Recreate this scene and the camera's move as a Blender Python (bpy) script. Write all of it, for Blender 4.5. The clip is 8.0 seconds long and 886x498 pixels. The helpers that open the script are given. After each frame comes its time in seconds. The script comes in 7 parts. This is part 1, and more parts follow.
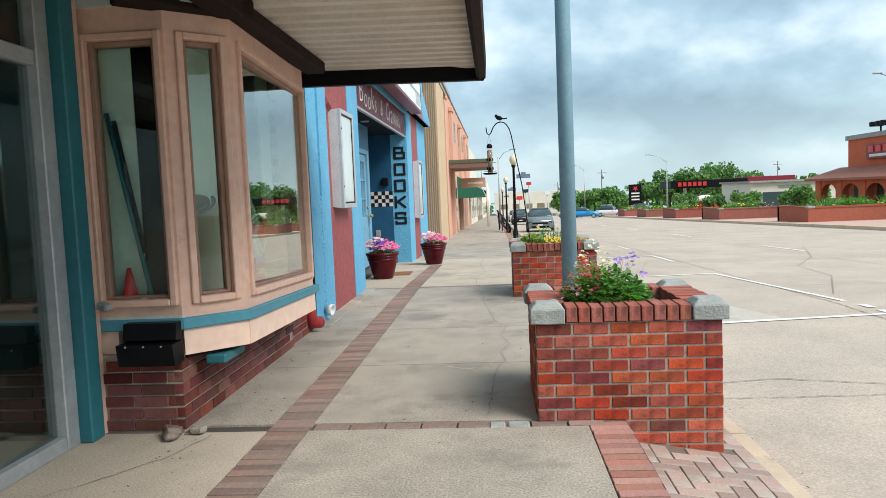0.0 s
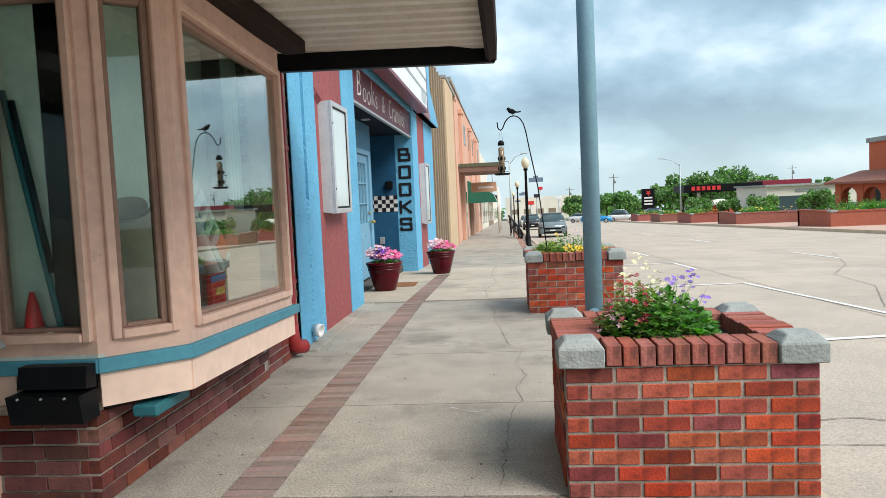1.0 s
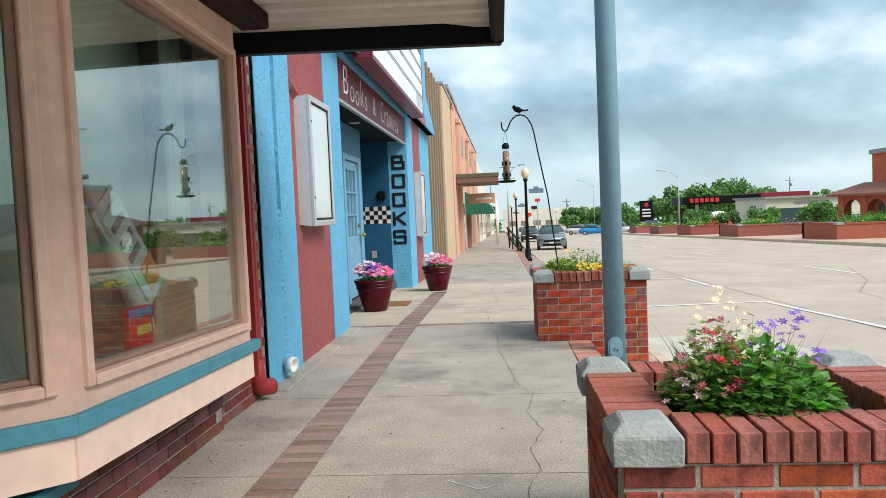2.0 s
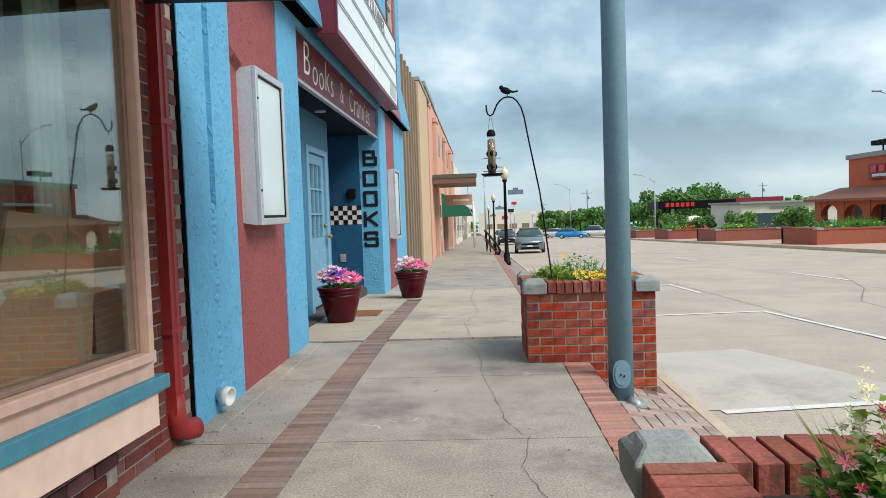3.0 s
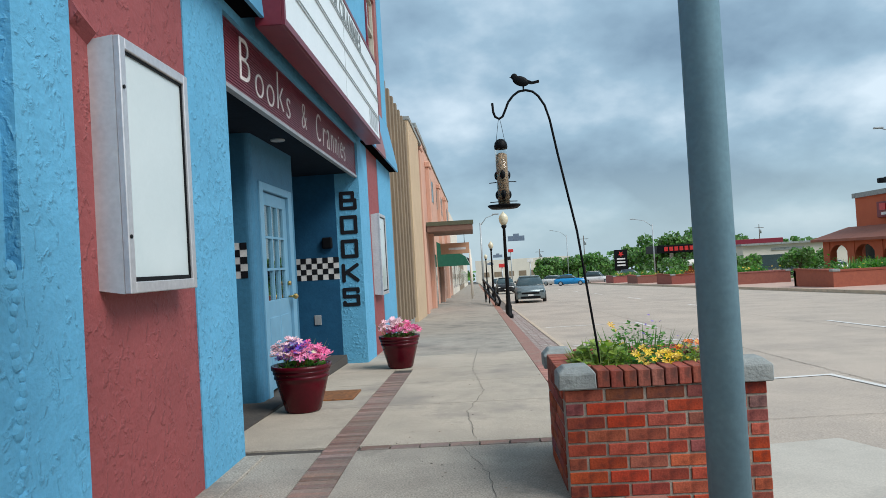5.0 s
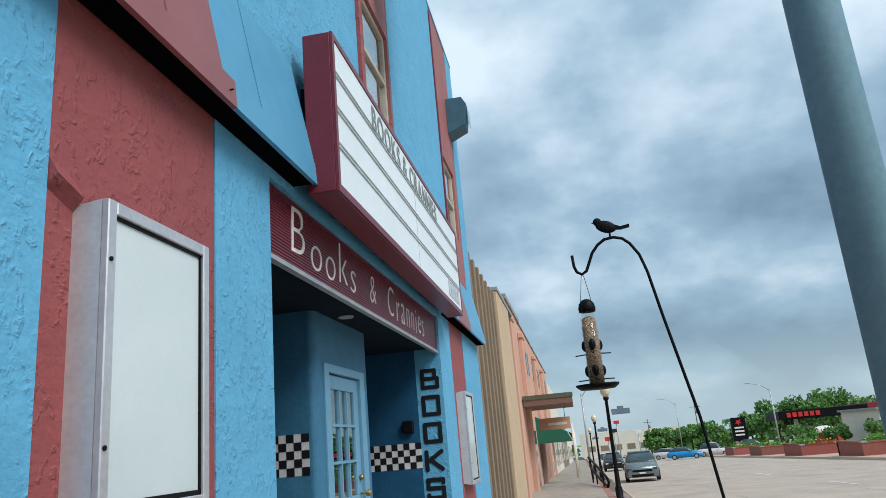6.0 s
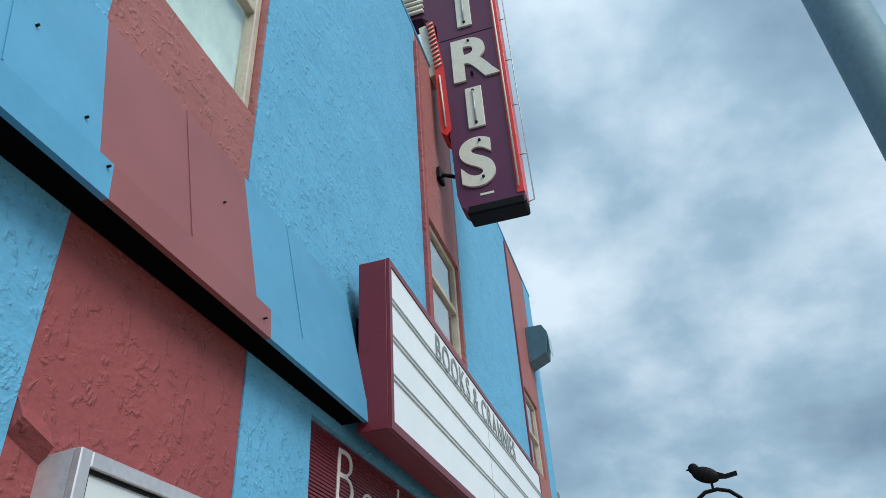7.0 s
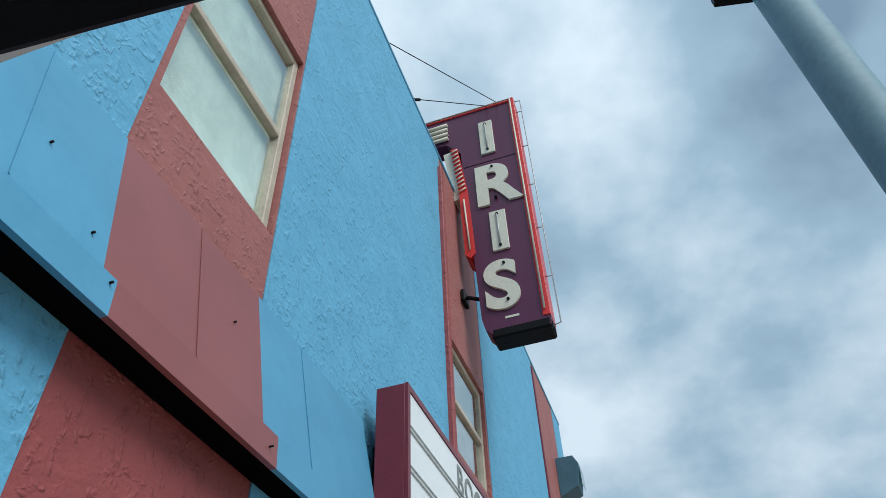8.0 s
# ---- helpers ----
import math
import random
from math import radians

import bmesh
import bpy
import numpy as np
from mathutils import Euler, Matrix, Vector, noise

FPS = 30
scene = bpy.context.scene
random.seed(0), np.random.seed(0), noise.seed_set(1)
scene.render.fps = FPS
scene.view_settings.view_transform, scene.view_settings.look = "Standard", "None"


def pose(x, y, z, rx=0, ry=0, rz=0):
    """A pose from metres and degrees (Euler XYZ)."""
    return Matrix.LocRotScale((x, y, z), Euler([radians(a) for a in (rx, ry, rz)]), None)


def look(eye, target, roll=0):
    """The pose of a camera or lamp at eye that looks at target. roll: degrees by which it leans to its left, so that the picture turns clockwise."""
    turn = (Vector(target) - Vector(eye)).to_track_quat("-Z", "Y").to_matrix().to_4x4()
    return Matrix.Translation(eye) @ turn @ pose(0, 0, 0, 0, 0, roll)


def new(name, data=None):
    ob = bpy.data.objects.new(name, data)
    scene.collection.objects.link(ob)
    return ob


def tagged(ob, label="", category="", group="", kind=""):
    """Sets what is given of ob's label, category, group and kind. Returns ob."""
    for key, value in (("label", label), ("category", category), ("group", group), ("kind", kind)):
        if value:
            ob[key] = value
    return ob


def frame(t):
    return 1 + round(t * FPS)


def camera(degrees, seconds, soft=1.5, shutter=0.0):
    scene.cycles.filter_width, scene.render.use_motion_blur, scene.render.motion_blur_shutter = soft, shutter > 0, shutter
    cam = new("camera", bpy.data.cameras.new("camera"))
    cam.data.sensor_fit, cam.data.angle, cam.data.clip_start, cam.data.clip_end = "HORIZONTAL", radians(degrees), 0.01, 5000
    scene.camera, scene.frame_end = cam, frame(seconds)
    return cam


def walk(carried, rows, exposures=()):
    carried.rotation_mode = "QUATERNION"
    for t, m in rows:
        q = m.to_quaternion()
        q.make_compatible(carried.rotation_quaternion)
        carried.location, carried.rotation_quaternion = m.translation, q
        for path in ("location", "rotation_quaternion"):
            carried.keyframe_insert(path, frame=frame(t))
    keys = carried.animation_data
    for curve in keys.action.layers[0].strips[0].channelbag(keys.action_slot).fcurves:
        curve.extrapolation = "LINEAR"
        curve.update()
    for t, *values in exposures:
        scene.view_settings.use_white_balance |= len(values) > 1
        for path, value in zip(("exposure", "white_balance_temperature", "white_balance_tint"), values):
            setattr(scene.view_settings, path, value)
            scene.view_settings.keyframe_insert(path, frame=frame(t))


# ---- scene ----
cam = camera(63.1, 8.0, soft=0.85)
PATH = [
    (0, (0.291, -0.367, 1.264), (0.145, 1.622, 1.113), -2.4),
    (0.5, (0.287, 0.133, 1.253), (0.122, 2.121, 1.103), -2.5),
    (1, (0.276, 0.626, 1.24), (0.1, 2.613, 1.105), -2.6),
    (1.5, (0.233, 1.12, 1.244), (0.055, 3.109, 1.129), -2.6),
    (3, (0.133, 2.642, 1.195), (0.033, 4.637, 1.096), -2.0),
    (3.5, (0.082, 3.155, 1.191), (0.021, 5.152, 1.086), -1.9),
    (4, (0.066, 3.664, 1.173), (0.031, 5.661, 1.081), -2.1),
    (5.3, (0.097, 4.887, 1.234), (-0.03, 6.879, 1.355), -4.3),
    (5.5, (0.114, 5.048, 1.25), (-0.059, 7.03, 1.449), -4.8),
    (6, (0.155, 5.434, 1.312), (-0.147, 7.341, 1.836), -5.1),
    (6.5, (0.202, 5.748, 1.401), (-0.184, 7.517, 2.251), -4.9),
    (7, (0.229, 5.927, 1.493), (-0.202, 7.53, 2.608), -4.0),
    (7.5, (0.231, 6.019, 1.545), (-0.208, 7.476, 2.842), -3.0),
    (8, (0.233, 6.065, 1.561), (-0.191, 7.442, 2.948), -2.7),
]
walk(cam, [(t, look(eye, target, roll)) for t, eye, target, roll in PATH],
     exposures=[(0, 0.52, 6500, 10), (1.5, 0.54, 6500, 10), (3.5, 0.2, 6400, 10), (5.5, 0.05, 6150, 10), (6.5, 0.0, 6150, 10), (8, -0.12, 6200, 10)])

# ---- sky and light ----
world = bpy.data.worlds.new("sky")
scene.world = world
world.use_nodes = True
wn, wl = world.node_tree.nodes, world.node_tree.links
wn.clear()


def wnode(kind, **sets):
    n = wn.new(kind)
    for k, v in sets.items():
        n.inputs[k.replace("_", " ")].default_value = v
    return n


w_out = wn.new("ShaderNodeOutputWorld")
w_bg = wnode("ShaderNodeBackground", Strength=1.0)
w_sky = wn.new("ShaderNodeTexSky")
w_sky.sky_type, w_sky.sun_disc = "NISHITA", False
w_sky.sun_elevation, w_sky.sun_rotation = radians(45), radians(123)
w_geo = wn.new("ShaderNodeTexCoord")
w_sep = wn.new("ShaderNodeSeparateXYZ")
wl.new(w_geo.outputs["Generated"], w_sep.inputs[0])
# cloud deck: directions projected on a flat layer overhead
w_up = wn.new("ShaderNodeMath"); w_up.operation = "MAXIMUM"; w_up.inputs[1].default_value = 0.0
wl.new(w_sep.outputs["Z"], w_up.inputs[0])
w_den = wn.new("ShaderNodeMath"); w_den.operation = "ADD"; w_den.inputs[1].default_value = 0.55
wl.new(w_up.outputs[0], w_den.inputs[0])
w_div = wn.new("ShaderNodeVectorMath"); w_div.operation = "DIVIDE"
w_cmb = wn.new("ShaderNodeCombineXYZ")
for k in "XYZ":
    wl.new(w_den.outputs[0], w_cmb.inputs[k])
wl.new(w_geo.outputs["Generated"], w_div.inputs[0])
wl.new(w_cmb.outputs[0], w_div.inputs[1])
w_map = wn.new("ShaderNodeMapping")
w_map.inputs["Location"].default_value = (3.1, 1.2, 0.4)
wl.new(w_div.outputs[0], w_map.inputs[0])
w_n1 = wnode("ShaderNodeTexNoise", Scale=3.1, Detail=7.0, Roughness=0.5, Distortion=0.0)
wl.new(w_map.outputs[0], w_n1.inputs["Vector"])
w_ramp = wn.new("ShaderNodeValToRGB")
el = w_ramp.color_ramp.elements
el[0].position, el[0].color = 0.35, (0.205, 0.305, 0.39, 1)
el[1].position, el[1].color = 0.67, (0.80, 0.91, 0.96, 1)
mid = el.new(0.5); mid.color = (0.365, 0.515, 0.61, 1)
wl.new(w_n1.outputs["Fac"], w_ramp.inputs[0])
# a paler band of haze at the horizon
w_hz = wn.new("ShaderNodeMapRange")
w_hz.inputs["From Min"].default_value, w_hz.inputs["From Max"].default_value = 0.0, 0.13
w_hz.inputs["To Min"].default_value, w_hz.inputs["To Max"].default_value = 0.75, 0.0
wl.new(w_sep.outputs["Z"], w_hz.inputs["Value"])
w_mix = wn.new("ShaderNodeMix"); w_mix.data_type = "RGBA"
w_mix.inputs[7].default_value = (0.52, 0.68, 0.74, 1)
wl.new(w_hz.outputs[0], w_mix.inputs[0])
wl.new(w_ramp.outputs[0], w_mix.inputs[6])
w_add = wn.new("ShaderNodeMix"); w_add.data_type = "RGBA"; w_add.blend_type = "ADD"
w_add.inputs[0].default_value = 0.02
# an overcast sky grows brighter overhead
w_zen = wn.new("ShaderNodeMapRange")
w_zen.inputs["To Min"].default_value, w_zen.inputs["To Max"].default_value = 0.76, 1.12
wl.new(w_up.outputs[0], w_zen.inputs["Value"])
w_gain = wn.new("ShaderNodeVectorMath"); w_gain.operation = "SCALE"
wl.new(w_mix.outputs[2], w_gain.inputs[0]); wl.new(w_zen.outputs[0], w_gain.inputs["Scale"])
wl.new(w_gain.outputs[0], w_add.inputs[6])
wl.new(w_sky.outputs[0], w_add.inputs[7])
wl.new(w_add.outputs[2], w_bg.inputs["Color"])
wl.new(w_bg.outputs[0], w_out.inputs[0])
SKY = w_bg.inputs["Strength"]
SKY.default_value = 1.0
sun = new("sun", bpy.data.lights.new("sun", "SUN"))
sun.data.energy, sun.data.angle, sun.data.color = 3.1, radians(34), (1.0, 0.945, 0.875)
sun.matrix_world = look((28, -12, 34), (0, 6, 0))

# ---- materials ----
def material(name, a, b=None, rough=0.7, metal=0.0, scale=6.0, bump=0.2, bscale=40.0, vary=0.0, island=False, stain=None, stain_at=0.62, spec=0.4, grain=0.10):
    """A two-tone surface with large blotches, fine grain, relief and, where given, stains; vary: hue and value by object or island."""
    m = bpy.data.materials.new(name)
    m.use_nodes = True
    n, l = m.node_tree.nodes, m.node_tree.links
    bs = n["Principled BSDF"]
    tc = n.new("ShaderNodeTexCoord")
    b = b or tuple(c * 0.78 for c in a)
    n1 = n.new("ShaderNodeTexNoise"); n1.inputs["Scale"].default_value = scale; n1.inputs["Detail"].default_value = 6; n1.inputs["Roughness"].default_value = 0.65
    l.new(tc.outputs["Object"], n1.inputs["Vector"])
    r1 = n.new("ShaderNodeMapRange"); r1.inputs[1].default_value, r1.inputs[2].default_value = 0.35, 0.65
    l.new(n1.outputs["Fac"], r1.inputs["Value"])
    mx = n.new("ShaderNodeMix"); mx.data_type = "RGBA"
    mx.inputs[6].default_value, mx.inputs[7].default_value = (*a, 1), (*b, 1)
    l.new(r1.outputs[0], mx.inputs[0])
    col = mx.outputs[2]
    n2 = n.new("ShaderNodeTexNoise"); n2.inputs["Scale"].default_value = bscale; n2.inputs["Detail"].default_value = 4
    l.new(tc.outputs["Object"], n2.inputs["Vector"])
    r2 = n.new("ShaderNodeMapRange"); r2.inputs[1].default_value, r2.inputs[2].default_value, r2.inputs[3].default_value, r2.inputs[4].default_value = 0.3, 0.7, 1 - 0.7 * grain, 1 + 0.7 * grain
    l.new(n2.outputs["Fac"], r2.inputs["Value"])
    hs = n.new("ShaderNodeHueSaturation")
    l.new(col, hs.inputs["Color"]); l.new(r2.outputs[0], hs.inputs["Value"])
    col = hs.outputs[0]
    if vary:
        src = n.new("ShaderNodeNewGeometry").outputs["Random Per Island"] if island else n.new("ShaderNodeObjectInfo").outputs["Random"]
        wn2 = n.new("ShaderNodeTexWhiteNoise"); wn2.noise_dimensions = "1D"
        l.new(src, wn2.inputs["W"])
        sp = n.new("ShaderNodeSeparateColor"); l.new(wn2.outputs["Color"], sp.inputs[0])
        h2 = n.new("ShaderNodeHueSaturation")
        rh = n.new("ShaderNodeMapRange"); rh.inputs[3].default_value, rh.inputs[4].default_value = 0.5 - vary * 0.028, 0.5 + vary * 0.035
        rv = n.new("ShaderNodeMapRange"); rv.inputs[3].default_value, rv.inputs[4].default_value = 1 - vary, 1 + vary * 0.7
        rs = n.new("ShaderNodeMapRange"); rs.inputs[3].default_value, rs.inputs[4].default_value = 1 - vary * 0.6, 1 + vary * 0.3
        l.new(sp.outputs[0], rh.inputs["Value"]); l.new(sp.outputs[1], rv.inputs["Value"]); l.new(sp.outputs[2], rs.inputs["Value"])
        l.new(rh.outputs[0], h2.inputs["Hue"]); l.new(rv.outputs[0], h2.inputs["Value"]); l.new(rs.outputs[0], h2.inputs["Saturation"])
        l.new(col, h2.inputs["Color"]); col = h2.outputs[0]
    if stain:
        n3 = n.new("ShaderNodeTexNoise"); n3.inputs["Scale"].default_value = scale * 0.37; n3.inputs["Detail"].default_value = 9; n3.inputs["Roughness"].default_value = 0.72
        l.new(tc.outputs["Object"], n3.inputs["Vector"])
        r3 = n.new("ShaderNodeMapRange"); r3.inputs[1].default_value, r3.inputs[2].default_value = stain_at - 0.06, stain_at + 0.08
        l.new(n3.outputs["Fac"], r3.inputs["Value"])
        m3 = n.new("ShaderNodeMix"); m3.data_type = "RGBA"; m3.inputs[7].default_value = (*stain, 1)
        l.new(r3.outputs[0], m3.inputs[0]); l.new(col, m3.inputs[6]); col = m3.outputs[2]
    l.new(col, bs.inputs["Base Color"])
    bs.inputs["Roughness"].default_value, bs.inputs["Metallic"].default_value = rough, metal
    bs.inputs["Specular IOR Level"].default_value = spec
    if bump:
        bp = n.new("ShaderNodeBump"); bp.inputs["Strength"].default_value = bump; bp.inputs["Distance"].default_value = 0.01
        l.new(n2.outputs["Fac"], bp.inputs["Height"]); l.new(bp.outputs[0], bs.inputs["Normal"])
    return m


def stucco(name, a, b):
    """Painted trowelled stucco: ridged relief, chips and faint dirt."""
    m = material(name, a, b, rough=0.62, scale=2.2, bump=0.0, bscale=55)
    n, l = m.node_tree.nodes, m.node_tree.links
    bs = n["Principled BSDF"]
    tc = n["Texture Coordinate"]
    mp = n.new("ShaderNodeMapping"); mp.inputs["Scale"].default_value = (1.0, 0.75, 1.0)
    l.new(tc.outputs["Object"], mp.inputs[0])
    k1 = n.new("ShaderNodeTexNoise"); k1.inputs["Scale"].default_value = 4.5; k1.inputs["Detail"].default_value = 6; k1.inputs["Roughness"].default_value = 0.6; k1.inputs["Distortion"].default_value = 0.15
    l.new(mp.outputs[0], k1.inputs["Vector"])
    k2 = n.new("ShaderNodeTexNoise"); k2.inputs["Scale"].default_value = 26; k2.inputs["Detail"].default_value = 6; k2.inputs["Distortion"].default_value = 0.2
    l.new(mp.outputs[0], k2.inputs["Vector"])
    r = n.new("ShaderNodeMapRange"); r.inputs[1].default_value, r.inputs[2].default_value = 0.36, 0.68
    l.new(k1.outputs["Fac"], r.inputs["Value"])
    # sparse trowel ridges: thin bands where a broad noise crosses its middle value, kept to some patches
    k3 = n.new("ShaderNodeTexNoise"); k3.inputs["Scale"].default_value = 5.5; k3.inputs["Detail"].default_value = 5; k3.inputs["Distortion"].default_value = 0.5
    mp3 = n.new("ShaderNodeMapping"); mp3.inputs["Location"].default_value = (2, 9, 4); mp3.inputs["Scale"].default_value = (1.0, 1.5, 0.8)
    l.new(tc.outputs["Object"], mp3.inputs[0]); l.new(mp3.outputs[0], k3.inputs["Vector"])
    sb = n.new("ShaderNodeMath"); sb.operation = "SUBTRACT"; sb.inputs[1].default_value = 0.5
    l.new(k3.outputs["Fac"], sb.inputs[0])
    ab = n.new("ShaderNodeMath"); ab.operation = "ABSOLUTE"; l.new(sb.outputs[0], ab.inputs[0])
    rg = n.new("ShaderNodeMapRange"); rg.inputs[1].default_value, rg.inputs[2].default_value, rg.inputs[3].default_value, rg.inputs[4].default_value = 0.0, 0.05, 1.0, 0.0
    l.new(ab.outputs[0], rg.inputs["Value"])
    pt = n.new("ShaderNodeMapRange"); pt.inputs[1].default_value, pt.inputs[2].default_value = 0.46, 0.60
    l.new(k2.outputs["Fac"], pt.inputs["Value"])
    rm = n.new("ShaderNodeMath"); rm.operation = "MULTIPLY"; l.new(rg.outputs[0], rm.inputs[0]); l.new(pt.outputs[0], rm.inputs[1])
    fine = n.new("ShaderNodeMath"); fine.operation = "MULTIPLY"; fine.inputs[1].default_value = 0.28; l.new(k2.outputs["Fac"], fine.inputs[0])
    lo = n.new("ShaderNodeMath"); lo.operation = "MULTIPLY_ADD"; lo.inputs[1].default_value = 0.55
    l.new(r.outputs[0], lo.inputs[0]); l.new(fine.outputs[0], lo.inputs[2])
    ad = n.new("ShaderNodeMath"); ad.operation = "MULTIPLY_ADD"; ad.inputs[1].default_value = 0.5
    l.new(rm.outputs[0], ad.inputs[0]); l.new(lo.outputs[0], ad.inputs[2])
    bp = n.new("ShaderNodeBump"); bp.inputs["Strength"].default_value = 0.6; bp.inputs["Distance"].default_value = 0.02
    l.new(ad.outputs[0], bp.inputs["Height"]); l.new(bp.outputs[0], bs.inputs["Normal"])
    # small dark pits where the coat has chipped
    v = n.new("ShaderNodeTexNoise"); v.inputs["Scale"].default_value = 24; v.inputs["Detail"].default_value = 6; v.inputs["Distortion"].default_value = 0.6
    mp2 = n.new("ShaderNodeMapping"); mp2.inputs["Scale"].default_value = (1, 0.6, 1); mp2.inputs["Location"].default_value = (7, 3, 1)
    l.new(tc.outputs["Object"], mp2.inputs[0]); l.new(mp2.outputs[0], v.inputs["Vector"])
    r2 = n.new("ShaderNodeMapRange"); r2.inputs[1].default_value, r2.inputs[2].default_value = 0.72, 0.80
    l.new(v.outputs["Fac"], r2.inputs["Value"])
    mx = n.new("ShaderNodeMix"); mx.data_type = "RGBA"; mx.inputs[7].default_value = (*[c * 0.78 for c in a], 1)
    old = bs.inputs["Base Color"].links[0].from_socket
    l.new(r2.outputs[0], mx.inputs[0]); l.new(old, mx.inputs[6]); l.new(mx.outputs[2], bs.inputs["Base Color"])
    return m


def glass(name, tint=(0.90, 0.97, 0.94), clear=0.96, sheen=0.06, power=3.4):
    """A window pane: clear, with a mirror-like sheen that grows towards grazing views."""
    m = bpy.data.materials.new(name)
    m.use_nodes = True
    n, l = m.node_tree.nodes, m.node_tree.links
    n.clear()
    o = n.new("ShaderNodeOutputMaterial")
    t = n.new("ShaderNodeBsdfTransparent"); t.inputs[0].default_value = (*[c * clear for c in tint], 1)
    g = n.new("ShaderNodeBsdfGlossy"); g.inputs["Roughness"].default_value = 0.012; g.inputs[0].default_value = (0.97, 0.99, 0.98, 1)
    f = n.new("ShaderNodeLayerWeight"); f.inputs["Blend"].default_value = 0.5
    p = n.new("ShaderNodeMath"); p.operation = "POWER"; p.inputs[1].default_value = power
    l.new(f.outputs["Facing"], p.inputs[0])
    r = n.new("ShaderNodeMapRange"); r.inputs[3].default_value, r.inputs[4].default_value = sheen, 1.0
    l.new(p.outputs[0], r.inputs["Value"])
    mx = n.new("ShaderNodeMixShader")
    l.new(r.outputs[0], mx.inputs[0]); l.new(t.outputs[0], mx.inputs[1]); l.new(g.outputs[0], mx.inputs[2]); l.new(mx.outputs[0], o.inputs[0])
    return m


BLUE = stucco("blue_stucco", (0.125, 0.405, 0.62), (0.108, 0.365, 0.565))
MAROON = stucco("maroon_stucco", (0.29, 0.07, 0.07), (0.265, 0.064, 0.065))
# darker than the outer blue: the recess shade is put into the colour
BLUE_SHADED = material("shaded_blue_plaster", (0.016, 0.09, 0.18), (0.013, 0.075, 0.155), rough=0.7, spec=0.2, bump=0.25, bscale=30)
MAROON_UP = stucco("dusty_maroon_stucco", (0.33, 0.125, 0.115), (0.295, 0.108, 0.10))
BLUE_METAL = material("blue_sheet_metal", (0.10, 0.34, 0.53), (0.082, 0.295, 0.47), rough=0.42, bump=0.05, bscale=3)
MAROON_METAL = material("maroon_sheet_metal", (0.27, 0.095, 0.095), (0.24, 0.085, 0.085), rough=0.42, bump=0.05, bscale=3)
SIGN_RED = material("maroon_sign_paint", (0.17, 0.022, 0.035), (0.14, 0.018, 0.03), rough=0.38, bump=0.04)
SIGN_WHITE = material("white_sign_face", (0.78, 0.84, 0.86), (0.72, 0.79, 0.81), rough=0.35, bump=0.0, scale=1.5, grain=0.03)
GREY_LETTER = material("grey_letters", (0.22, 0.25, 0.25), rough=0.5)
PURPLE = material("purple_enamel", (0.10, 0.022, 0.06), (0.085, 0.02, 0.06), rough=0.3, bump=0.03, scale=1.5)
CREAM_LETTER = material("cream_letters", (0.62, 0.62, 0.52), (0.55, 0.56, 0.48), rough=0.5, bump=0.1)
RED_TRIM = material("red_trim", (0.62, 0.035, 0.03), (0.5, 0.03, 0.03), rough=0.35)
CHALK = material("chalky_white_paint", (0.72, 0.68, 0.66), rough=0.8)
BLACK = material("black_metal", (0.006, 0.0065, 0.008), rough=0.5, bump=0.1, spec=0.12)
# flat black, also laid in as painted shade under and behind parts
DARK = material("black_and_shade", (0.005, 0.005, 0.006), rough=1.0, spec=0.0, bump=0.0)
ALU = material("brushed_aluminium", (0.62, 0.62, 0.63), (0.55, 0.55, 0.57), rough=0.38, metal=0.55, bump=0.03)
CASE_FACE = material("frosted_case_face", (0.62, 0.69, 0.69), (0.56, 0.64, 0.64), rough=0.14, bump=0.0, scale=1.2, grain=0.015)
BEIGE = material("beige_painted_wood", (0.72, 0.48, 0.375), (0.64, 0.42, 0.33), rough=0.6, bump=0.12, bscale=18, stain=(0.22, 0.13, 0.10), stain_at=0.71)
BEIGE_PALE = material("pale_beige_apron", (0.84, 0.62, 0.50), (0.80, 0.58, 0.47), rough=0.6, bump=0.06, bscale=10)
TEAL = material("teal_paint", (0.025, 0.16, 0.19), (0.02, 0.13, 0.16), rough=0.5, bump=0.1)
TEAL_LEDGE = material("worn_teal_ledge", (0.075, 0.28, 0.36), (0.06, 0.235, 0.31), rough=0.55, bump=0.15, stain=(0.24, 0.26, 0.25), stain_at=0.68)
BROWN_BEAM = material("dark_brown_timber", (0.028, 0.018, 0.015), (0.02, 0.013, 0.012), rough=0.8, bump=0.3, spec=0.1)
ROOF_METAL = material("pale_corrugated_metal", (0.72, 0.67, 0.59), (0.62, 0.56, 0.49), rough=0.5, metal=0.0, scale=2.5, bump=0.08, stain=(0.26, 0.16, 0.10), stain_at=0.68)
CONCRETE = material("weathered_sidewalk_concrete", (0.375, 0.335, 0.28), (0.29, 0.26, 0.22), rough=0.9, scale=2.6, bump=0.22, bscale=95, stain=(0.20, 0.182, 0.158), stain_at=0.58, grain=0.5, spec=0.25)
CONCRETE_PALE = material("pale_sidewalk_concrete", (0.47, 0.405, 0.325), (0.39, 0.34, 0.275), rough=0.9, scale=1.6, bump=0.3, bscale=110, stain=(0.30, 0.265, 0.225), stain_at=0.57, grain=0.34, spec=0.25)
ROAD_MAT = material("bleached_road_concrete", (0.465, 0.39, 0.32), (0.375, 0.32, 0.268), rough=0.9, scale=0.7, bump=0.2, bscale=70, stain=(0.33, 0.285, 0.24), stain_at=0.60, grain=0.3, spec=0.25)
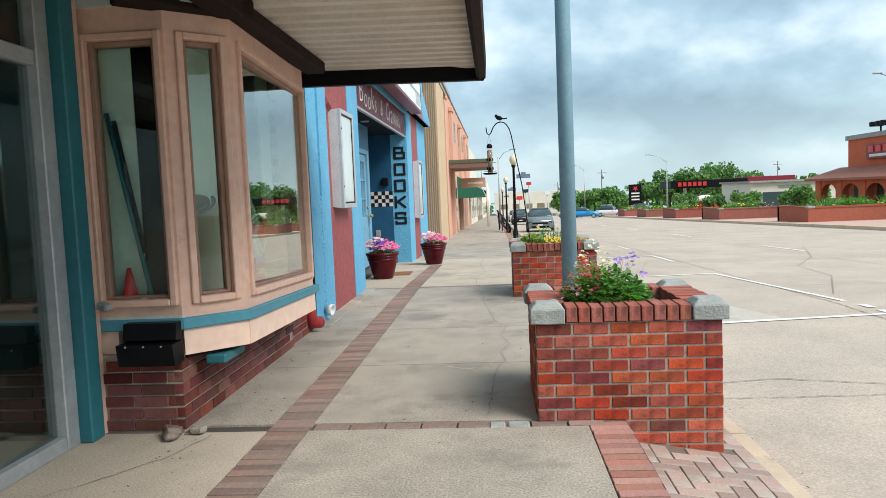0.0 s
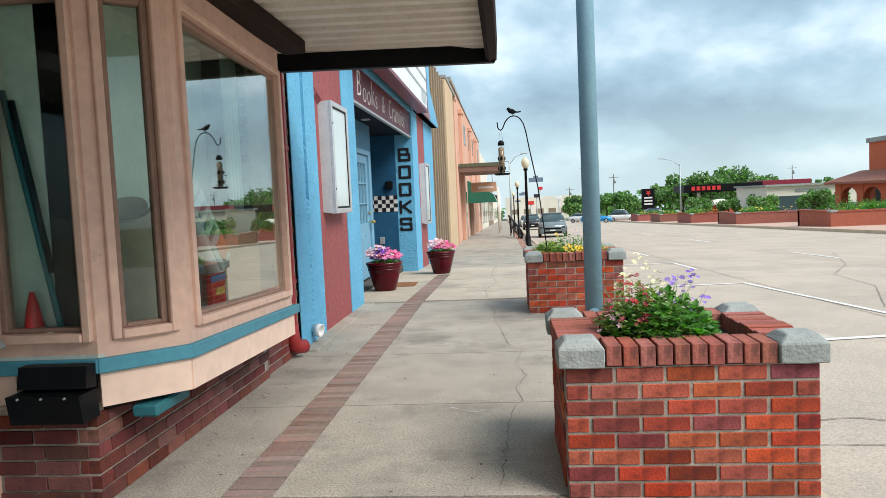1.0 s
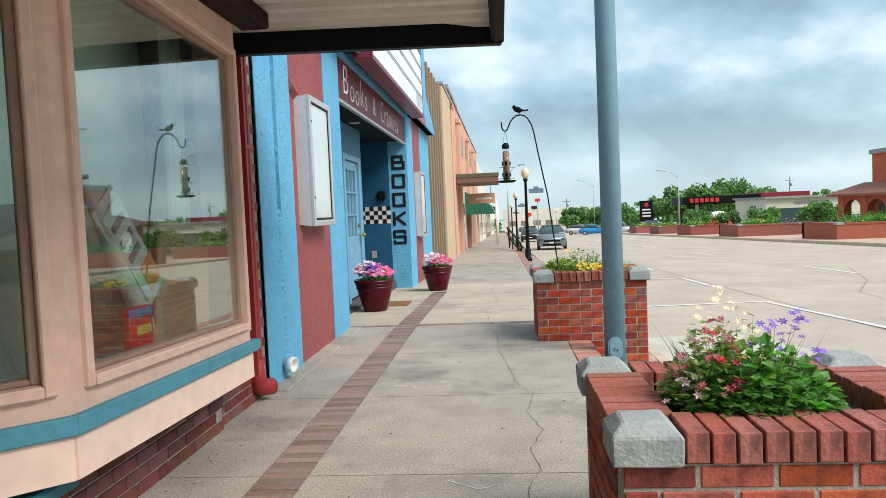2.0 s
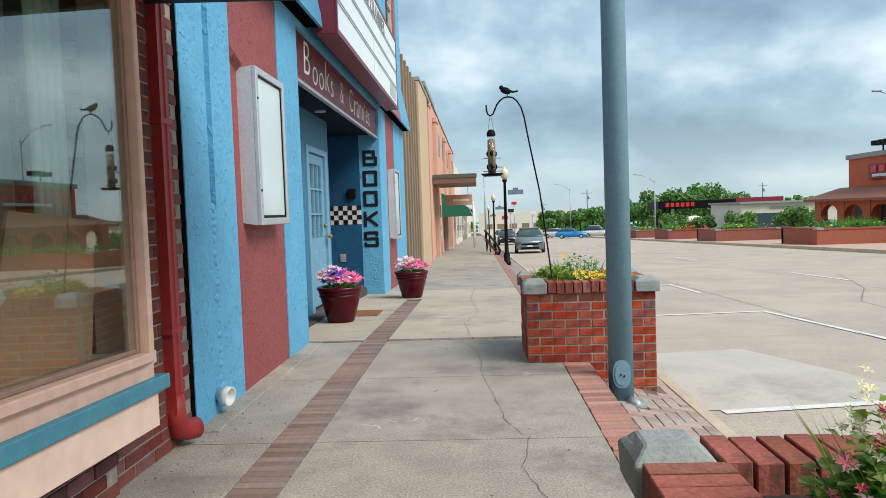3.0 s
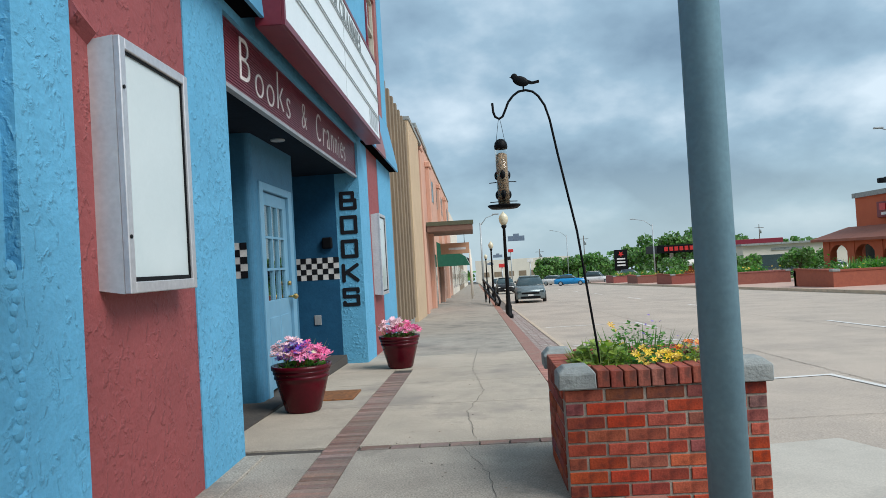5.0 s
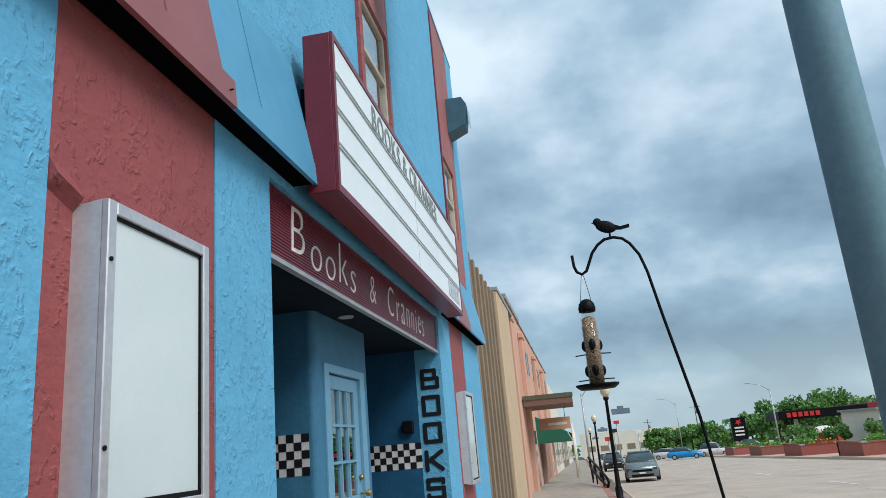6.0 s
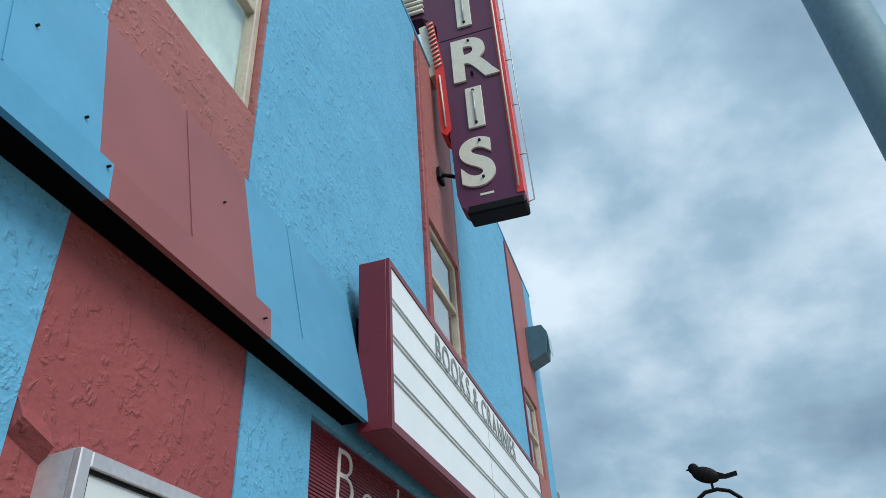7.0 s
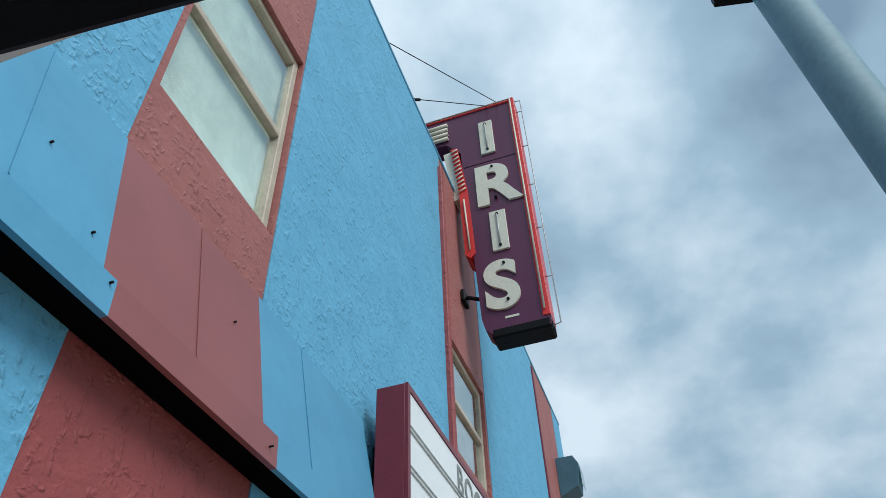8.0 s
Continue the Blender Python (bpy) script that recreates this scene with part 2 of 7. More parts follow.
PATCH = material("new_concrete_patch", (0.50, 0.46, 0.395), (0.43, 0.395, 0.34), rough=0.85, scale=1.5, bump=0.15, bscale=80, stain=(0.33, 0.30, 0.26), stain_at=0.58, grain=0.16)
KERB = material("kerb_concrete", (0.56, 0.45, 0.33), (0.45, 0.365, 0.275), rough=0.85, scale=3, bump=0.3, bscale=80, stain=(0.17, 0.13, 0.1), stain_at=0.66)
PAINT = material("white_road_paint", (0.72, 0.70, 0.66), (0.6, 0.58, 0.54), rough=0.7, scale=9, stain=(0.42, 0.37, 0.31), stain_at=0.66)
BRICK = material("red_planter_brick", (0.43, 0.085, 0.045), (0.33, 0.062, 0.036), rough=0.85, scale=14, bump=0.25, bscale=90, vary=0.22, stain=(0.10, 0.03, 0.024), stain_at=0.60, grain=0.3, spec=0.15)


def fired(m, ramp):
    """Bricks burnt to different colours: each piece takes one tint, multiplied over the surface."""
    n, l = m.node_tree.nodes, m.node_tree.links
    bs = n["Principled BSDF"]
    old = bs.inputs["Base Color"].links[0].from_socket
    info = n.new("ShaderNodeObjectInfo")
    rp = n.new("ShaderNodeValToRGB")
    rp.color_ramp.interpolation = "CONSTANT"
    for k, (at, c) in enumerate(ramp):
        e = rp.color_ramp.elements[k] if k < 2 else rp.color_ramp.elements.new(at)
        e.position, e.color = at, (*c, 1)
    l.new(info.outputs["Random"], rp.inputs[0])
    mx = n.new("ShaderNodeMix"); mx.data_type = "RGBA"; mx.blend_type = "MULTIPLY"; mx.inputs[0].default_value = 1.0
    l.new(old, mx.inputs[6]); l.new(rp.outputs[0], mx.inputs[7]); l.new(mx.outputs[2], bs.inputs["Base Color"])


COPING = material("weathered_coping_brick", (0.35, 0.105, 0.072), (0.26, 0.08, 0.06), rough=0.85, scale=14, bump=0.3, bscale=90, vary=0.2, stain=(0.13, 0.06, 0.05), stain_at=0.58, grain=0.3, spec=0.15)
fired(BRICK, ((0.0, (1.0, 1.0, 1.0)), (0.34, (0.68, 0.72, 1.0)), (0.48, (1.2, 1.1, 0.9)), (0.70, (0.88, 0.92, 0.95)), (0.90, (0.55, 0.75, 0.95)), (0.96, (0.6, 1.15, 1.5))))
BRICK_DARK = material("dark_wall_brick", (0.19, 0.052, 0.042), (0.13, 0.038, 0.032), rough=0.75, scale=12, bump=0.4, bscale=90, vary=0.4, stain=(0.05, 0.03, 0.028), stain_at=0.64, grain=0.25, spec=0.25)
PAVER = material("worn_red_paver", (0.28, 0.18, 0.15), (0.21, 0.145, 0.125), rough=0.9, scale=12, bump=0.3, bscale=90, vary=0.34, stain=(0.24, 0.205, 0.175), stain_at=0.52, grain=0.25, spec=0.2)
EDGE_PAVER = material("pink_edge_paver", (0.42, 0.20, 0.155), (0.35, 0.175, 0.14), rough=0.85, scale=12, bump=0.35, bscale=90, vary=0.25, stain=(0.30, 0.23, 0.19), stain_at=0.58, grain=0.22, spec=0.2)
LOW_PAVER = material("grey_red_paver", (0.39, 0.27, 0.225), (0.32, 0.225, 0.19), rough=0.6, scale=10, bump=0.4, bscale=90, vary=0.24, stain=(0.40, 0.36, 0.31), stain_at=0.55, grain=0.22, spec=0.3)
MORTAR = material("mortar", (0.40, 0.35, 0.29), (0.27, 0.235, 0.195), rough=0.95, scale=20, bump=0.5, bscale=120)
JOINT = material("dirty_joint", (0.085, 0.075, 0.065), (0.06, 0.055, 0.05), rough=0.95, bump=0.4)
WALL_MORTAR = material("sooty_wall_mortar", (0.32, 0.27, 0.23), (0.19, 0.155, 0.13), rough=0.95, scale=9, bump=0.5, bscale=120)
SAND = material("sandy_joint", (0.17, 0.135, 0.11), (0.11, 0.09, 0.075), rough=0.95, bump=0.4)
CAST = material("cast_stone", (0.33, 0.35, 0.335), (0.25, 0.27, 0.26), rough=0.85, scale=8, bump=0.5, bscale=70, stain=(0.11, 0.12, 0.11), stain_at=0.60)
POLE_BLUE = material("grey_blue_pole_paint", (0.18, 0.31, 0.375), (0.155, 0.275, 0.34), rough=0.6, spec=0.2, bump=0.06, scale=4, stain=(0.22, 0.24, 0.235), stain_at=0.72)
POT = material("glazed_maroon_pot", (0.085, 0.003, 0.009), (0.06, 0.002, 0.007), rough=0.25, bump=0.02, spec=0.25)
SOIL = material("dark_soil", (0.045, 0.032, 0.025), (0.03, 0.022, 0.018), rough=0.95, bump=0.8, bscale=60)
LEAF = material("green_leaf", (0.15, 0.39, 0.05), (0.10, 0.29, 0.04), rough=0.5, scale=20, bump=0.1, vary=0.45, island=True)
LEAF_LIGHT = material("yellow_green_leaf", (0.33, 0.46, 0.09), (0.24, 0.36, 0.07), rough=0.5, scale=20, bump=0.1, vary=0.4, island=True)
TREE_LEAF = material("tree_foliage", (0.17, 0.34, 0.075), (0.11, 0.25, 0.055), rough=0.6, scale=2, bump=0.1, vary=0.5, island=True)


def leafy(m):
    """Thin leaves: part of the light passes through the blade."""
    n, l = m.node_tree.nodes, m.node_tree.links
    bs, o = n["Principled BSDF"], n["Material Output"]
    t = n.new("ShaderNodeBsdfTranslucent")
    l.new(bs.inputs["Base Color"].links[0].from_socket, t.inputs["Color"])
    mx = n.new("ShaderNodeMixShader"); mx.inputs[0].default_value = 0.4
    l.new(bs.outputs[0], mx.inputs[1]); l.new(t.outputs[0], mx.inputs[2]); l.new(mx.outputs[0], o.inputs[0])


for leaf_mat in (LEAF, LEAF_LIGHT, TREE_LEAF):
    leafy(leaf_mat)
BARK = material("bark", (0.10, 0.075, 0.055), rough=0.9, bump=0.5)
YELLOW = material("yellow_petal", (0.78, 0.55, 0.03), (0.7, 0.42, 0.02), rough=0.5, vary=0.2, island=True)
PINK = material("pink_petal", (0.85, 0.10, 0.33), (0.85, 0.28, 0.48), rough=0.5, vary=0.25, island=True)
PALEPINK = material("pale_pink_petal", (0.85, 0.60, 0.64), (0.82, 0.5, 0.57), rough=0.5, vary=0.2, island=True)
VIOLET = material("violet_petal", (0.20, 0.09, 0.58), (0.28, 0.16, 0.65), rough=0.5, vary=0.3, island=True)
RED_PETAL = material("red_petal", (0.38, 0.02, 0.05), (0.45, 0.06, 0.08), rough=0.5, vary=0.3, island=True)
CREAM_PETAL = material("cream_petal", (0.75, 0.70, 0.50), (0.7, 0.66, 0.4), rough=0.5, vary=0.2, island=True)
ORANGE = material("orange_petal", (0.75, 0.20, 0.03), rough=0.5, vary=0.2, island=True)
RED_PIPE = material("red_painted_pipe", (0.34, 0.028, 0.028), (0.27, 0.022, 0.024), rough=0.5, bump=0.15)
WHITE = material("white_plastic", (0.75, 0.75, 0.73), rough=0.45, bump=0.05)
DOOR_BLUE = material("grey_blue_door_paint", (0.16, 0.34, 0.47), (0.135, 0.30, 0.43), rough=0.5, bump=0.06, bscale=12)
BRASS = material("brass", (0.55, 0.38, 0.14), rough=0.3, metal=1.0)
CHECK_W = material("white_checker_tile", (0.72, 0.72, 0.70), rough=0.3, bump=0.02)
CHECK_B = material("black_checker_tile", (0.015, 0.015, 0.018), rough=0.3, bump=0.02)
PANE = glass("window_pane", sheen=0.05, power=2.8)
PANE_SKY = glass("bright_window_pane", sheen=0.12, power=3.0)
CLEAR = glass("clear_window_pane", (0.9, 0.97, 0.95), 0.97, 0.04, 4.5)
PANE_DARK = glass("dim_window_pane", (0.78, 0.9, 0.88), 0.7, 0.10, 3.0)
PLASTIC = glass("clear_plastic", (0.95, 0.97, 0.96), 0.97, 0.03, 5.0)
CARD = material("brown_cardboard", (0.55, 0.33, 0.21), (0.50, 0.30, 0.185), rough=0.8, bump=0.05)
# tan lowered so that its colour carries the fins' shaded sides
TAN_WALL = material("tan_precast", (0.25, 0.19, 0.125), (0.205, 0.155, 0.105), rough=0.8, scale=1.2, bump=0.3, stain=(0.2, 0.155, 0.11), stain_at=0.66)
# darker copy of the tan: shade between the fins put into the colour
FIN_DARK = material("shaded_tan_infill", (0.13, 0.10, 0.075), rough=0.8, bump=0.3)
PALE_TAN = material("pale_tan_stucco", (0.56, 0.42, 0.27), (0.50, 0.37, 0.24), rough=0.8, scale=1.2, bump=0.3, stain=(0.36, 0.27, 0.18), stain_at=0.64)
PINK_WALL = material("salmon_stucco", (0.62, 0.36, 0.26), (0.56, 0.32, 0.23), rough=0.8, scale=1.0, bump=0.2)
TERRA = material("terracotta_stucco", (0.50, 0.12, 0.05), (0.45, 0.10, 0.042), rough=0.8, scale=0.8, bump=0.15)
ROOF_TILE = material("clay_roof", (0.30, 0.11, 0.07), (0.24, 0.09, 0.06), rough=0.8, scale=2, bump=0.3)
FAR_WHITE = material("far_white_siding", (0.72, 0.66, 0.56), (0.66, 0.61, 0.52), rough=0.8, scale=0.3, bump=0.0)
FAR_BRICK = material("far_planter_brick", (0.33, 0.085, 0.055), (0.27, 0.07, 0.05), rough=0.8, scale=6, bump=0.3, vary=0.3)
FAR_PAVE = material("pink_far_paving", (0.50, 0.34, 0.27), (0.44, 0.30, 0.24), rough=0.85, scale=1.2, bump=0.2)
GREEN_CLOTH = material("green_awning_cloth", (0.02, 0.14, 0.085), (0.016, 0.11, 0.07), rough=0.8)
WHITE_CLOTH = material("white_awning_cloth", (0.6, 0.6, 0.55), rough=0.8)
CAR_GREY = material("dark_grey_car_paint", (0.2, 0.245, 0.255), rough=0.25, metal=0.4, bump=0.0)
CAR_WHITE = material("white_car_paint", (0.7, 0.7, 0.68), rough=0.25, bump=0.0)
CAR_BLUE = material("blue_car_paint", (0.02, 0.25, 0.55), rough=0.25, bump=0.0)
CAR_DARK = material("black_car_paint", (0.02, 0.022, 0.025), rough=0.25, bump=0.0)
RUBBER = material("black_rubber", (0.015, 0.015, 0.015), rough=0.85)
CAR_GLASS = material("tinted_car_glass", (0.05, 0.08, 0.09), rough=0.06, bump=0.0)
GRASS_FAR = material("dry_far_ground", (0.22, 0.20, 0.12), (0.15, 0.16, 0.08), rough=0.95, scale=0.15, bump=0.2)
GLOBE = material("milky_lamp_globe", (0.72, 0.66, 0.48), rough=0.25, bump=0.0)
WOOD_POLE = material("utility_pole_wood", (0.12, 0.095, 0.075), rough=0.9, bump=0.3)
GALV = material("galvanised_steel", (0.42, 0.45, 0.46), rough=0.45, metal=0.3, bump=0.05)
SEED = material("bird_seed", (0.52, 0.36, 0.22), (0.10, 0.07, 0.05), rough=0.9, scale=120, bump=0.6, bscale=200)
PLASTER_IN = material("shop_interior_wall", (0.55, 0.62, 0.56), (0.48, 0.54, 0.5), rough=0.9)
MAT_ORANGE = material("orange_doormat", (0.30, 0.12, 0.04), (0.12, 0.06, 0.03), rough=0.95, scale=30, bump=0.6)

# ---- building blocks ----
def box(bm, x0, x1, y0, y1, z0, z1, bevel=0.0):
    m = Matrix.Translation(((x0 + x1) / 2, (y0 + y1) / 2, (z0 + z1) / 2)) @ Matrix.Diagonal((abs(x1 - x0), abs(y1 - y0), abs(z1 - z0), 1))
    r = bmesh.ops.create_cube(bm, size=1, matrix=m)
    if bevel:
        bmesh.ops.bevel(bm, geom=list({e for v in r["verts"] for e in v.link_edges}), offset=bevel, segments=1, affect="EDGES")
    return bm


def boxes(*rows, bevel=0.0):
    bm = bmesh.new()
    for r in rows:
        box(bm, *r, bevel=bevel)
    return bm


def prism(bm, pts, depth):
    """A polygon of 3D points, in order, pushed along the vector depth into a solid."""
    lo = [bm.verts.new(p) for p in pts]
    hi = [bm.verts.new(Vector(p) + Vector(depth)) for p in pts]
    n = len(pts)
    bm.faces.new(lo), bm.faces.new(hi[::-1])
    for i in range(n):
        bm.faces.new((lo[i], lo[(i + 1) % n], hi[(i + 1) % n], hi[i]))
    bmesh.ops.recalc_face_normals(bm, faces=bm.faces[:])
    return bm


def tube(bm, pts, radii, n=10, smooth=True):
    """A round bar swept along points."""
    pts = [Vector(p) for p in pts]
    if not hasattr(radii, "__len__"):
        radii = [radii] * len(pts)
    rings = []
    side = None
    for i, p in enumerate(pts):
        d = (pts[min(i + 1, len(pts) - 1)] - pts[max(i - 1, 0)]).normalized()
        if side is None:
            side = d.orthogonal().normalized()
        side = (side - d * side.dot(d)).normalized()
        up = d.cross(side)
        rings.append([bm.verts.new(p + radii[i] * (math.cos(2 * math.pi * k / n) * side + math.sin(2 * math.pi * k / n) * up)) for k in range(n)])
    for a, b in zip(rings, rings[1:]):
        for k in range(n):
            f = bm.faces.new((a[k], a[(k + 1) % n], b[(k + 1) % n], b[k]))
            f.smooth = smooth
    bm.faces.new(rings[0][::-1]), bm.faces.new(rings[-1])
    return bm


def lathe(bm, cx, cy, profile, n=24):
    """A turned shape: profile rows of radius and height."""
    rings = [[bm.verts.new((cx + r * math.cos(2 * math.pi * k / n), cy + r * math.sin(2 * math.pi * k / n), z)) for k in range(n)] for r, z in profile]
    for a, b in zip(rings, rings[1:]):
        for k in range(n):
            bm.faces.new((a[k], a[(k + 1) % n], b[(k + 1) % n], b[k])).smooth = True
    bm.faces.new(rings[0][::-1]), bm.faces.new(rings[-1])
    return bm


def quad(bm, a, b, c, d):
    return bm.faces.new([bm.verts.new(p) for p in (a, b, c, d)])


def world_of(ob):
    p = Vector((0, 0, 0))
    while ob:
        p += ob.location
        ob = ob.parent
    return p


def thing(name, at, label="", category="", group="", kind=""):
    return_ob = new(name)
    return_ob.location = at
    return_ob.empty_display_size = 0.1
    return tagged(return_ob, label, category, group, kind)


def part(name, bm, mat, parent=None, label=""):
    """Links a bmesh, built in world metres, as one mesh under a thing or a part."""
    off = world_of(parent)
    me = bpy.data.meshes.new(name)
    bmesh.ops.translate(bm, vec=-off, verts=bm.verts[:])
    bm.to_mesh(me), bm.free()
    me.materials.append(mat)
    ob = new(name, me)
    ob.parent = parent
    return tagged(ob, label)


def solo(name, bm, mat, label, category="", group="", kind="", at=None):
    """A thing that is one mesh."""
    at = Vector(at) if at else sum((v.co for v in bm.verts), Vector()) / max(1, len(bm.verts))
    bmesh.ops.translate(bm, vec=-at, verts=bm.verts[:])
    me = bpy.data.meshes.new(name)
    bm.to_mesh(me), bm.free()
    me.materials.append(mat)
    ob = new(name, me)
    ob.location = at
    return tagged(ob, label, category, group, kind)


def lettering(name, text, size, depth, m, mat, parent, stretch=1.0, shear=0.0, bold=0.0, spacing=1.0, label=""):
    """Raised letters in Blender's own font; m places them: x along the line, y up, z out of the board."""
    cu = bpy.data.curves.new(name, "FONT")
    cu.body, cu.size, cu.extrude, cu.shear, cu.offset, cu.space_character = text, size, depth / 2, shear, bold, spacing
    tmp = bpy.data.objects.new("tmp", cu)
    me = bpy.data.meshes.new_from_object(tmp)
    bpy.data.objects.remove(tmp)
    bpy.data.curves.remove(cu)
    me.transform(m @ Matrix.Diagonal((stretch, 1, 1, 1)))
    me.transform(Matrix.Translation(-world_of(parent)))
    me.materials.clear(), me.materials.append(mat)
    ob = new(name, me)
    ob.parent = parent
    return tagged(ob, label)


def word(name, text, size, depth, place, mat, parent, stretch=1.0, shear=0.0, bold=0.0, gap=0.06, wobble=0.0, label=""):
    """A line of single letters; place(along, up) gives each one's matrix; wobble makes a hand-painted line uneven."""
    rnd = random.Random(len(text))
    at = 0.0
    for ch in text:
        if ch == " ":
            at += size * 0.32 * stretch
            continue
        k = size * (1.0 + rnd.uniform(-wobble, wobble))
        ob = lettering(name, ch, k, depth, place(at, rnd.uniform(-wobble, wobble) * size * 0.4) @ Matrix.Rotation(rnd.uniform(-wobble, wobble), 4, "Z"), mat, parent, stretch, shear, bold, 1.0, label)
        along_line = place(1, 0).translation - place(0, 0).translation
        at = max((v.co + world_of(parent) - place(0, 0).translation).dot(along_line) for v in ob.data.vertices) + gap * size
    return at


def facing_x(x, y, z):
    """Letters on a face that looks towards +x: they run along +y."""
    return Matrix.Translation((x, y, z)) @ Euler((radians(90), 0, radians(90))).to_matrix().to_4x4()


def facing_y(x, y, z):
    """Letters on a face that looks towards -y: they run along +x."""
    return Matrix.Translation((x, y, z)) @ Euler((radians(90), 0, 0)).to_matrix().to_4x4()


def brick_mesh(name, dx, dy, dz, mat, chip=0.0):
    """One brick centred on its origin, with softened edges."""
    bm = bmesh.new()
    box(bm, -dx / 2, dx / 2, -dy / 2, dy / 2, -dz / 2, dz / 2, bevel=0.0028)
    me = bpy.data.meshes.new(name)
    bm.to_mesh(me), bm.free()
    me.materials.append(mat)
    return me


def lay(name, me, m, parent):
    """One piece of masonry on shared mesh data."""
    ob = new(name, me)
    ob.parent = parent
    ob.matrix_basis = Matrix.Translation(-world_of(parent)) @ m
    return ob


def ground_z(y):
    """The street falls gently away beyond the theatre."""
    return -0.027 * max(0.0, y - 9.4)

# ---- ground, road, pavement ----
W = -1.5          # the theatre's wall plane
FAR = 420.0


def strip(bm, x0, x1, z0, z1, ys, down=0.0):
    """A long sheet between two lines of x, stepping along ys and following the fall of the street."""
    rows = [(bm.verts.new((x0, y, z0 + ground_z(y))), bm.verts.new((x1, y, z1 + ground_z(y)))) for y in ys]
    for (a, b), (c, d) in zip(rows, rows[1:]):
        bm.faces.new((a, b, d, c))
    return bm


YS = [-40, -10, 0, 3, 6, 9.4, 20, 40, 80, 160, FAR]
bm = bmesh.new()
rows = []
for y in YS:
    g = ground_z(y)
    rows.append([bm.verts.new(p) for p in ((-300, y, g - 0.06), (1.74, y, g - 0.52), (1.75, y, g - 0.40), (300, y, g - 0.40))])
for a, b in zip(rows, rows[1:]):
    for k in range(3):
        bm.faces.new((a[k], a[k + 1], b[k + 1], b[k]))
solo("ground", bm, GRASS_FAR, "dry level ground reaching the horizon", "ground", kind="structure", at=(0, 0, 0))
bm = strip(bmesh.new(), 1.70, 16.2, -0.394, -0.394, YS)
road = solo("road", bm, ROAD_MAT, "wide bleached concrete main street with fine cracks", "road", kind="structure", at=(0, 0, 0))
bm = strip(bmesh.new(), 16.2, 27.3, -0.25, -0.25, [10, 20, 40, 80, 160])
solo("far_pavement", bm, FAR_PAVE, "pink paved sidewalk across the street", "pavement", kind="structure", at=(0, 0, 0))
bm = bmesh.new()
for a, b in zip(YS[2:-1], YS[3:]):
    prism(bm, [(16.0, a, ground_z(a) - 0.5), (16.2, a, ground_z(a) - 0.5), (16.2, a, ground_z(a) - 0.245), (16.03, a, ground_z(a) - 0.245)], (0, b - a, ground_z(b) - ground_z(a)))
solo("far_kerb", bm, KERB, "worn concrete kerb across the street", "kerb", kind="structure", at=(16, 20, -0.5))

# raised sidewalk: bed under the slabs, slabs are laid at the end
sidewalk = thing("sidewalk", (0, 0, 0), "raised concrete slab sidewalk with brick borders", "sidewalk", kind="structure")
bm = strip(bmesh.new(), -4.5, 0.97, -0.012, -0.012, YS)
for y0, y1 in zip(YS, YS[1:]):
    quad(bm, (0.97, y0, ground_z(y0) - 0.012), (0.97, y1, ground_z(y1) - 0.012), (0.97, y1, ground_z(y1) - 0.4), (0.97, y0, ground_z(y0) - 0.4))
part("bed", bm, JOINT, sidewalk, "dark dirt in the joints")


def low_z(x, y):
    """The lower brick walk tips towards the kerb."""
    k = min(1.0, max(0.0, (y - 3.5) / 4.8))
    return ground_z(y) + (-0.11 - 0.03 * k) + (x - 0.97) / 0.66 * (-0.10 - 0.04 * k)


bm = bmesh.new()
LY = [-8, 0, 3.5, 8.3, 9.4, 20, 40, 80, 160]
rows = [(bm.verts.new((0.96, y, low_z(0.96, y) - 0.002)), bm.verts.new((1.64, y, low_z(1.64, y) - 0.002))) for y in LY]
for (a, b), (c, d) in zip(rows, rows[1:]):
    bm.faces.new((a, b, d, c))
low_walk = thing("lower_brick_walk", (1.3, 5, -0.2), "lower grey-red brick walk beside the kerb", "pavement", kind="structure")
part("bed", bm, SAND, low_walk)
kerb = thing("kerb", (1.68, 5, -0.4), "chipped tan concrete kerb with cracks", "kerb", kind="structure")
ky = [-8, -5.2, -2.1, 0.9, 3.9, 6.85, 9.4, 12.6, 15.8, 19, 25, 33, 45, 70, 110, 160]
for a, b in zip(ky, ky[1:]):
    za, zb = low_z(1.63, a) + 0.004, low_z(1.63, b) + 0.004
    bm = prism(bmesh.new(), [(1.63, a + 0.006, za - 0.3), (1.745, a + 0.006, za - 0.3), (1.735, a + 0.006, za - 0.018), (1.715, a + 0.006, za), (1.63, a + 0.006, za)], (0, b - a - 0.012, zb - za))
    part("kerb_stone", bm, KERB, kerb)


def road_z(y):
    return ground_z(y) - 0.386


# painted stall lines, lane dashes, the pale patch and sealed cracks
lines = [((1.95, 8.15), (6.2, 8.75), 0.10), ((2.3, 13.9), (4.62, 14.15), 0.09), ((4.57, 14.1), (4.96, 9.65), 0.09), ((2.0, 19.6), (4.6, 19.9), 0.09),
         ((4.6, 19.9), (4.6, 17.5), 0.09), ((2.0, 25.3), (4.6, 25.6), 0.09), ((4.6, 25.6), (4.6, 23.2), 0.09), ((2.0, 2.4), (4.9, 2.9), 0.1)]
for k in range(9):
    lines.append(((8.6, 8 + 11.5 * k), (8.6, 11.2 + 11.5 * k), 0.11))
for k in range(4):
    lines.append(((5.0 + 0.02 * k, 9.3 - 0.45 * k), (5.02 + 0.02 * k, 9.05 - 0.45 * k), 0.11))
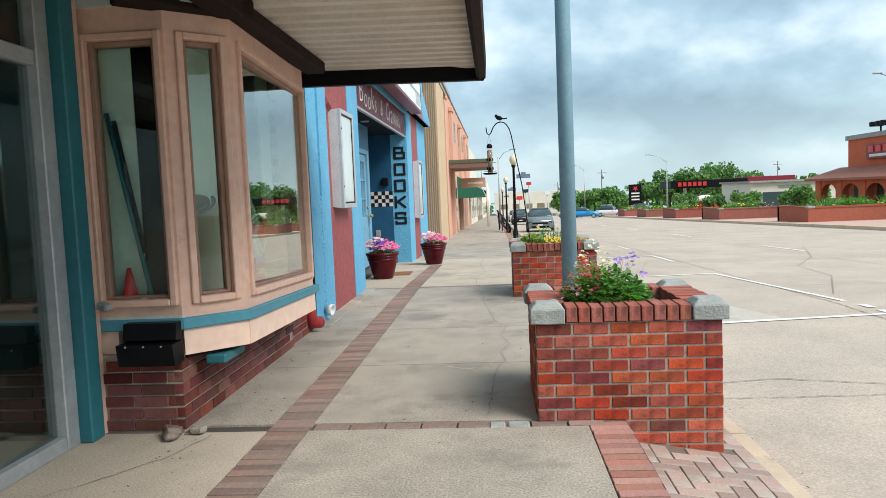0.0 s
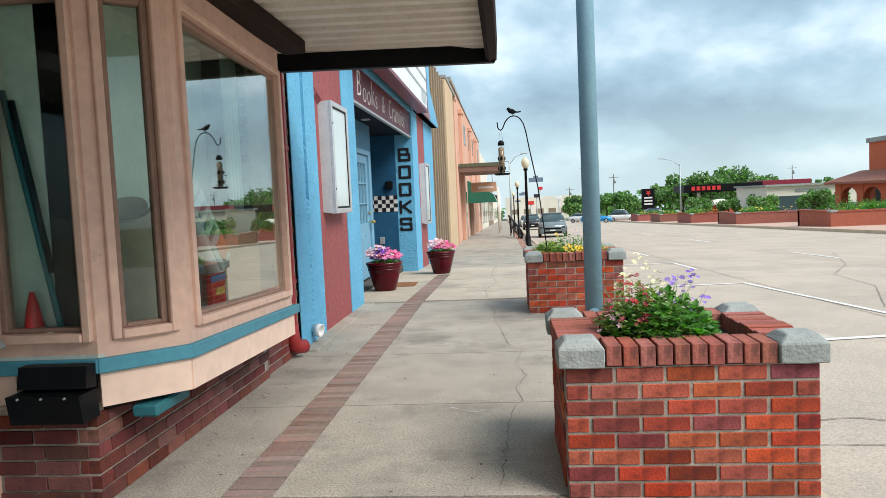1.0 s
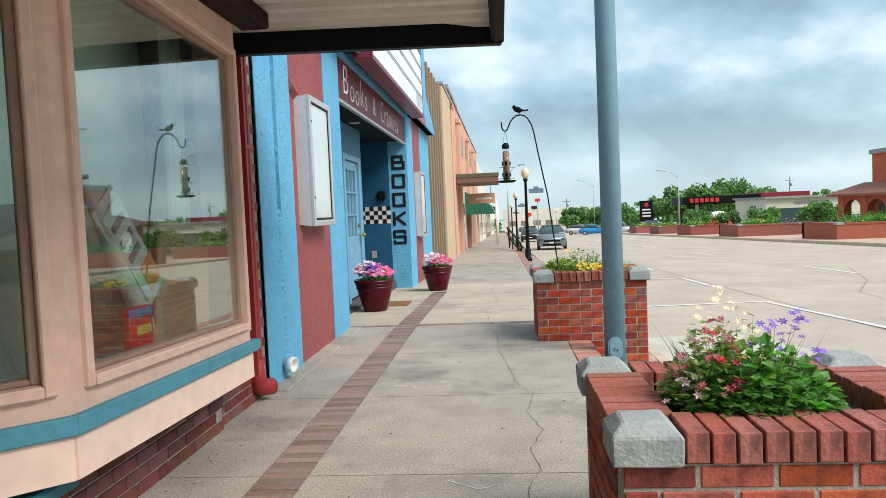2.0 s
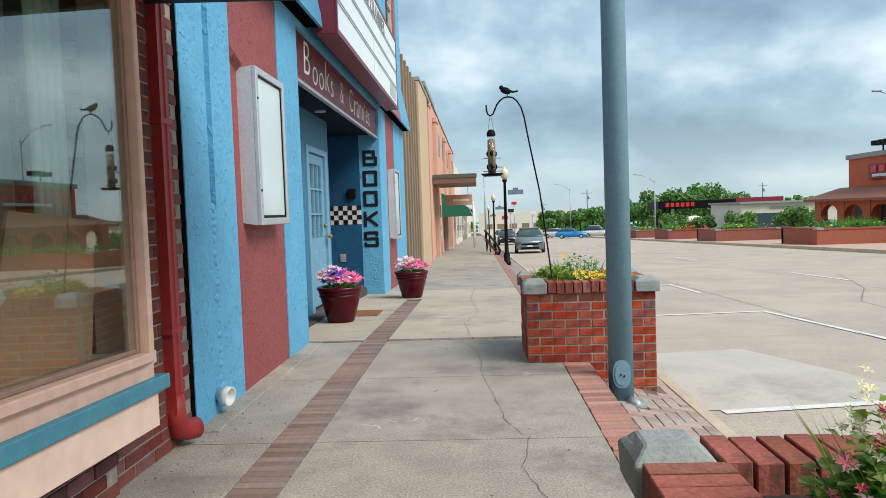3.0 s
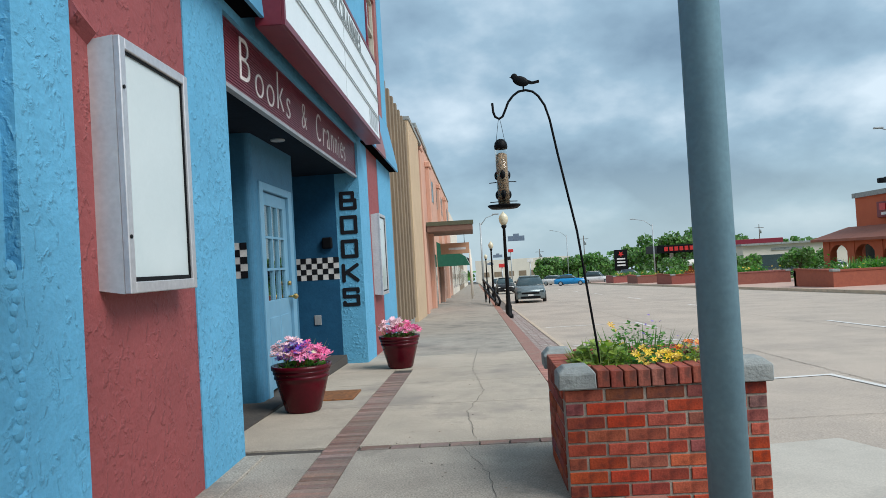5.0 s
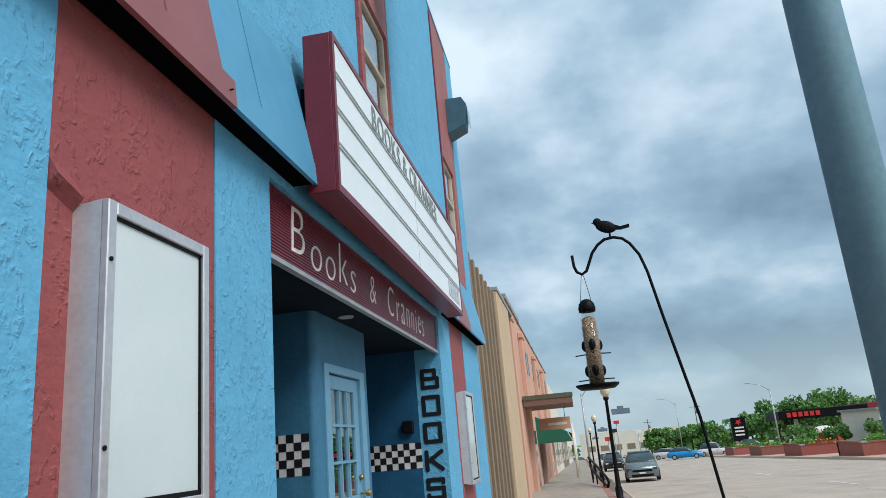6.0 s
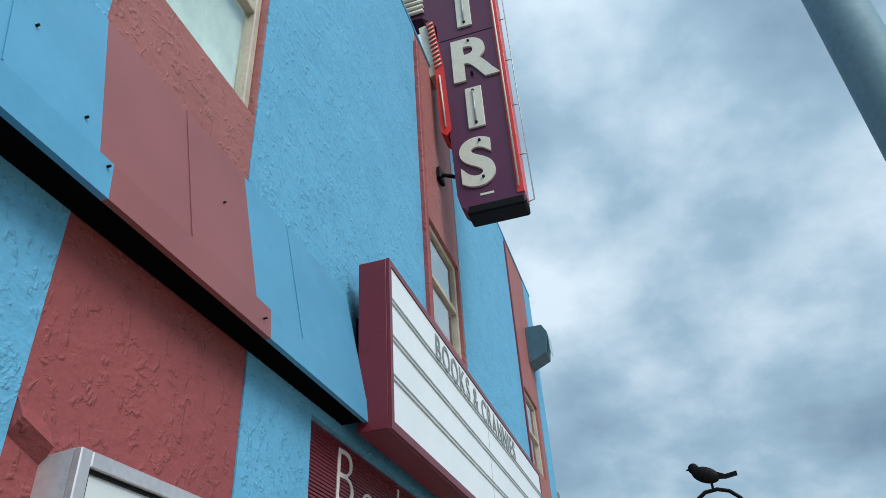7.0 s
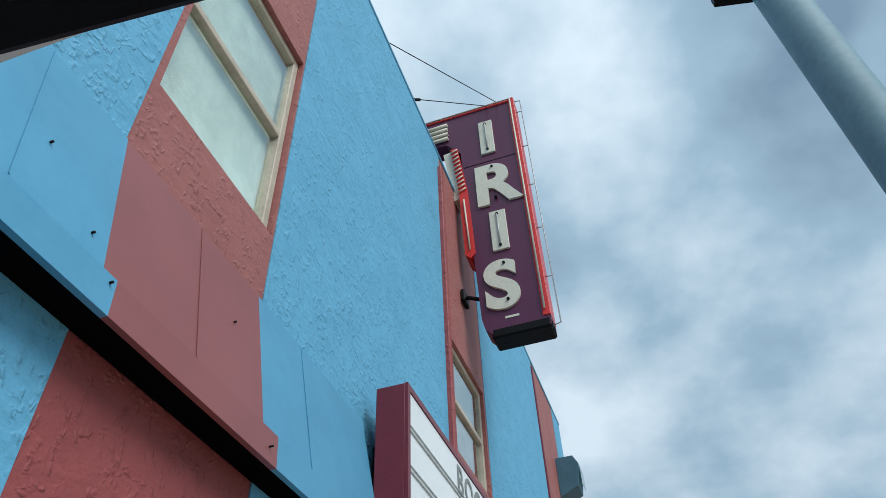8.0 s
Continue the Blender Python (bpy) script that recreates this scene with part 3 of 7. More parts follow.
for (ax, ay), (bx, by), w in lines:
    d = Vector((bx - ax, by - ay, 0)).normalized()
    s = Vector((-d.y, d.x, 0)) * w / 2
    bm = bmesh.new()
    quad(bm, (ax - s.x, ay - s.y, road_z(ay)), (bx - s.x, by - s.y, road_z(by)), (bx + s.x, by + s.y, road_z(by)), (ax + s.x, ay + s.y, road_z(ay)))
    solo("road_marking", bm, PAINT, "faded white painted line on the street", "road marking", "road markings", kind="structure")
bm = bmesh.new()
quad(bm, (1.80, 8.2, road_z(8) - 0.002), (3.75, 8.35, road_z(8) - 0.002), (3.42, 9.4, road_z(9.4) - 0.002), (1.80, 9.4, road_z(9.4) - 0.002))
quad(bm, (1.80, 9.4, road_z(9.4) - 0.002), (3.42, 9.4, road_z(9.4) - 0.002), (3.0, 10.75, road_z(10.75) - 0.002), (1.80, 10.55, road_z(10.55) - 0.002))
solo("road_patch", bm, PATCH, "pale new concrete patch in the street", "road patch", kind="structure")


def crack(name, pts, w, mat, z_of, label, cat="crack"):
    """A thin wandering line on a surface."""
    bm = bmesh.new()
    rnd = random.Random(sum(int(abs(p[0] * 100)) for p in pts))
    fine = []
    for (ax, ay), (bx, by) in zip(pts, pts[1:]):
        n = max(2, int(math.hypot(bx - ax, by - ay) / 0.06))
        for i in range(n):
            t = i / n
            fine.append((ax + (bx - ax) * t + rnd.uniform(-0.012, 0.012), ay + (by - ay) * t + rnd.uniform(-0.012, 0.012)))
    fine.append(pts[-1])
    prev = None
    for i, p in enumerate(fine):
        q = fine[min(i + 1, len(fine) - 1)]
        o = fine[max(i - 1, 0)]
        d = Vector((q[0] - o[0], q[1] - o[1])).normalized()
        ww = w * rnd.uniform(0.5, 1.3)
        a = bm.verts.new((p[0] - d.y * ww / 2, p[1] + d.x * ww / 2, z_of(p[1])))
        b = bm.verts.new((p[0] + d.y * ww / 2, p[1] - d.x * ww / 2, z_of(p[1])))
        if prev:
            bm.faces.new((prev[0], prev[1], b, a))
        prev = (a, b)
    solo(name, bm, mat, label, cat, kind="structure")


TAR = material("dark_crack_filler", (0.22, 0.19, 0.155), rough=0.9, bump=0.0)
for x in (4.75, 8.1, 12.0):
    crack("road_joint", [(x, 1), (x + 0.02, 9.4), (x, 30), (x, 60)], 0.014, TAR, road_z, "dark joint between street slabs", "road joint")
for y in (5.2, 11.6, 17.0, 28):
    crack("road_joint", [(1.76, y), (6, y + 0.05), (15.9, y + 0.1)], 0.009, TAR, road_z, "dark joint between street slabs", "road joint")
crack("road_crack", [(5.2, 10.5), (6.3, 13.0), (6.6, 15.2), (7.9, 17.6), (9.5, 22)], 0.012, TAR, road_z, "long wandering crack in the street")
crack("road_crack", [(1.9, 5.6), (2.6, 5.75), (3.4, 5.5), (5, 5.9)], 0.012, TAR, road_z, "wandering crack in the street")


def walk_z(y):
    return ground_z(y) + 0.0035


crack("sidewalk_crack", [(0.22, 3.66), (0.23, 4.2), (0.27, 4.75), (0.33, 4.98), (0.30, 5.25), (0.38, 5.6), (0.3, 5.95), (0.36, 6.4), (0.26, 6.7), (0.13, 7.9), (0.10, 8.7), (-0.08, 9.45)], 0.003, JOINT, walk_z, "thin dark crack across the sidewalk slabs")
crack("sidewalk_crack", [(0.02, 9.6), (-0.05, 10.6), (0.1, 11.7), (-0.02, 13.5), (0.05, 16)], 0.004, JOINT, walk_z, "thin dark crack across the sidewalk slabs")
crack("sidewalk_crack", [(-1.75, 2.6), (-1.4, 3.05), (-1.3, 3.4)], 0.004, JOINT, walk_z, "thin dark crack across the sidewalk slabs")

# ---- the theatre ----
theatre = thing("theatre_building", (-3.2, 12.8, 0), "two-storey theatre facade in blue and maroon striped stucco", "building")
TOP = 8.87
BACK = -1.85     # back of the front wall
END = 18.9
A0, A1 = 7.47, 8.66      # lower maroon stripe
OPEN0, OPEN1 = 9.35, 14.85   # entrance opening


def wall(name, y0, y1, z0, z1, mat, x=W, label=""):
    return part(name, boxes((BACK, x, y0, y1, z0, z1)), mat, theatre, label)


# ground-floor stripes
wall("wall_section", 6.62, 7.00, -0.05, 3.5, BLUE, label="rough blue stucco")
wall("wall_section", 7.00, 7.09, 1.27, 3.5, BLUE, x=W - 0.055)
wall("wall_section", 7.00, 7.09, -0.05, 1.27, BLUE)
bm = bmesh.new()
rnd = random.Random(8)
for k in range(26):
    z = 1.27 - 0.046 * k
    bmesh.ops.create_icosphere(bm, subdivisions=2, radius=0.03, matrix=Matrix.Translation((W - 0.012, 7.045 + rnd.uniform(-0.02, 0.02), z)) @ Matrix.Diagonal((rnd.uniform(0.6, 0.9), rnd.uniform(0.8, 1.6), rnd.uniform(0.9, 1.5), 1)))
part("patched_seam", bm, BLUE, theatre, "lumpy painted filler below the groove")
wall("wall_section", 7.09, A0, -0.05, 3.5, BLUE)
wall("wall_section", A0, A1, -0.05, 3.5, MAROON, x=W - 0.008, label="rough maroon stucco")
wall("wall_section", A1, OPEN0, -0.05, 3.5, BLUE)
wall("wall_section", OPEN1, 15.75, -0.4, 3.5, BLUE)
wall("wall_section", 15.75, 17.0, -0.4, 3.5, MAROON, x=W - 0.008)
wall("wall_section", 17.0, END, -0.4, 3.5, BLUE)
wall("wall_section", OPEN0, OPEN1, 2.99, 3.5, BLUE)
# upper storey, stripe by stripe, round the window openings
W1 = (7.43, 8.48, 4.44, 6.21)
W2 = (11.86, 13.0, 4.83, 6.10)
W3 = (16.75, 17.9, 4.83, 6.10)
SA, SB, SC = (7.38, 8.50), (11.68, 13.05), (16.55, 18.2)
wall("wall_section", 6.62, SA[0], 3.5, TOP, BLUE)
wall("wall_section", SA[1], SB[0], 3.5, TOP, BLUE)
wall("wall_section", SB[1], SC[0], 3.5, TOP, BLUE)
wall("wall_section", SC[1], END, 3.5, TOP, BLUE)
for s, w in ((SA, W1), (SB, W2), (SC, W3)):
    for a, b, c, d in ((s[0], s[1], 3.5, w[2]), (s[0], s[1], w[3], TOP), (s[0], w[0], w[2], w[3]), (w[1], s[1], w[2], w[3])):
        wall("wall_section", a, b, c, d, MAROON_UP, x=W - 0.006)
part("stripe_moulding", boxes((W - 0.02, W + 0.05, SB[0] - 0.07, SB[0] + 0.02, 4.3, 8.6), bevel=0.01), MAROON, theatre)
part("stripe_moulding", boxes((W - 0.02, W + 0.03, SC[0] - 0.03, SC[0] + 0.03, 4.3, 8.75), bevel=0.01), SIGN_RED, theatre)
part("parapet_cap", boxes((BACK - 0.03, W + 0.012, 6.6, END + 0.02, TOP, TOP + 0.05), bevel=0.01), BLUE_METAL, theatre)
part("side_wall", boxes((-7.5, BACK, 6.62, 6.9, -0.05, 8.5)), BLUE_SHADED, theatre)
part("side_wall", boxes((-7.5, BACK, END - 0.3, END, -0.6, 8.5)), BLUE_SHADED, theatre)
part("flat_roof", boxes((-7.5, BACK, 6.9, END - 0.3, 8.0, 8.15)), DARK, theatre)
for w in (W1, W2, W3):
    y0, y1, z0, z1 = w
    win = part("window", boxes((W - 0.12, W - 0.045, y0, y0 + 0.035, z0 + 0.012, z1), (W - 0.12, W - 0.045, y1 - 0.055, y1, z0 + 0.012, z1), (W - 0.12, W - 0.045, y0 + 0.035, y1 - 0.055, z1 - 0.06, z1), (W - 0.12, W - 0.06, y0 + 0.035, y1 - 0.055, z0 + 0.012, z0 + 0.035), bevel=0.006), material("weathered_cream_frame", (0.50, 0.46, 0.38), rough=0.6), theatre, "weathered cream sash frame")
    part("sill", boxes((BACK, W - 0.012, y0, y1, z0, z0 + 0.012)), MAROON, win)
    part("meeting_rail", boxes((W - 0.11, W - 0.05, y0 + 0.035, y1 - 0.055, (z0 + z1) / 2 - 0.03, (z0 + z1) / 2 + 0.03), bevel=0.006), win.data.materials[0], win)
    zm = (z0 + z1) / 2
    # white blind in W1; elsewhere a black sheet stands for the room's darkness
    blind = material("white_window_blind", (0.93, 0.97, 0.92), rough=0.7, bump=0.0) if w == W1 else DARK
    part("blind", boxes((W - 0.15, W - 0.13, y0, y1, z0 + 0.012, z1)), blind, win)
    for za, zb, xo in ((z0 + 0.035, zm - 0.03, 0.09), (zm + 0.03, z1 - 0.06, 0.075)):
        p = part("pane", boxes((W - xo, W - xo + 0.005, y0 + 0.035, y1 - 0.055, za, zb)), PANE_SKY, win)
        p.visible_shadow = False
# sheet-metal fascia that leans out under the upper storey, in the colours of the stripes
FT, FB, FX = 3.96, 3.05, -1.33


def fascia(y0, y1, step0, step1, mat):
    """A leaning panel with its lower strip set over, as cut in the sheet."""
    ya, yb = y0, y1
    bm = bmesh.new()
    zm, xm = 3.20, W + 0.144
    prism(bm, [(W + 0.001, ya, FT), (W + 0.012, ya, FT), (xm + 0.012, ya, zm), (xm, ya, zm - 0.01)], (0, yb - ya, 0))
    ob = part("fascia_panel", bm, mat, theatre, "smooth painted sheet metal")
    bm = bmesh.new()
    prism(bm, [(xm - 0.002, y0 + step0, zm + 0.004), (xm + 0.014, y0 + step0, zm + 0.004), (FX, y0 + step0, FB), (FX - 0.03, y0 + step0, FB)], (0, y1 + step1 - y0 - step0, 0))
    part("fascia_strip", bm, mat, theatre)


fascia(6.5, 7.38, 0.0, 0.07, BLUE_METAL)
fascia(7.38, 8.44, 0.07, 0.13, MAROON_METAL)
fascia(8.44, 9.75, 0.13, 0.0, BLUE_METAL)
for y in (6.95, 7.92, 8.9):
    part("sheet_seam", prism(bmesh.new(), [(W + 0.013, y, FT), (W + 0.016, y, FT), (W + 0.160, y, 3.21), (W + 0.157, y, 3.21)], (0, 0.005, 0)), BLUE_METAL if y != 7.92 else MAROON_METAL, theatre, "raised seam in the sheet metal")
for y, z in ((7.42, 3.17), (8.5, 3.12), (7.05, 3.5), (7.3, 3.3), (8.2, 3.6)):
    part("rivet", tube(bmesh.new(), [(W + 0.165 - (z - 3.2) * 0.19 - 0.03, y, z), (W + 0.165 - (z - 3.2) * 0.19 + 0.004, y, z)], 0.005, 8), BLACK, theatre)
# black sheet paints the shade beneath the leaning fascia
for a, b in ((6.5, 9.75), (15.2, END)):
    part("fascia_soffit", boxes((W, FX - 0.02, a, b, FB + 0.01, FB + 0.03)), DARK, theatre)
fascia(15.2, 15.75, 0.0, 0.0, BLUE_METAL)
fascia(15.75, 17.0, 0.0, 0.0, MAROON_METAL)
fascia(17.0, END, 0.0, 0.0, BLUE_METAL)

# entrance recess
RX = -3.6
part("recess_floor", boxes((RX, W - 0.3, OPEN0, OPEN1, -0.2, -0.02)), JOINT, theatre)
part("recess_wall", boxes((RX, BACK, OPEN0 - 0.12, OPEN0, -0.1, 2.6), (RX - 0.1, RX, OPEN0, OPEN1, -0.1, 2.6)), BLUE_SHADED, theatre, "blue plaster darkened for the recess shade")
# near-black ceiling colour stands in for the shade inside the recess
part("recess_ceiling", boxes((RX, W - 0.04, OPEN0, OPEN1, 2.56, 2.66)), material("shaded_ceiling", (0.010, 0.020, 0.034), rough=0.9, spec=0.1), theatre, "ceiling painted dark for the recess shade")
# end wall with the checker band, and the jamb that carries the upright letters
part("recess_wall", boxes((RX, BACK, OPEN1, OPEN1 + 0.12, -0.3, 2.6)), BLUE_SHADED, theatre, "blue plaster darkened for the recess shade")
# vestibule with rounded corner and the door
VX, VY = -2.0, 11.42
bm = bmesh.new()
pts = [(RX, VY)]
for k in range(7):
    a = radians(90 - 15 * k)
    pts.append((VX - 0.07 + 0.07 * math.cos(a), VY + 0.07 - 0.07 * math.sin(a)))
pts += [(VX, 11.62), (VX - 0.12, 11.62), (VX - 0.12, VY + 0.14), (RX, VY + 0.14)]
prism(bm, [(x, y, -0.08) for x, y in pts], (0, 0, 2.66))
# vestibule blue is lowered too, carrying some of the recess shade
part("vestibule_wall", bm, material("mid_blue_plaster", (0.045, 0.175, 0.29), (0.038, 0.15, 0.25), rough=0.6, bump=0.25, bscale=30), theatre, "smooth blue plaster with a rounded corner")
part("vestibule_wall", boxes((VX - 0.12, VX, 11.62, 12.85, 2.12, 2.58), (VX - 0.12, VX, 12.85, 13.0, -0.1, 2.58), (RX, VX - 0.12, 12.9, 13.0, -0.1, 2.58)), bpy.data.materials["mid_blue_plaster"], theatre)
door = part("door", boxes((VX - 0.06, VX - 0.015, 11.74, 12.70, 0.02, 0.92), (VX - 0.06, VX - 0.015, 11.74, 11.86, 0.92, 2.03), (VX - 0.06, VX - 0.015, 12.56, 12.70, 0.92, 2.03), (VX - 0.06, VX - 0.015, 11.86, 12.56, 1.90, 2.03), bevel=0.004), DOOR_BLUE, theatre, "half-glazed grey-blue panel door, closed")
part("door_frame", boxes((VX - 0.1, VX + 0.02, 11.62, 11.735, -0.05, 2.12), (VX - 0.1, VX + 0.02, 12.705, 12.85, -0.05, 2.12), (VX - 0.1, VX + 0.02, 11.735, 12.705, 2.04, 2.12), bevel=0.006), DOOR_BLUE, door)
for y in (12.08, 12.31):
    part("muntin", boxes((VX - 0.05, VX - 0.012, y, y + 0.025, 0.92, 1.90)), DOOR_BLUE, door)
for z in (1.23, 1.56):
    part("muntin", boxes((VX - 0.051, VX - 0.013, 11.86, 12.56, z, z + 0.025)), DOOR_BLUE, door)
for y0, y1 in ((11.86, 12.18), (12.26, 12.58)):
    part("door_panel", boxes((VX - 0.02, VX - 0.008, y0, y1, 0.2, 0.75), bevel=0.006), DOOR_BLUE, door)
part("pane", boxes((VX - 0.04, VX - 0.035, 11.86, 12.56, 0.92, 1.90)), PANE_DARK, door).visible_shadow = False
bm = tube(bmesh.new(), [(VX - 0.01, 12.63, 0.93), (VX + 0.05, 12.63, 0.93)], 0.012)
bmesh.ops.create_uvsphere(bm, u_segments=12, v_segments=8, radius=0.032, matrix=Matrix.Translation((VX + 0.065, 12.63, 0.93)))
part("knob", bm, BRASS, door, "brass knob")
part("deadbolt", tube(bmesh.new(), [(VX - 0.01, 12.63, 1.08), (VX + 0.02, 12.63, 1.08)], 0.025), BRASS, door)
part("dark_trim", boxes((-2.16, -2.13, 12.99, 13.02, -0.1, 2.5)), SIGN_RED, theatre)


# checker bands: each tile its own piece
def checker(name, n, rows, size, place):
    band = part(name, boxes(place(0, 0, size * n, size * rows, 0.001)), CHECK_W, theatre, "white and black checkered tile band")
    for i in range(n):
        for j in range(rows):
            if (i + j) % 2:
                part("tile", boxes(place(i * size, j * size, (i + 1) * size, (j + 1) * size, 0.004)), CHECK_B, band)


checker("checker_band", 15, 4, 0.079, lambda a, b, c, d, t: (-3.03 + a, -3.03 + c, OPEN1 - t, OPEN1 + 0.001, 1.06 + b, 1.06 + d))
checker("checker_band", 8, 5, 0.068, lambda a, b, c, d, t: (-2.62 + a, -2.62 + c, VY - t, VY + 0.001, 1.17 + b, 1.17 + d))
# upright word on the jamb, one letter to a part
STROKES = {"B": ((0, 0, 0, 1), (0, 1, 0.85, 1), (0.85, 1, 0.85, 0.55), (0, 0.52, 1, 0.52), (1, 0.52, 1, 0), (1, 0, 0, 0)),
           "O": ((0, 0, 0, 1), (0, 1, 1, 1), (1, 1, 1, 0), (1, 0, 0, 0)),
           "K": ((0, 0, 0, 1), (0, 0.42, 1, 1), (0.25, 0.55, 1, 0)),
           "S": ((1, 0.85, 1, 1), (1, 1, 0, 1), (0, 1, 0, 0.53), (0, 0.53, 1, 0.53), (1, 0.53, 1, 0), (1, 0, 0, 0), (0, 0, 0, 0.15))}


def block_letter(ch, x, z, w, h, t, y):
    """A square-cut painted letter of straight strokes with clipped corners."""
    bm = bmesh.new()
    for k, (a, b, c, d) in enumerate(STROKES[ch]):
        p, q = Vector((x + a * w, 0, z + b * h)), Vector((x + c * w, 0, z + d * h))
        u = (q - p).normalized()
        v = Vector((-u.z, 0, u.x)) * t / 2
        e = u * t * 0.5
        g = u * t * 0.22
        prism(bm, [Vector((r.x, y + 0.0004 * k, r.z)) for r in (p - e + v * 0.4, p - g + v, q + g + v, q + e + v * 0.4, q + e - v * 0.4, q + g - v, p - g - v, p - e - v * 0.4)], (0, 0.006, 0))
    return bm


for k, ch in enumerate("BOOKS"):
    part("letter", block_letter(ch, -1.765 - 0.006 * k, 2.06 - 0.343 * k, 0.195, 0.215, 0.052, OPEN1 - 0.009), CHECK_B, theatre, "black upright letter")
alarm = part("alarm_box", boxes((-2.06, -1.92, OPEN1 - 0.08, OPEN1, 1.50, 1.66), bevel=0.015), BLACK, theatre, "small black alarm box")
part("switch_plate", boxes((-2.24, -2.14, OPEN1 - 0.012, OPEN1, 0.42, 0.56), bevel=0.004), GALV, theatre)
part("downlight", lathe(bmesh.new(), -1.85, 11.9, [(0.07, 2.545), (0.075, 2.552), (0.075, 2.565)]), GALV, theatre)
# corrugated name board over the opening
board = part("name_board", boxes((W - 0.07, W - 0.04, OPEN0, OPEN1, 2.52, 3.0)), SIGN_RED, theatre, "ribbed maroon board with hand-painted white lettering")
for k in range(22):
    z = 2.53 + k * 0.021
    part("slat", boxes((W - 0.041, W - 0.032, OPEN0, OPEN1, z, z + 0.013)), SIGN_RED, board)
for text, y, size, st in (("B", 9.70, 0.52, 1.15), ("ooks", 10.08, 0.46, 1.15), ("&", 11.62, 0.42, 0.95), ("Crannies", 12.25, 0.48, 0.84)):
    word("painted_letter", text, size, 0.006, lambda a, b, y=y: facing_x(W - 0.03, y + a, 2.60 + b), CHALK, board, st, 0.12, -0.008, 0.10, 0.09, "hand-painted white letter")
part("board_edge", boxes((W - 0.07, W - 0.02, OPEN0, OPEN1, 2.49, 2.52)), GALV, board)

# marquee sign box
MX, M0, M1, MZ0, MZ1 = -1.2, 9.75, 15.1, 2.99, 4.18
marquee = thing("marquee_sign", (MX, 12.4, MZ0), "maroon marquee box with a white letter board", "sign")
part("cabinet", boxes((-1.40, MX, M0, M1, MZ0, MZ1), bevel=0.006), SIGN_RED, marquee)
part("mounting", boxes((W + 0.002, -1.40, M0 + 0.2, M1 - 0.2, MZ0 + 0.3, MZ1 - 0.3)), BLACK, marquee)
part("letter_board", boxes((MX, MX + 0.012, M0 + 0.05, M1 - 0.04, MZ0 + 0.06, MZ1 - 0.05)), SIGN_WHITE, marquee, "white letter board")
part("edge_trim", boxes((MX, MX + 0.02, M0, M0 + 0.045, MZ0, MZ1), (MX, MX + 0.02, M1 - 0.035, M1, MZ0, MZ1), (MX, MX + 0.02, M0 + 0.045, M1 - 0.035, MZ1 - 0.045, MZ1), (MX, MX + 0.02, M0 + 0.045, M1 - 0.035, MZ0, MZ0 + 0.055)), SIGN_RED, marquee)
TRACK = material("pale_letter_track", (0.52, 0.57, 0.59), rough=0.4)
for k in range(1, 4):
    z = MZ0 + 0.06 + k * 0.268
    for dz in (0.0, 0.035):
        part("letter_track", boxes((MX + 0.012, MX + 0.022, M0 + 0.05, M1 - 0.04, z + dz, z + dz + 0.005)), TRACK, marquee)
part("sheet_joint", boxes((MX + 0.012, MX + 0.014, 12.36, 12.366, MZ0 + 0.06, MZ1 - 0.05)), GALV, marquee)
word("board_letter", "BOOKS & CRANNIES", 0.30, 0.004, lambda a, b: facing_x(MX + 0.016, 10.75 + a, 3.885 + b), GREY_LETTER, marquee, 0.9, 0.0, 0.004, 0.10, 0.0, "grey changeable letter")
for k in range(5):
    part("letter_bar", boxes((MX + 0.014, MX + 0.018, 14.1 + 0.17 * k, 14.22 + 0.17 * k, 3.10, 3.30)), TRACK, marquee)

# blade sign
SX0, SX1, SZ0, SZ1, SY = -1.27, -0.50, 6.33, 10.55, 12.3
blade = thing("blade_sign", (W, SY, 6.4), "tall purple enamel blade sign with cream letters and red neon edge", "sign")
T = 0.27
prof = [(SX0 + 0.14, SZ0), (SX1, SZ0), (SX1, SZ1), (-2.05, SZ1), (-2.05, 9.92), (-1.56, 9.88), (-1.44, 9.74), (-1.36, 9.6), (SX0 - 0.02, 7.35), (SX0, 6.6), (SX0 + 0.03, 6.45)]
part("cabinet", prism(bmesh.new(), [(x, SY, z) for x, z in prof], (0, T, 0)), PURPLE, blade)
part("underside", boxes((SX0 + 0.1, SX1, SY - 0.004, SY + T + 0.004, SZ0 - 0.03, SZ0 + 0.10), bevel=0.02), BLACK, blade, "dark underside")
for x0, x1, z0, z1 in ((SX1 - 0.085, SX1 + 0.004, SZ0 + 0.12, SZ1 + 0.004), (-2.05, SX1 - 0.085, SZ1 - 0.075, SZ1 + 0.004)):
    part("red_edge", boxes((x0, x1, SY - 0.012, SY + T + 0.012, z0, z1), bevel=0.006), RED_TRIM, blade, "bright red edge band")
part("neon_tube", tube(bmesh.new(), [(SX1 - 0.05, SY - 0.03, SZ0 + 0.2), (SX1 - 0.05, SY - 0.03, SZ1 - 0.05), (-1.95, SY - 0.03, SZ1 - 0.05)], 0.012, 8), CREAM_LETTER, blade)
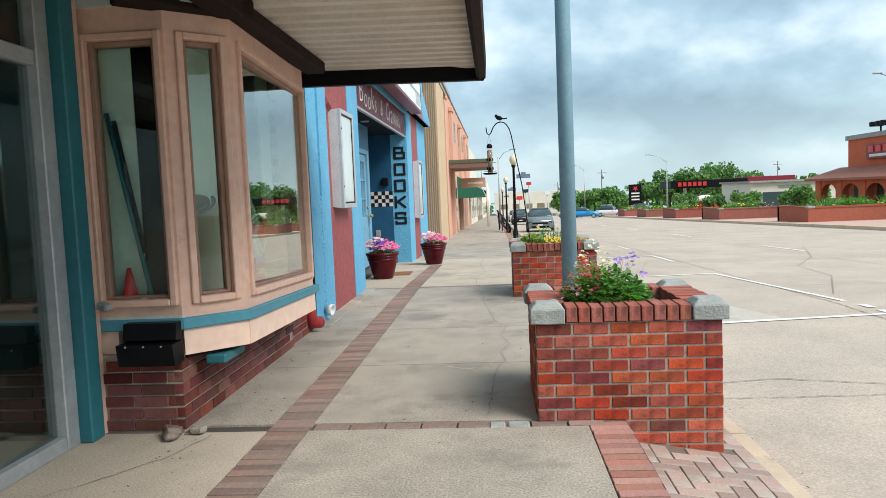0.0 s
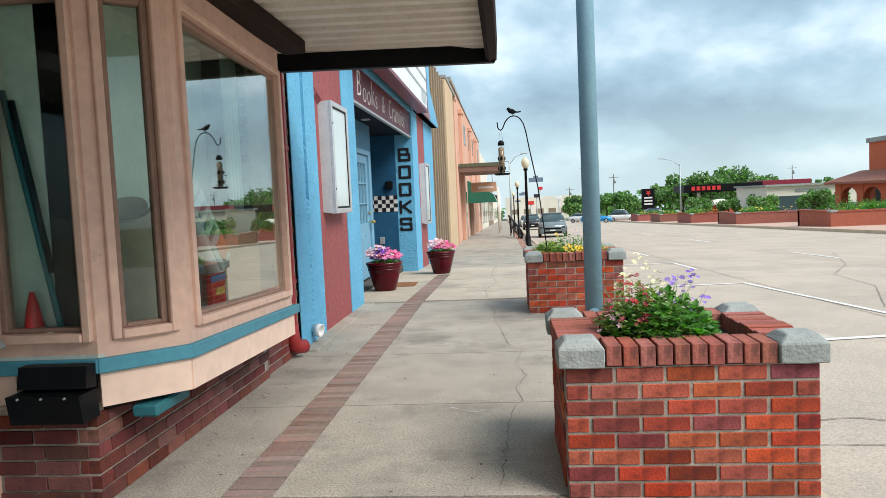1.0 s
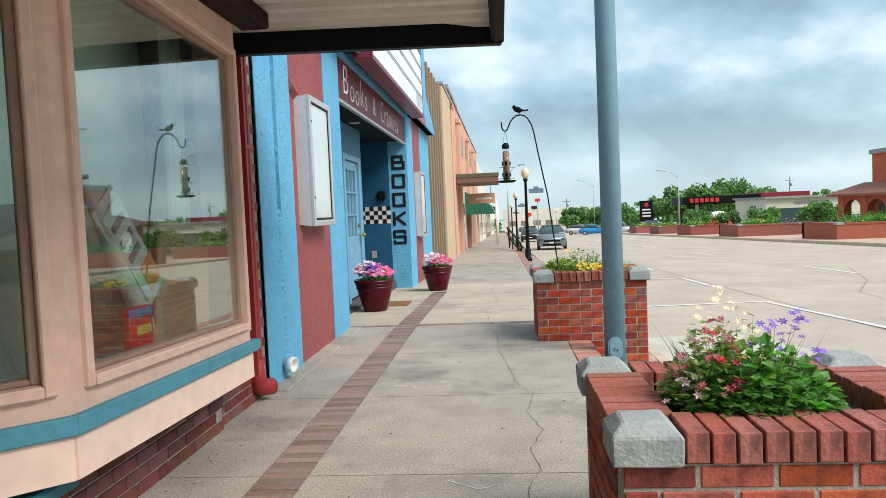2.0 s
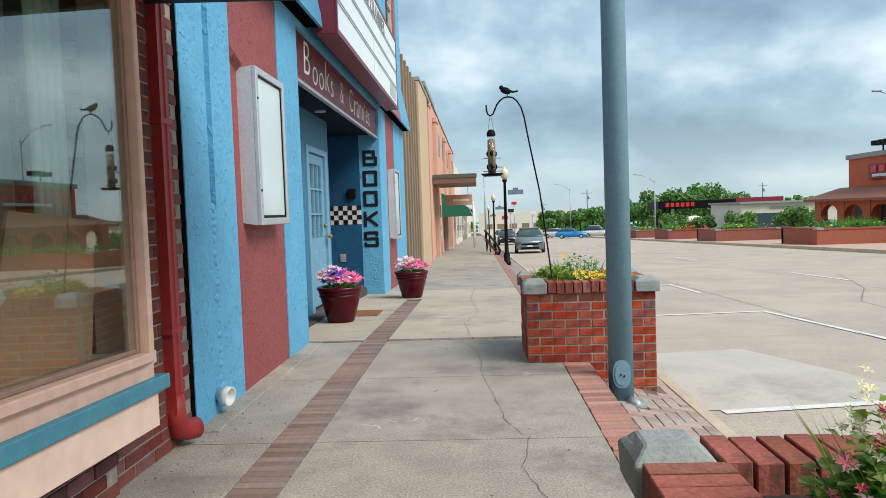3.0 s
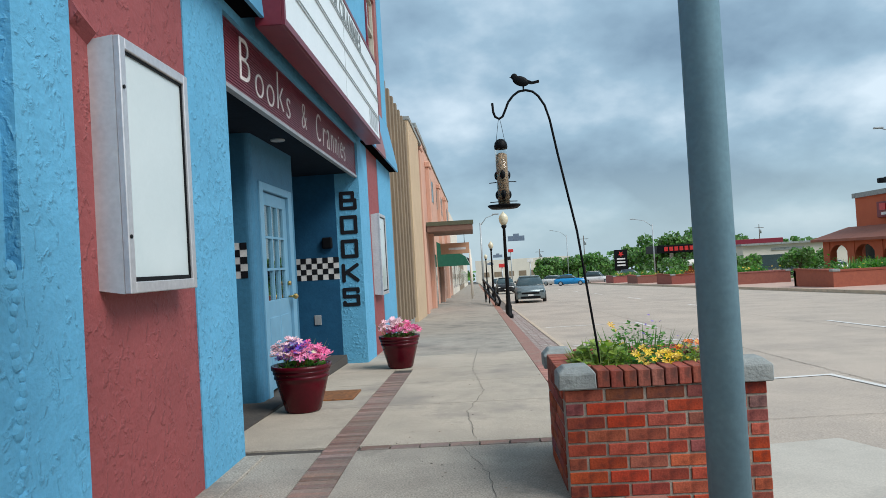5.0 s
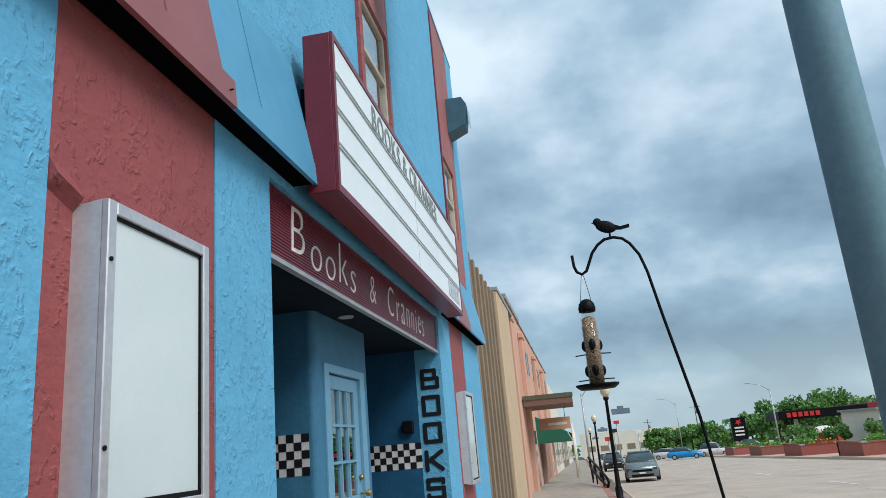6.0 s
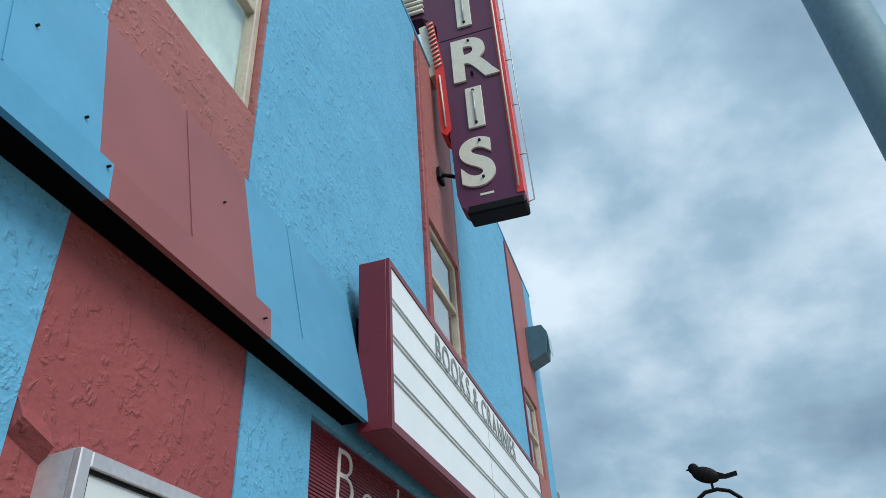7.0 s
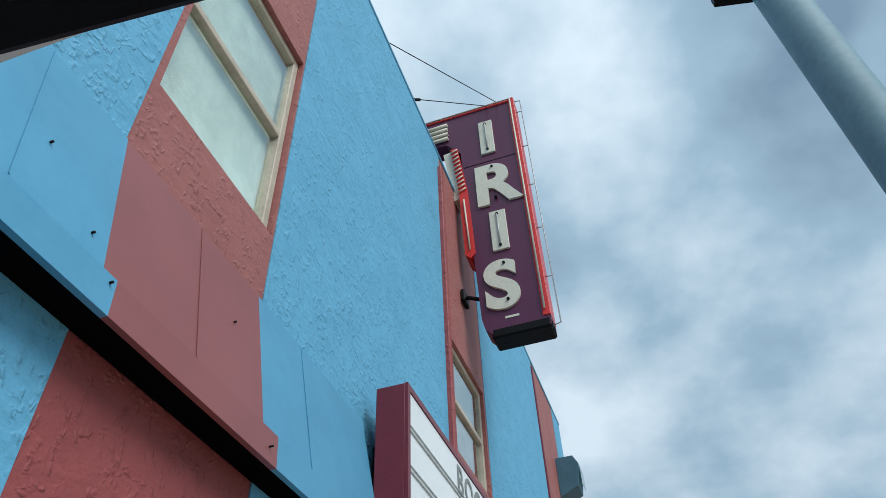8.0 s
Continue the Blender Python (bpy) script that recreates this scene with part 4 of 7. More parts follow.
for ch, z0, z1, x0, x1 in (("I", 9.42, 10.14, -1.06, -0.86), ("R", 8.42, 9.18, -1.19, -0.68), ("I", 7.56, 8.24, -1.05, -0.84), ("S", 6.70, 7.40, -1.17, -0.70)):
    if ch == "I":
        letter = part("letter", boxes((x0, x1, SY - 0.03, SY, z0, z1), bevel=0.004), CREAM_LETTER, blade, "cream letter")
    else:
        h = z1 - z0
        letter = lettering("letter", ch, h * 1.37, 0.03, facing_y(x0 - 0.03, SY - 0.016, z0), CREAM_LETTER, blade, stretch=(x1 - x0) / (0.72 * h), bold=0.035, label="cream letter")
    tube_pts = [((x0 + x1) / 2, SY - 0.045, z0 + 0.08), ((x0 + x1) / 2, SY - 0.045, z1 - 0.08)] if ch == "I" else None
    if tube_pts:
        part("neon_tube", tube(bmesh.new(), tube_pts, 0.01, 8), GALV, letter)
    for fx, fz in ((0.5, 0.1), (0.5, 0.9)):
        part("tube_socket", tube(bmesh.new(), [(x0 + (x1 - x0) * fx, SY - 0.05, z0 + (z1 - z0) * fz), (x0 + (x1 - x0) * fx, SY, z0 + (z1 - z0) * fz)], 0.018, 8), BLACK, letter)
for k in range(4):
    z = 9.98 + 0.105 * k
    part("speed_bar", tube(bmesh.new(), [(-2.0, SY - 0.03, z), (-1.52, SY - 0.03, z + 0.01)], 0.03, 8), CREAM_LETTER, blade, "cream neon bar")
# red scalloped wing beside the letters
part("wing", prism(bmesh.new(), [(-1.50, SY - 0.02, 9.72), (-1.40, SY - 0.02, 9.72), (-1.30, SY - 0.02, 8.75), (-1.27, SY - 0.02, 7.62), (-1.33, SY - 0.02, 7.55), (-1.40, SY - 0.02, 7.62), (-1.42, SY - 0.02, 8.75)], (0, 0.3, 0)), RED_TRIM, blade, "red wing with striped neon")
for k in range(11):
    z = 9.62 - 0.085 * k
    part("wing_stripe", tube(bmesh.new(), [(-1.50 + 0.008 * k, SY - 0.035, z), (-1.40 + 0.008 * k, SY - 0.035, z + 0.05)], 0.012, 6), CREAM_LETTER, blade)
part("wing_tube", tube(bmesh.new(), [(-1.36, SY - 0.035, 8.6), (-1.33, SY - 0.035, 7.68)], 0.012, 6), CREAM_LETTER, blade)
part("wing_side", prism(bmesh.new(), [(-1.62, SY + 0.02, 9.7), (-1.5, SY + 0.02, 9.72), (-1.42, SY + 0.02, 8.7), (-1.50, SY + 0.02, 8.68)], (0, 0.25, 0)), CREAM_LETTER, blade, "peeling cream wing")
part("cabinet_seam", boxes((SX0 - 0.06, SX1 - 0.09, SY - 0.004, SY, 9.26, 9.272)), BLACK, blade)
part("maker_mark", boxes((-1.0, -0.84, SY - 0.005, SY, 6.53, 6.56)), CREAM_LETTER, blade)
part("bracket", tube(bmesh.new(), [(W, SY + 0.1, 7.02), (W + 0.08, SY + 0.05, 7.0), (SX0 + 0.04, SY + 0.15, 6.98)], 0.025, 8), BLACK, blade, "rusty wall bracket")
part("bracket_plate", boxes((W, W + 0.05, SY, SY + 0.2, 6.95, 7.12), bevel=0.01), BLACK, blade)
for z in (8.9, 9.5):
    part("bracket", tube(bmesh.new(), [(W, SY + 0.2, z), (-1.3, SY + 0.2, z)], 0.03, 8), BLACK, blade)
part("ladder_rail", tube(bmesh.new(), [(SX1 + 0.0, SY + 0.05, SZ1 - 0.05), (SX1 + 0.09, SY + 0.05, SZ1 - 0.06), (SX1 + 0.09, SY + 0.05, SZ0 + 0.02), (SX1, SY + 0.05, SZ0 + 0.0)], 0.008, 6), GALV, blade, "thin steel guard rail")
for k in range(5):
    z = SZ0 + 0.7 + 0.8 * k
    part("rail_standoff", tube(bmesh.new(), [(SX1, SY + 0.05, z), (SX1 + 0.09, SY + 0.05, z)], 0.008, 6), GALV, blade)
for ya, xb, zb in ((9.9, -0.75, SZ1), (10.75, -0.9, SZ1 - 0.02)):
    part("guy_wire", tube(bmesh.new(), [(W - 0.05, ya, TOP + 0.05), (xb, SY, zb)], 0.006, 6), BLACK, blade, "thin steel guy wire")
part("turnbuckle", tube(bmesh.new(), [(W - 0.03, 10.78, TOP + 0.06), (W + 0.04, 10.88, TOP + 0.16)], 0.02, 8), BLACK, blade)
# flood lamp on the far end of the wall
flood = thing("wall_floodlight", (W, 18.0, 7.1), "boxy grey-blue floodlight fixed to the stucco wall", "floodlight")
FLOOD = material("dark_blue_lamp_metal", (0.05, 0.14, 0.2), rough=0.5, bump=0.1)
part("housing", prism(bmesh.new(), [(W, 17.75, 6.9), (W + 0.32, 17.75, 7.05), (W + 0.38, 17.75, 7.45), (W + 0.30, 17.75, 7.6), (W, 17.75, 7.6)], (0, 0.45, 0)), FLOOD, flood)
part("lens", boxes((W + 0.385, W + 0.39, 17.8, 18.15, 7.1, 7.4)), PANE_DARK, flood)

# poster cases
def poster_case(y0, y1, z0, z1, deep):
    c = thing("poster_case", (W, (y0 + y1) / 2, z0), "shallow aluminium poster case with an empty frosted face", "poster case", "poster cases")
    x0, x1 = W - 0.008, W + deep
    part("cabinet", prism(bmesh.new(), [(x0, y0 - 0.015, z0 + 0.02), (x0, y0 - 0.015, z1 - 0.02), (x1 - 0.03, y0, z1), (x1 - 0.03, y0, z0)], (0, y1 - y0 + 0.015, 0)), ALU, c)
    f = 0.05
    fr = part("door_frame", boxes((x1 - 0.03, x1, y0, y0 + f, z0, z1), (x1 - 0.03, x1, y1 - f, y1, z0, z1), (x1 - 0.03, x1, y0 + f, y1 - f, z0, z0 + f), (x1 - 0.03, x1, y0 + f, y1 - f, z1 - f, z1), bevel=0.004), ALU, c)
    part("gasket", boxes((x1 - 0.03, x1 - 0.012, y0 + f, y0 + f + 0.012, z0 + f, z1 - f), (x1 - 0.03, x1 - 0.012, y1 - f - 0.012, y1 - f, z0 + f, z1 - f), (x1 - 0.03, x1 - 0.012, y0 + f, y1 - f, z0 + f, z0 + f + 0.02), (x1 - 0.03, x1 - 0.012, y0 + f, y1 - f, z1 - f - 0.012, z1 - f)), BLACK, fr)
    part("face", boxes((x1 - 0.028, x1 - 0.02, y0 + f, y1 - f, z0 + f, z1 - f)), CASE_FACE, c, "frosted white face")
    for z in (z0 + 0.22 * (z1 - z0), z0 + 0.8 * (z1 - z0)):
        part("lock", tube(bmesh.new(), [(x1 - 0.002, y0 + 0.018, z), (x1 + 0.006, y0 + 0.018, z)], 0.009, 8), BLACK, fr)
    return c


poster_case(7.63, 8.36, 1.155, 2.265, 0.125)
poster_case(15.95, 16.75, 0.75, 2.05, 0.125)
part("chipped_ledge", prism(bmesh.new(), [(W - 0.01, A0 + 0.005, 2.27), (W + 0.035, A0 + 0.005, 2.32), (W - 0.01, A0 + 0.005, 2.40)], (0, 0.14, -0.05)), MAROON, theatre)

# white vent stub at the foot of the blue wall
vent = thing("vent_pipe", (W, 6.96, 0.1), "short white plastic pipe stub in the blue wall", "pipe")
bm = bmesh.new()
lathe(bm, 0, 0, [(0.045, -0.01), (0.045, 0.04), (0.060, 0.04), (0.060, 0.09), (0.049, 0.09), (0.047, 0.05), (0.02, 0.048)], 20)
bmesh.ops.transform(bm, matrix=Matrix.Translation((W, 6.96, 0.13)) @ Euler((0, radians(98), radians(-14))).to_matrix().to_4x4(), verts=bm.verts[:])
part("stub", bm, WHITE, vent)

# ---- the neighbouring shop with its bay window ----
shop = thing("bay_window_shop", (-2.5, 4.8, 0), "shop front with a beige bay window on a dark brick base", "building")


def along(p0, p1):
    """A frame whose x runs from p0 to p1 on plan, y points out of the face to its right, z up."""
    d = Vector((p1[0] - p0[0], p1[1] - p0[1], 0)).normalized()
    return Matrix.Translation((p0[0], p0[1], 0)) @ Matrix(((d.x, d.y, 0, 0), (d.y, -d.x, 0, 0), (0, 0, 1, 0), (0, 0, 0, 1)))


def sag(bm):
    """The long side of the bay has settled towards its far end, more at the sill than at the head."""
    for v in bm.verts:
        t = min(1.05, max(0.0, (v.co.y - 3.79) / 1.83))
        v.co.z -= 0.09 * t * (1 - 0.6 * min(1.0, max(0.0, (v.co.z - 0.7) / 1.5)))
    return bm


def on_face(p0, p1, rows, bevel=0.0):
    bm = boxes(*rows, bevel=bevel)
    bmesh.ops.transform(bm, matrix=along(p0, p1), verts=bm.verts[:])
    if p0 == (-1.195, 3.79):
        sag(bm)
    bmesh.ops.recalc_face_normals(bm, faces=bm.faces[:])
    return bm


BL, BA, BB, BC = (-1.99, 3.525), (-1.475, 3.525), (-1.195, 3.79), (-1.265, 5.62)
BTOP = 2.46
DISPLAY = material("pale_green_board", (0.72, 0.80, 0.72), (0.64, 0.72, 0.66), rough=0.8, bump=0.03)
BEIGE_BEAD = material("weathered_brown_bead", (0.33, 0.21, 0.16), (0.26, 0.16, 0.12), rough=0.7, bump=0.2)
for k, (p0, p1, u0, u1) in enumerate(((BL, BA, 0.03, 0.50), (BA, BB, 0.06, 0.35), (BB, BC, 0.085, 1.80))):
    ln = math.hypot(p1[0] - p0[0], p1[1] - p0[1])
    za, zb = (0.705, 2.22)
    fr = 0.04
    for rows in (((0, u0, -0.10, 0, 0.60, BTOP),), ((u1, ln, -0.10, 0, 0.60, BTOP),), ((u0, u1, -0.10, 0, zb, BTOP),), ((u0, u1, -0.10, 0, 0.60, za),)):
        part("bay_panel", on_face(p0, p1, rows), BEIGE, shop, "beige painted bay panel")
    win = part("bay_window", on_face(p0, p1, [(u0, u0 + fr, -0.07, 0.022, za, zb)], bevel=0.006), BEIGE, shop, "beige moulded window frame")
    for r in ((u1 - fr, u1, -0.07, 0.022, za, zb), (u0 + fr, u1 - fr, -0.07, 0.022, zb - fr, zb), (u0 + fr, u1 - fr, -0.07, 0.03, za, za + fr)):
        part("frame_rail", on_face(p0, p1, [r], bevel=0.006), BEIGE, win)
    for r in ((u0 + fr, u0 + fr + 0.03, -0.08, -0.02, za + fr, zb - fr), (u1 - fr - 0.03, u1 - fr, -0.08, -0.02, za + fr, zb - fr), (u0 + fr + 0.03, u1 - fr - 0.03, -0.08, -0.02, zb - fr - 0.03, zb - fr), (u0 + fr + 0.03, u1 - fr - 0.03, -0.08, -0.02, za + fr, za + fr + 0.02)):
        part("inner_bead", on_face(p0, p1, [r], bevel=0.005), BEIGE_BEAD, win)
    bm = boxes((u0 + fr + 0.03, u1 - fr - 0.03, -0.055, -0.05, za + fr + 0.02, zb - fr - 0.03))
    for v in bm.verts:
        v.co.y += (v.co.x - (u0 + u1) / 2) * (0.031 if k == 2 else 0.0)
    bmesh.ops.transform(bm, matrix=along(p0, p1), verts=bm.verts[:])
    if k == 2:
        sag(bm)
    bmesh.ops.recalc_face_normals(bm, faces=bm.faces[:])
    pn = part("pane", bm, PANE if k else CLEAR, win)
    pn.visible_shadow = False
    ledge = on_face(p0, p1, [(-0.012 if k else 0.0, ln + (0.085 if k == 2 else 0.012), -0.06, 0.034, 0.572, 0.635)], bevel=0.005)
    apron = on_face(p0, p1, [(0, ln, -0.05, 0.012, 0.425, 0.572)])
    part("ledge", ledge, TEAL_LEDGE, shop, "worn teal ledge")
    if k:
        part("apron", apron, BEIGE_PALE, shop, "pale beige apron board")
    else:
        apron.free()
        part("apron", on_face(p0, p1, [(0, 0.14, -0.05, 0.006, 0.44, 0.572)]), BEIGE_PALE, shop)
part("bay_end", boxes((W, -1.295, 5.60, 5.632, 0.33, BTOP)), BEIGE, shop)
part("bay_floor", prism(bmesh.new(), [(-3.2, 3.5, 0.60), (BA[0], 3.52, 0.60), (BB[0] - 0.05, 3.8, 0.60), (-1.27, 5.66, 0.60), (-3.2, 5.66, 0.60)], (0, 0, 0.05)), PLASTER_IN, shop)
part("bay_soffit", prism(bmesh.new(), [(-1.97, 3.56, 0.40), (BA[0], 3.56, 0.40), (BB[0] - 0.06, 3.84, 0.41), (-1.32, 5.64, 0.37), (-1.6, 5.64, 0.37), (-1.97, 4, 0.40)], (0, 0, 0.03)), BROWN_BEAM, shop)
part("bay_ceiling", boxes((-3.2, -1.2, 3.5, 5.66, 2.36, 2.42)), PLASTER_IN, shop)
part("interior_wall", boxes((-3.3, -3.2, 0.4, 6.6, 0, 2.42)), PLASTER_IN, shop, "grey-green interior wall")
part("interior_wall", boxes((-3.2, -1.52, 5.70, 5.80, 0, 2.42)), PLASTER_IN, shop)
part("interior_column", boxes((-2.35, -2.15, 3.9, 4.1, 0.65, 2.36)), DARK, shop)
part("bracket_board", boxes((-1.40, -1.28, 3.62, 3.95, 0.345, 0.40), bevel=0.01), TEAL, shop, "teal board under the bay")
# brown beam and upper wall above the bay
part("beam", boxes((-1.26, -1.09, 2.4, 5.74, 2.32, 2.42), bevel=0.012), BROWN_BEAM, shop, "dark brown timber beam")
part("beam", on_face(BA, BB, [(-0.25, 0.5, -0.05, 0.10, 2.325, 2.425)], bevel=0.01), BROWN_BEAM, shop)
part("upper_wall", boxes((-1.9, -1.50, -6, 5.69, 2.46, 4.6)), BRICK_DARK, shop)
# black strip painted in for the shade of the gap between the buildings
part("dark_gap", boxes((-1.6, -1.506, 6.57, 6.62, 0.0, 4.6)), DARK, shop)
part("upper_wall", boxes((-1.9, -1.513, 5.632, 6.57, 0.0, 4.6)), WALL_MORTAR, shop, "dirty mortar behind the dark bricks")
part("base_core", boxes((-1.95, -1.49, 3.492, 5.69, -0.02, 0.44)), MORTAR, shop, "mortar behind the dark bricks")
# glazed shop door bay beside it
store = thing("glazed_storefront", (-2.03, 2.2, 0), "dusty glass storefront in a dull aluminium frame", "storefront")
part("post", boxes((-2.06, -1.915, 3.30, 3.425, 0, 2.46), bevel=0.008), TEAL, store, "teal post")
part("mullion", boxes((-2.07, -1.985, 3.19, 3.30, 0, 2.46), bevel=0.006), GALV, store)
part("mullion", boxes((-2.07, -2.01, 1.55, 1.62, 0, 2.46), bevel=0.006), GALV, store)
part("sill_rail", boxes((-2.075, -1.99, -2, 3.19, 0.0, 0.075), bevel=0.006), GALV, store)
part("transom", boxes((-2.07, -2.0, -2, 3.19, 2.0, 2.08), bevel=0.006), GALV, store)
for y0, y1 in ((-2, 1.55), (1.62, 3.19)):
    for z0, z1 in ((0.075, 2.0), (2.08, 2.46)):
        part("pane", boxes((-2.045, -2.04, y0, y1, z0, z1)), PANE_DARK if z0 < 1 else CLEAR, store).visible_shadow = False
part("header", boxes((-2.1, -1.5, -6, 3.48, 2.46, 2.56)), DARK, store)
# the room's dimness is put into the dark green of these walls
part("backing", boxes((-3.2, -3.15, -2, 3.4, 0, 2.5), (-3.2, -2.1, 3.36, 3.47, 0, 2.5), (-3.2, -2.1, -2.1, -2, 0, 2.5)), material("darkened_green_wall", (0.05, 0.10, 0.085), rough=0.9), store, "green walls darkened as a dim interior")
part("reveal", boxes((-2.06, -1.935, 3.425, 3.49, 0, 2.46)), BEIGE, store)
# unseen black sheet added so that the upper panes look dark
part("dark_lining", boxes((-2.12, -2.09, -2, 3.3, 2.04, 2.46)), DARK, store, "black sheet added to darken the upper lights")

# boards behind the bay glass
part("display_backdrop", boxes((-1.97, -1.735, 3.66, 3.68, 0.65, 2.30)), DISPLAY, shop, "pale green board added behind the glass")
# black colour here paints the shade of a dark gap
part("display_backdrop", boxes((-1.735, -1.53, 3.665, 3.685, 0.65, 2.36)), DARK, shop, "black board painting the shade of a gap")
# pale board added to brighten what shows through the long pane
part("display_backdrop", boxes((-1.82, -1.80, 4.05, 5.58, 0.65, 2.36)), DISPLAY, shop, "pale green board added behind the glass")

# black letter box under the bay
mb = thing("letter_box", (-1.64, 3.38, 0.38), "black metal letter box hung under the bay ledge", "letter box")
part("body", prism(bmesh.new(), [(-1.775, 3.48, 0.40), (-1.775, 3.36, 0.40), (-1.775, 3.34, 0.52), (-1.775, 3.48, 0.52)], (0.315, 0, 0)), BLACK, mb)
part("lid", prism(bmesh.new(), [(-1.765, 3.48, 0.625), (-1.765, 3.42, 0.625), (-1.765, 3.40, 0.535), (-1.765, 3.48, 0.525)], (0.30, 0, 0)), BLACK, mb)
for k in range(3):
    part("screw", tube(bmesh.new(), [(-1.72 + 0.1 * k, 3.342, 0.512), (-1.72 + 0.1 * k, 3.334, 0.512)], 0.005, 8), GALV, mb)
# things left in the window
CX = -1.42
solo("cardboard_sheet", prism(bmesh.new(), [(CX + 0.02, 4.76, 0.665), (CX + 0.02, 5.38, 0.655), (CX - 0.04, 5.58, 1.215), (CX - 0.04, 5.02, 1.255)], (-0.012, 0, 0)), CARD, "brown cardboard sheet leaning in the bay window", "cardboard")
board = thing("framed_picture", (CX, 4.7, 0.84), "white framed picture with an orange label leaning in the window", "picture")
e1, e2 = Vector((-0.02, -0.37, 0.44)), Vector((-0.005, 0.17, 0.13))
c0 = Vector((CX + 0.01, 4.75, 0.84))
for name, a0, a1, b0, b1, dx, mt in (("backing", 0, 1, 0, 1, 0.0, WHITE), ("picture", 0.08, 0.92, 0.1, 0.9, 0.013, CASE_FACE), ("orange_label", 0.10, 0.34, 0.35, 0.92, 0.016, ORANGE)):
    part(name, prism(bmesh.new(), [c0 + e1 * a + e2 * b + Vector((dx, 0, 0)) for a, b in ((a0, b0), (a0, b1), (a1, b1), (a1, b0))], (-0.012, 0, 0)), mt, board)
for k in range(3):
    part("print_bar", prism(bmesh.new(), [c0 + e1 * a + e2 * b + Vector((0.018, 0, 0)) for a, b in ((0.45 + 0.15 * k, 0.2), (0.45 + 0.15 * k, 0.75), (0.51 + 0.15 * k, 0.75), (0.51 + 0.15 * k, 0.2))], (-0.006, 0, 0)), GREY_LETTER, board)
solo("rolled_paper", tube(bmesh.new(), [(CX - 0.03, 4.36, 1.42), (CX - 0.02, 4.56, 1.08), (CX, 4.72, 0.80), (CX, 4.76, 0.69)], [0.02, 0.034, 0.042, 0.036], 14), WHITE, "white rolled paper leaning in the window", "roll")
bk = thing("picture_book", (CX, 4.62, 0.65), "red and blue picture book standing in the window", "book")
part("cover", boxes((CX + 0.02, CX + 0.05, 4.50, 4.70, 0.65, 0.88), bevel=0.003), RED_TRIM, bk)
part("band", boxes((CX + 0.05, CX + 0.053, 4.50, 4.70, 0.655, 0.70), (CX + 0.05, CX + 0.053, 4.50, 4.70, 0.84, 0.875)), CAR_BLUE, bk)
part("print_bar", boxes((CX + 0.05, CX + 0.053, 4.56, 4.68, 0.76, 0.80)), YELLOW, bk)
# carpet roll: a spiral of thick cloth with a dark hollow
bm = bmesh.new()
ax0, ax1 = Vector((-1.66, 4.42, 0.68)), Vector((-1.60, 4.06, 1.27))
d = (ax1 - ax0).normalized()
u = d.orthogonal().normalized()
v = d.cross(u)
spiral = [(0.05 + 0.075 * k / 40, 2 * math.pi * 2.0 * k / 40) for k in range(41)]
edge_in = [[bm.verts.new(c + (u * math.cos(a) + v * math.sin(a)) * (r + o)) for r, a in spiral] for c in (ax0, ax1) for o in (0.0, 0.022)]
for k in range(40):
    for p, q in ((0, 2), (1, 3), (2, 3)):
        bm.faces.new((edge_in[p][k], edge_in[p][k + 1], edge_in[q][k + 1], edge_in[q][k])).smooth = True
solo("carpet_roll", bm, material("beige_carpet", (0.46, 0.40, 0.31), (0.38, 0.33, 0.26), rough=0.95, bump=0.5, bscale=120), "rolled beige carpet leaning in the bay window", "carpet")
bm = bmesh.new()
for k in range(7):
    tube(bm, [(-1.56 + 0.012 * (k % 2), 5.36 + 0.03 * k, 0.66), (-1.56 + 0.012 * (k % 2), 5.36 + 0.03 * k, 2.34)], 0.019, 8)
solo("window_curtain", bm, DISPLAY, "pale narrow curtain hanging in the bay window", "curtain")
solo("paint_tub", lathe(bmesh.new(), -1.70, 3.605, [(0.045, 0.65), (0.055, 0.74), (0.06, 0.745), (0.06, 0.75)], 16), WHITE, "small white tub standing in the window", "tub")
solo("red_cloth", lathe(bmesh.new(), -1.81, 3.61, [(0.035, 0.65), (0.045, 0.75), (0.025, 0.86), (0.01, 0.92)], 9), RED_TRIM, "crumpled red cloth lying in the window", "cloth")
for a, b, mt in (((-1.885, 3.63, 1.80), (-1.665, 3.60, 0.68), TEAL), ((-1.845, 3.63, 1.755), (-1.70, 3.60, 1.0), BLACK)):
    solo("broom_handle", tube(bmesh.new(), [a, b], 0.014, 8), mt, "dark thin pole leaning inside the window", "pole", at=b)
solo("dark_chair", prism(bmesh.new(), [(-1.69, 3.61, 0.66), (-1.54, 3.61, 0.66), (-1.53, 3.61, 1.15), (-1.60, 3.61, 1.22), (-1.69, 3.61, 1.24)], (0, 0.04, 0)), BROWN_BEAM, "dark upholstered seat back standing in the window", "seat")
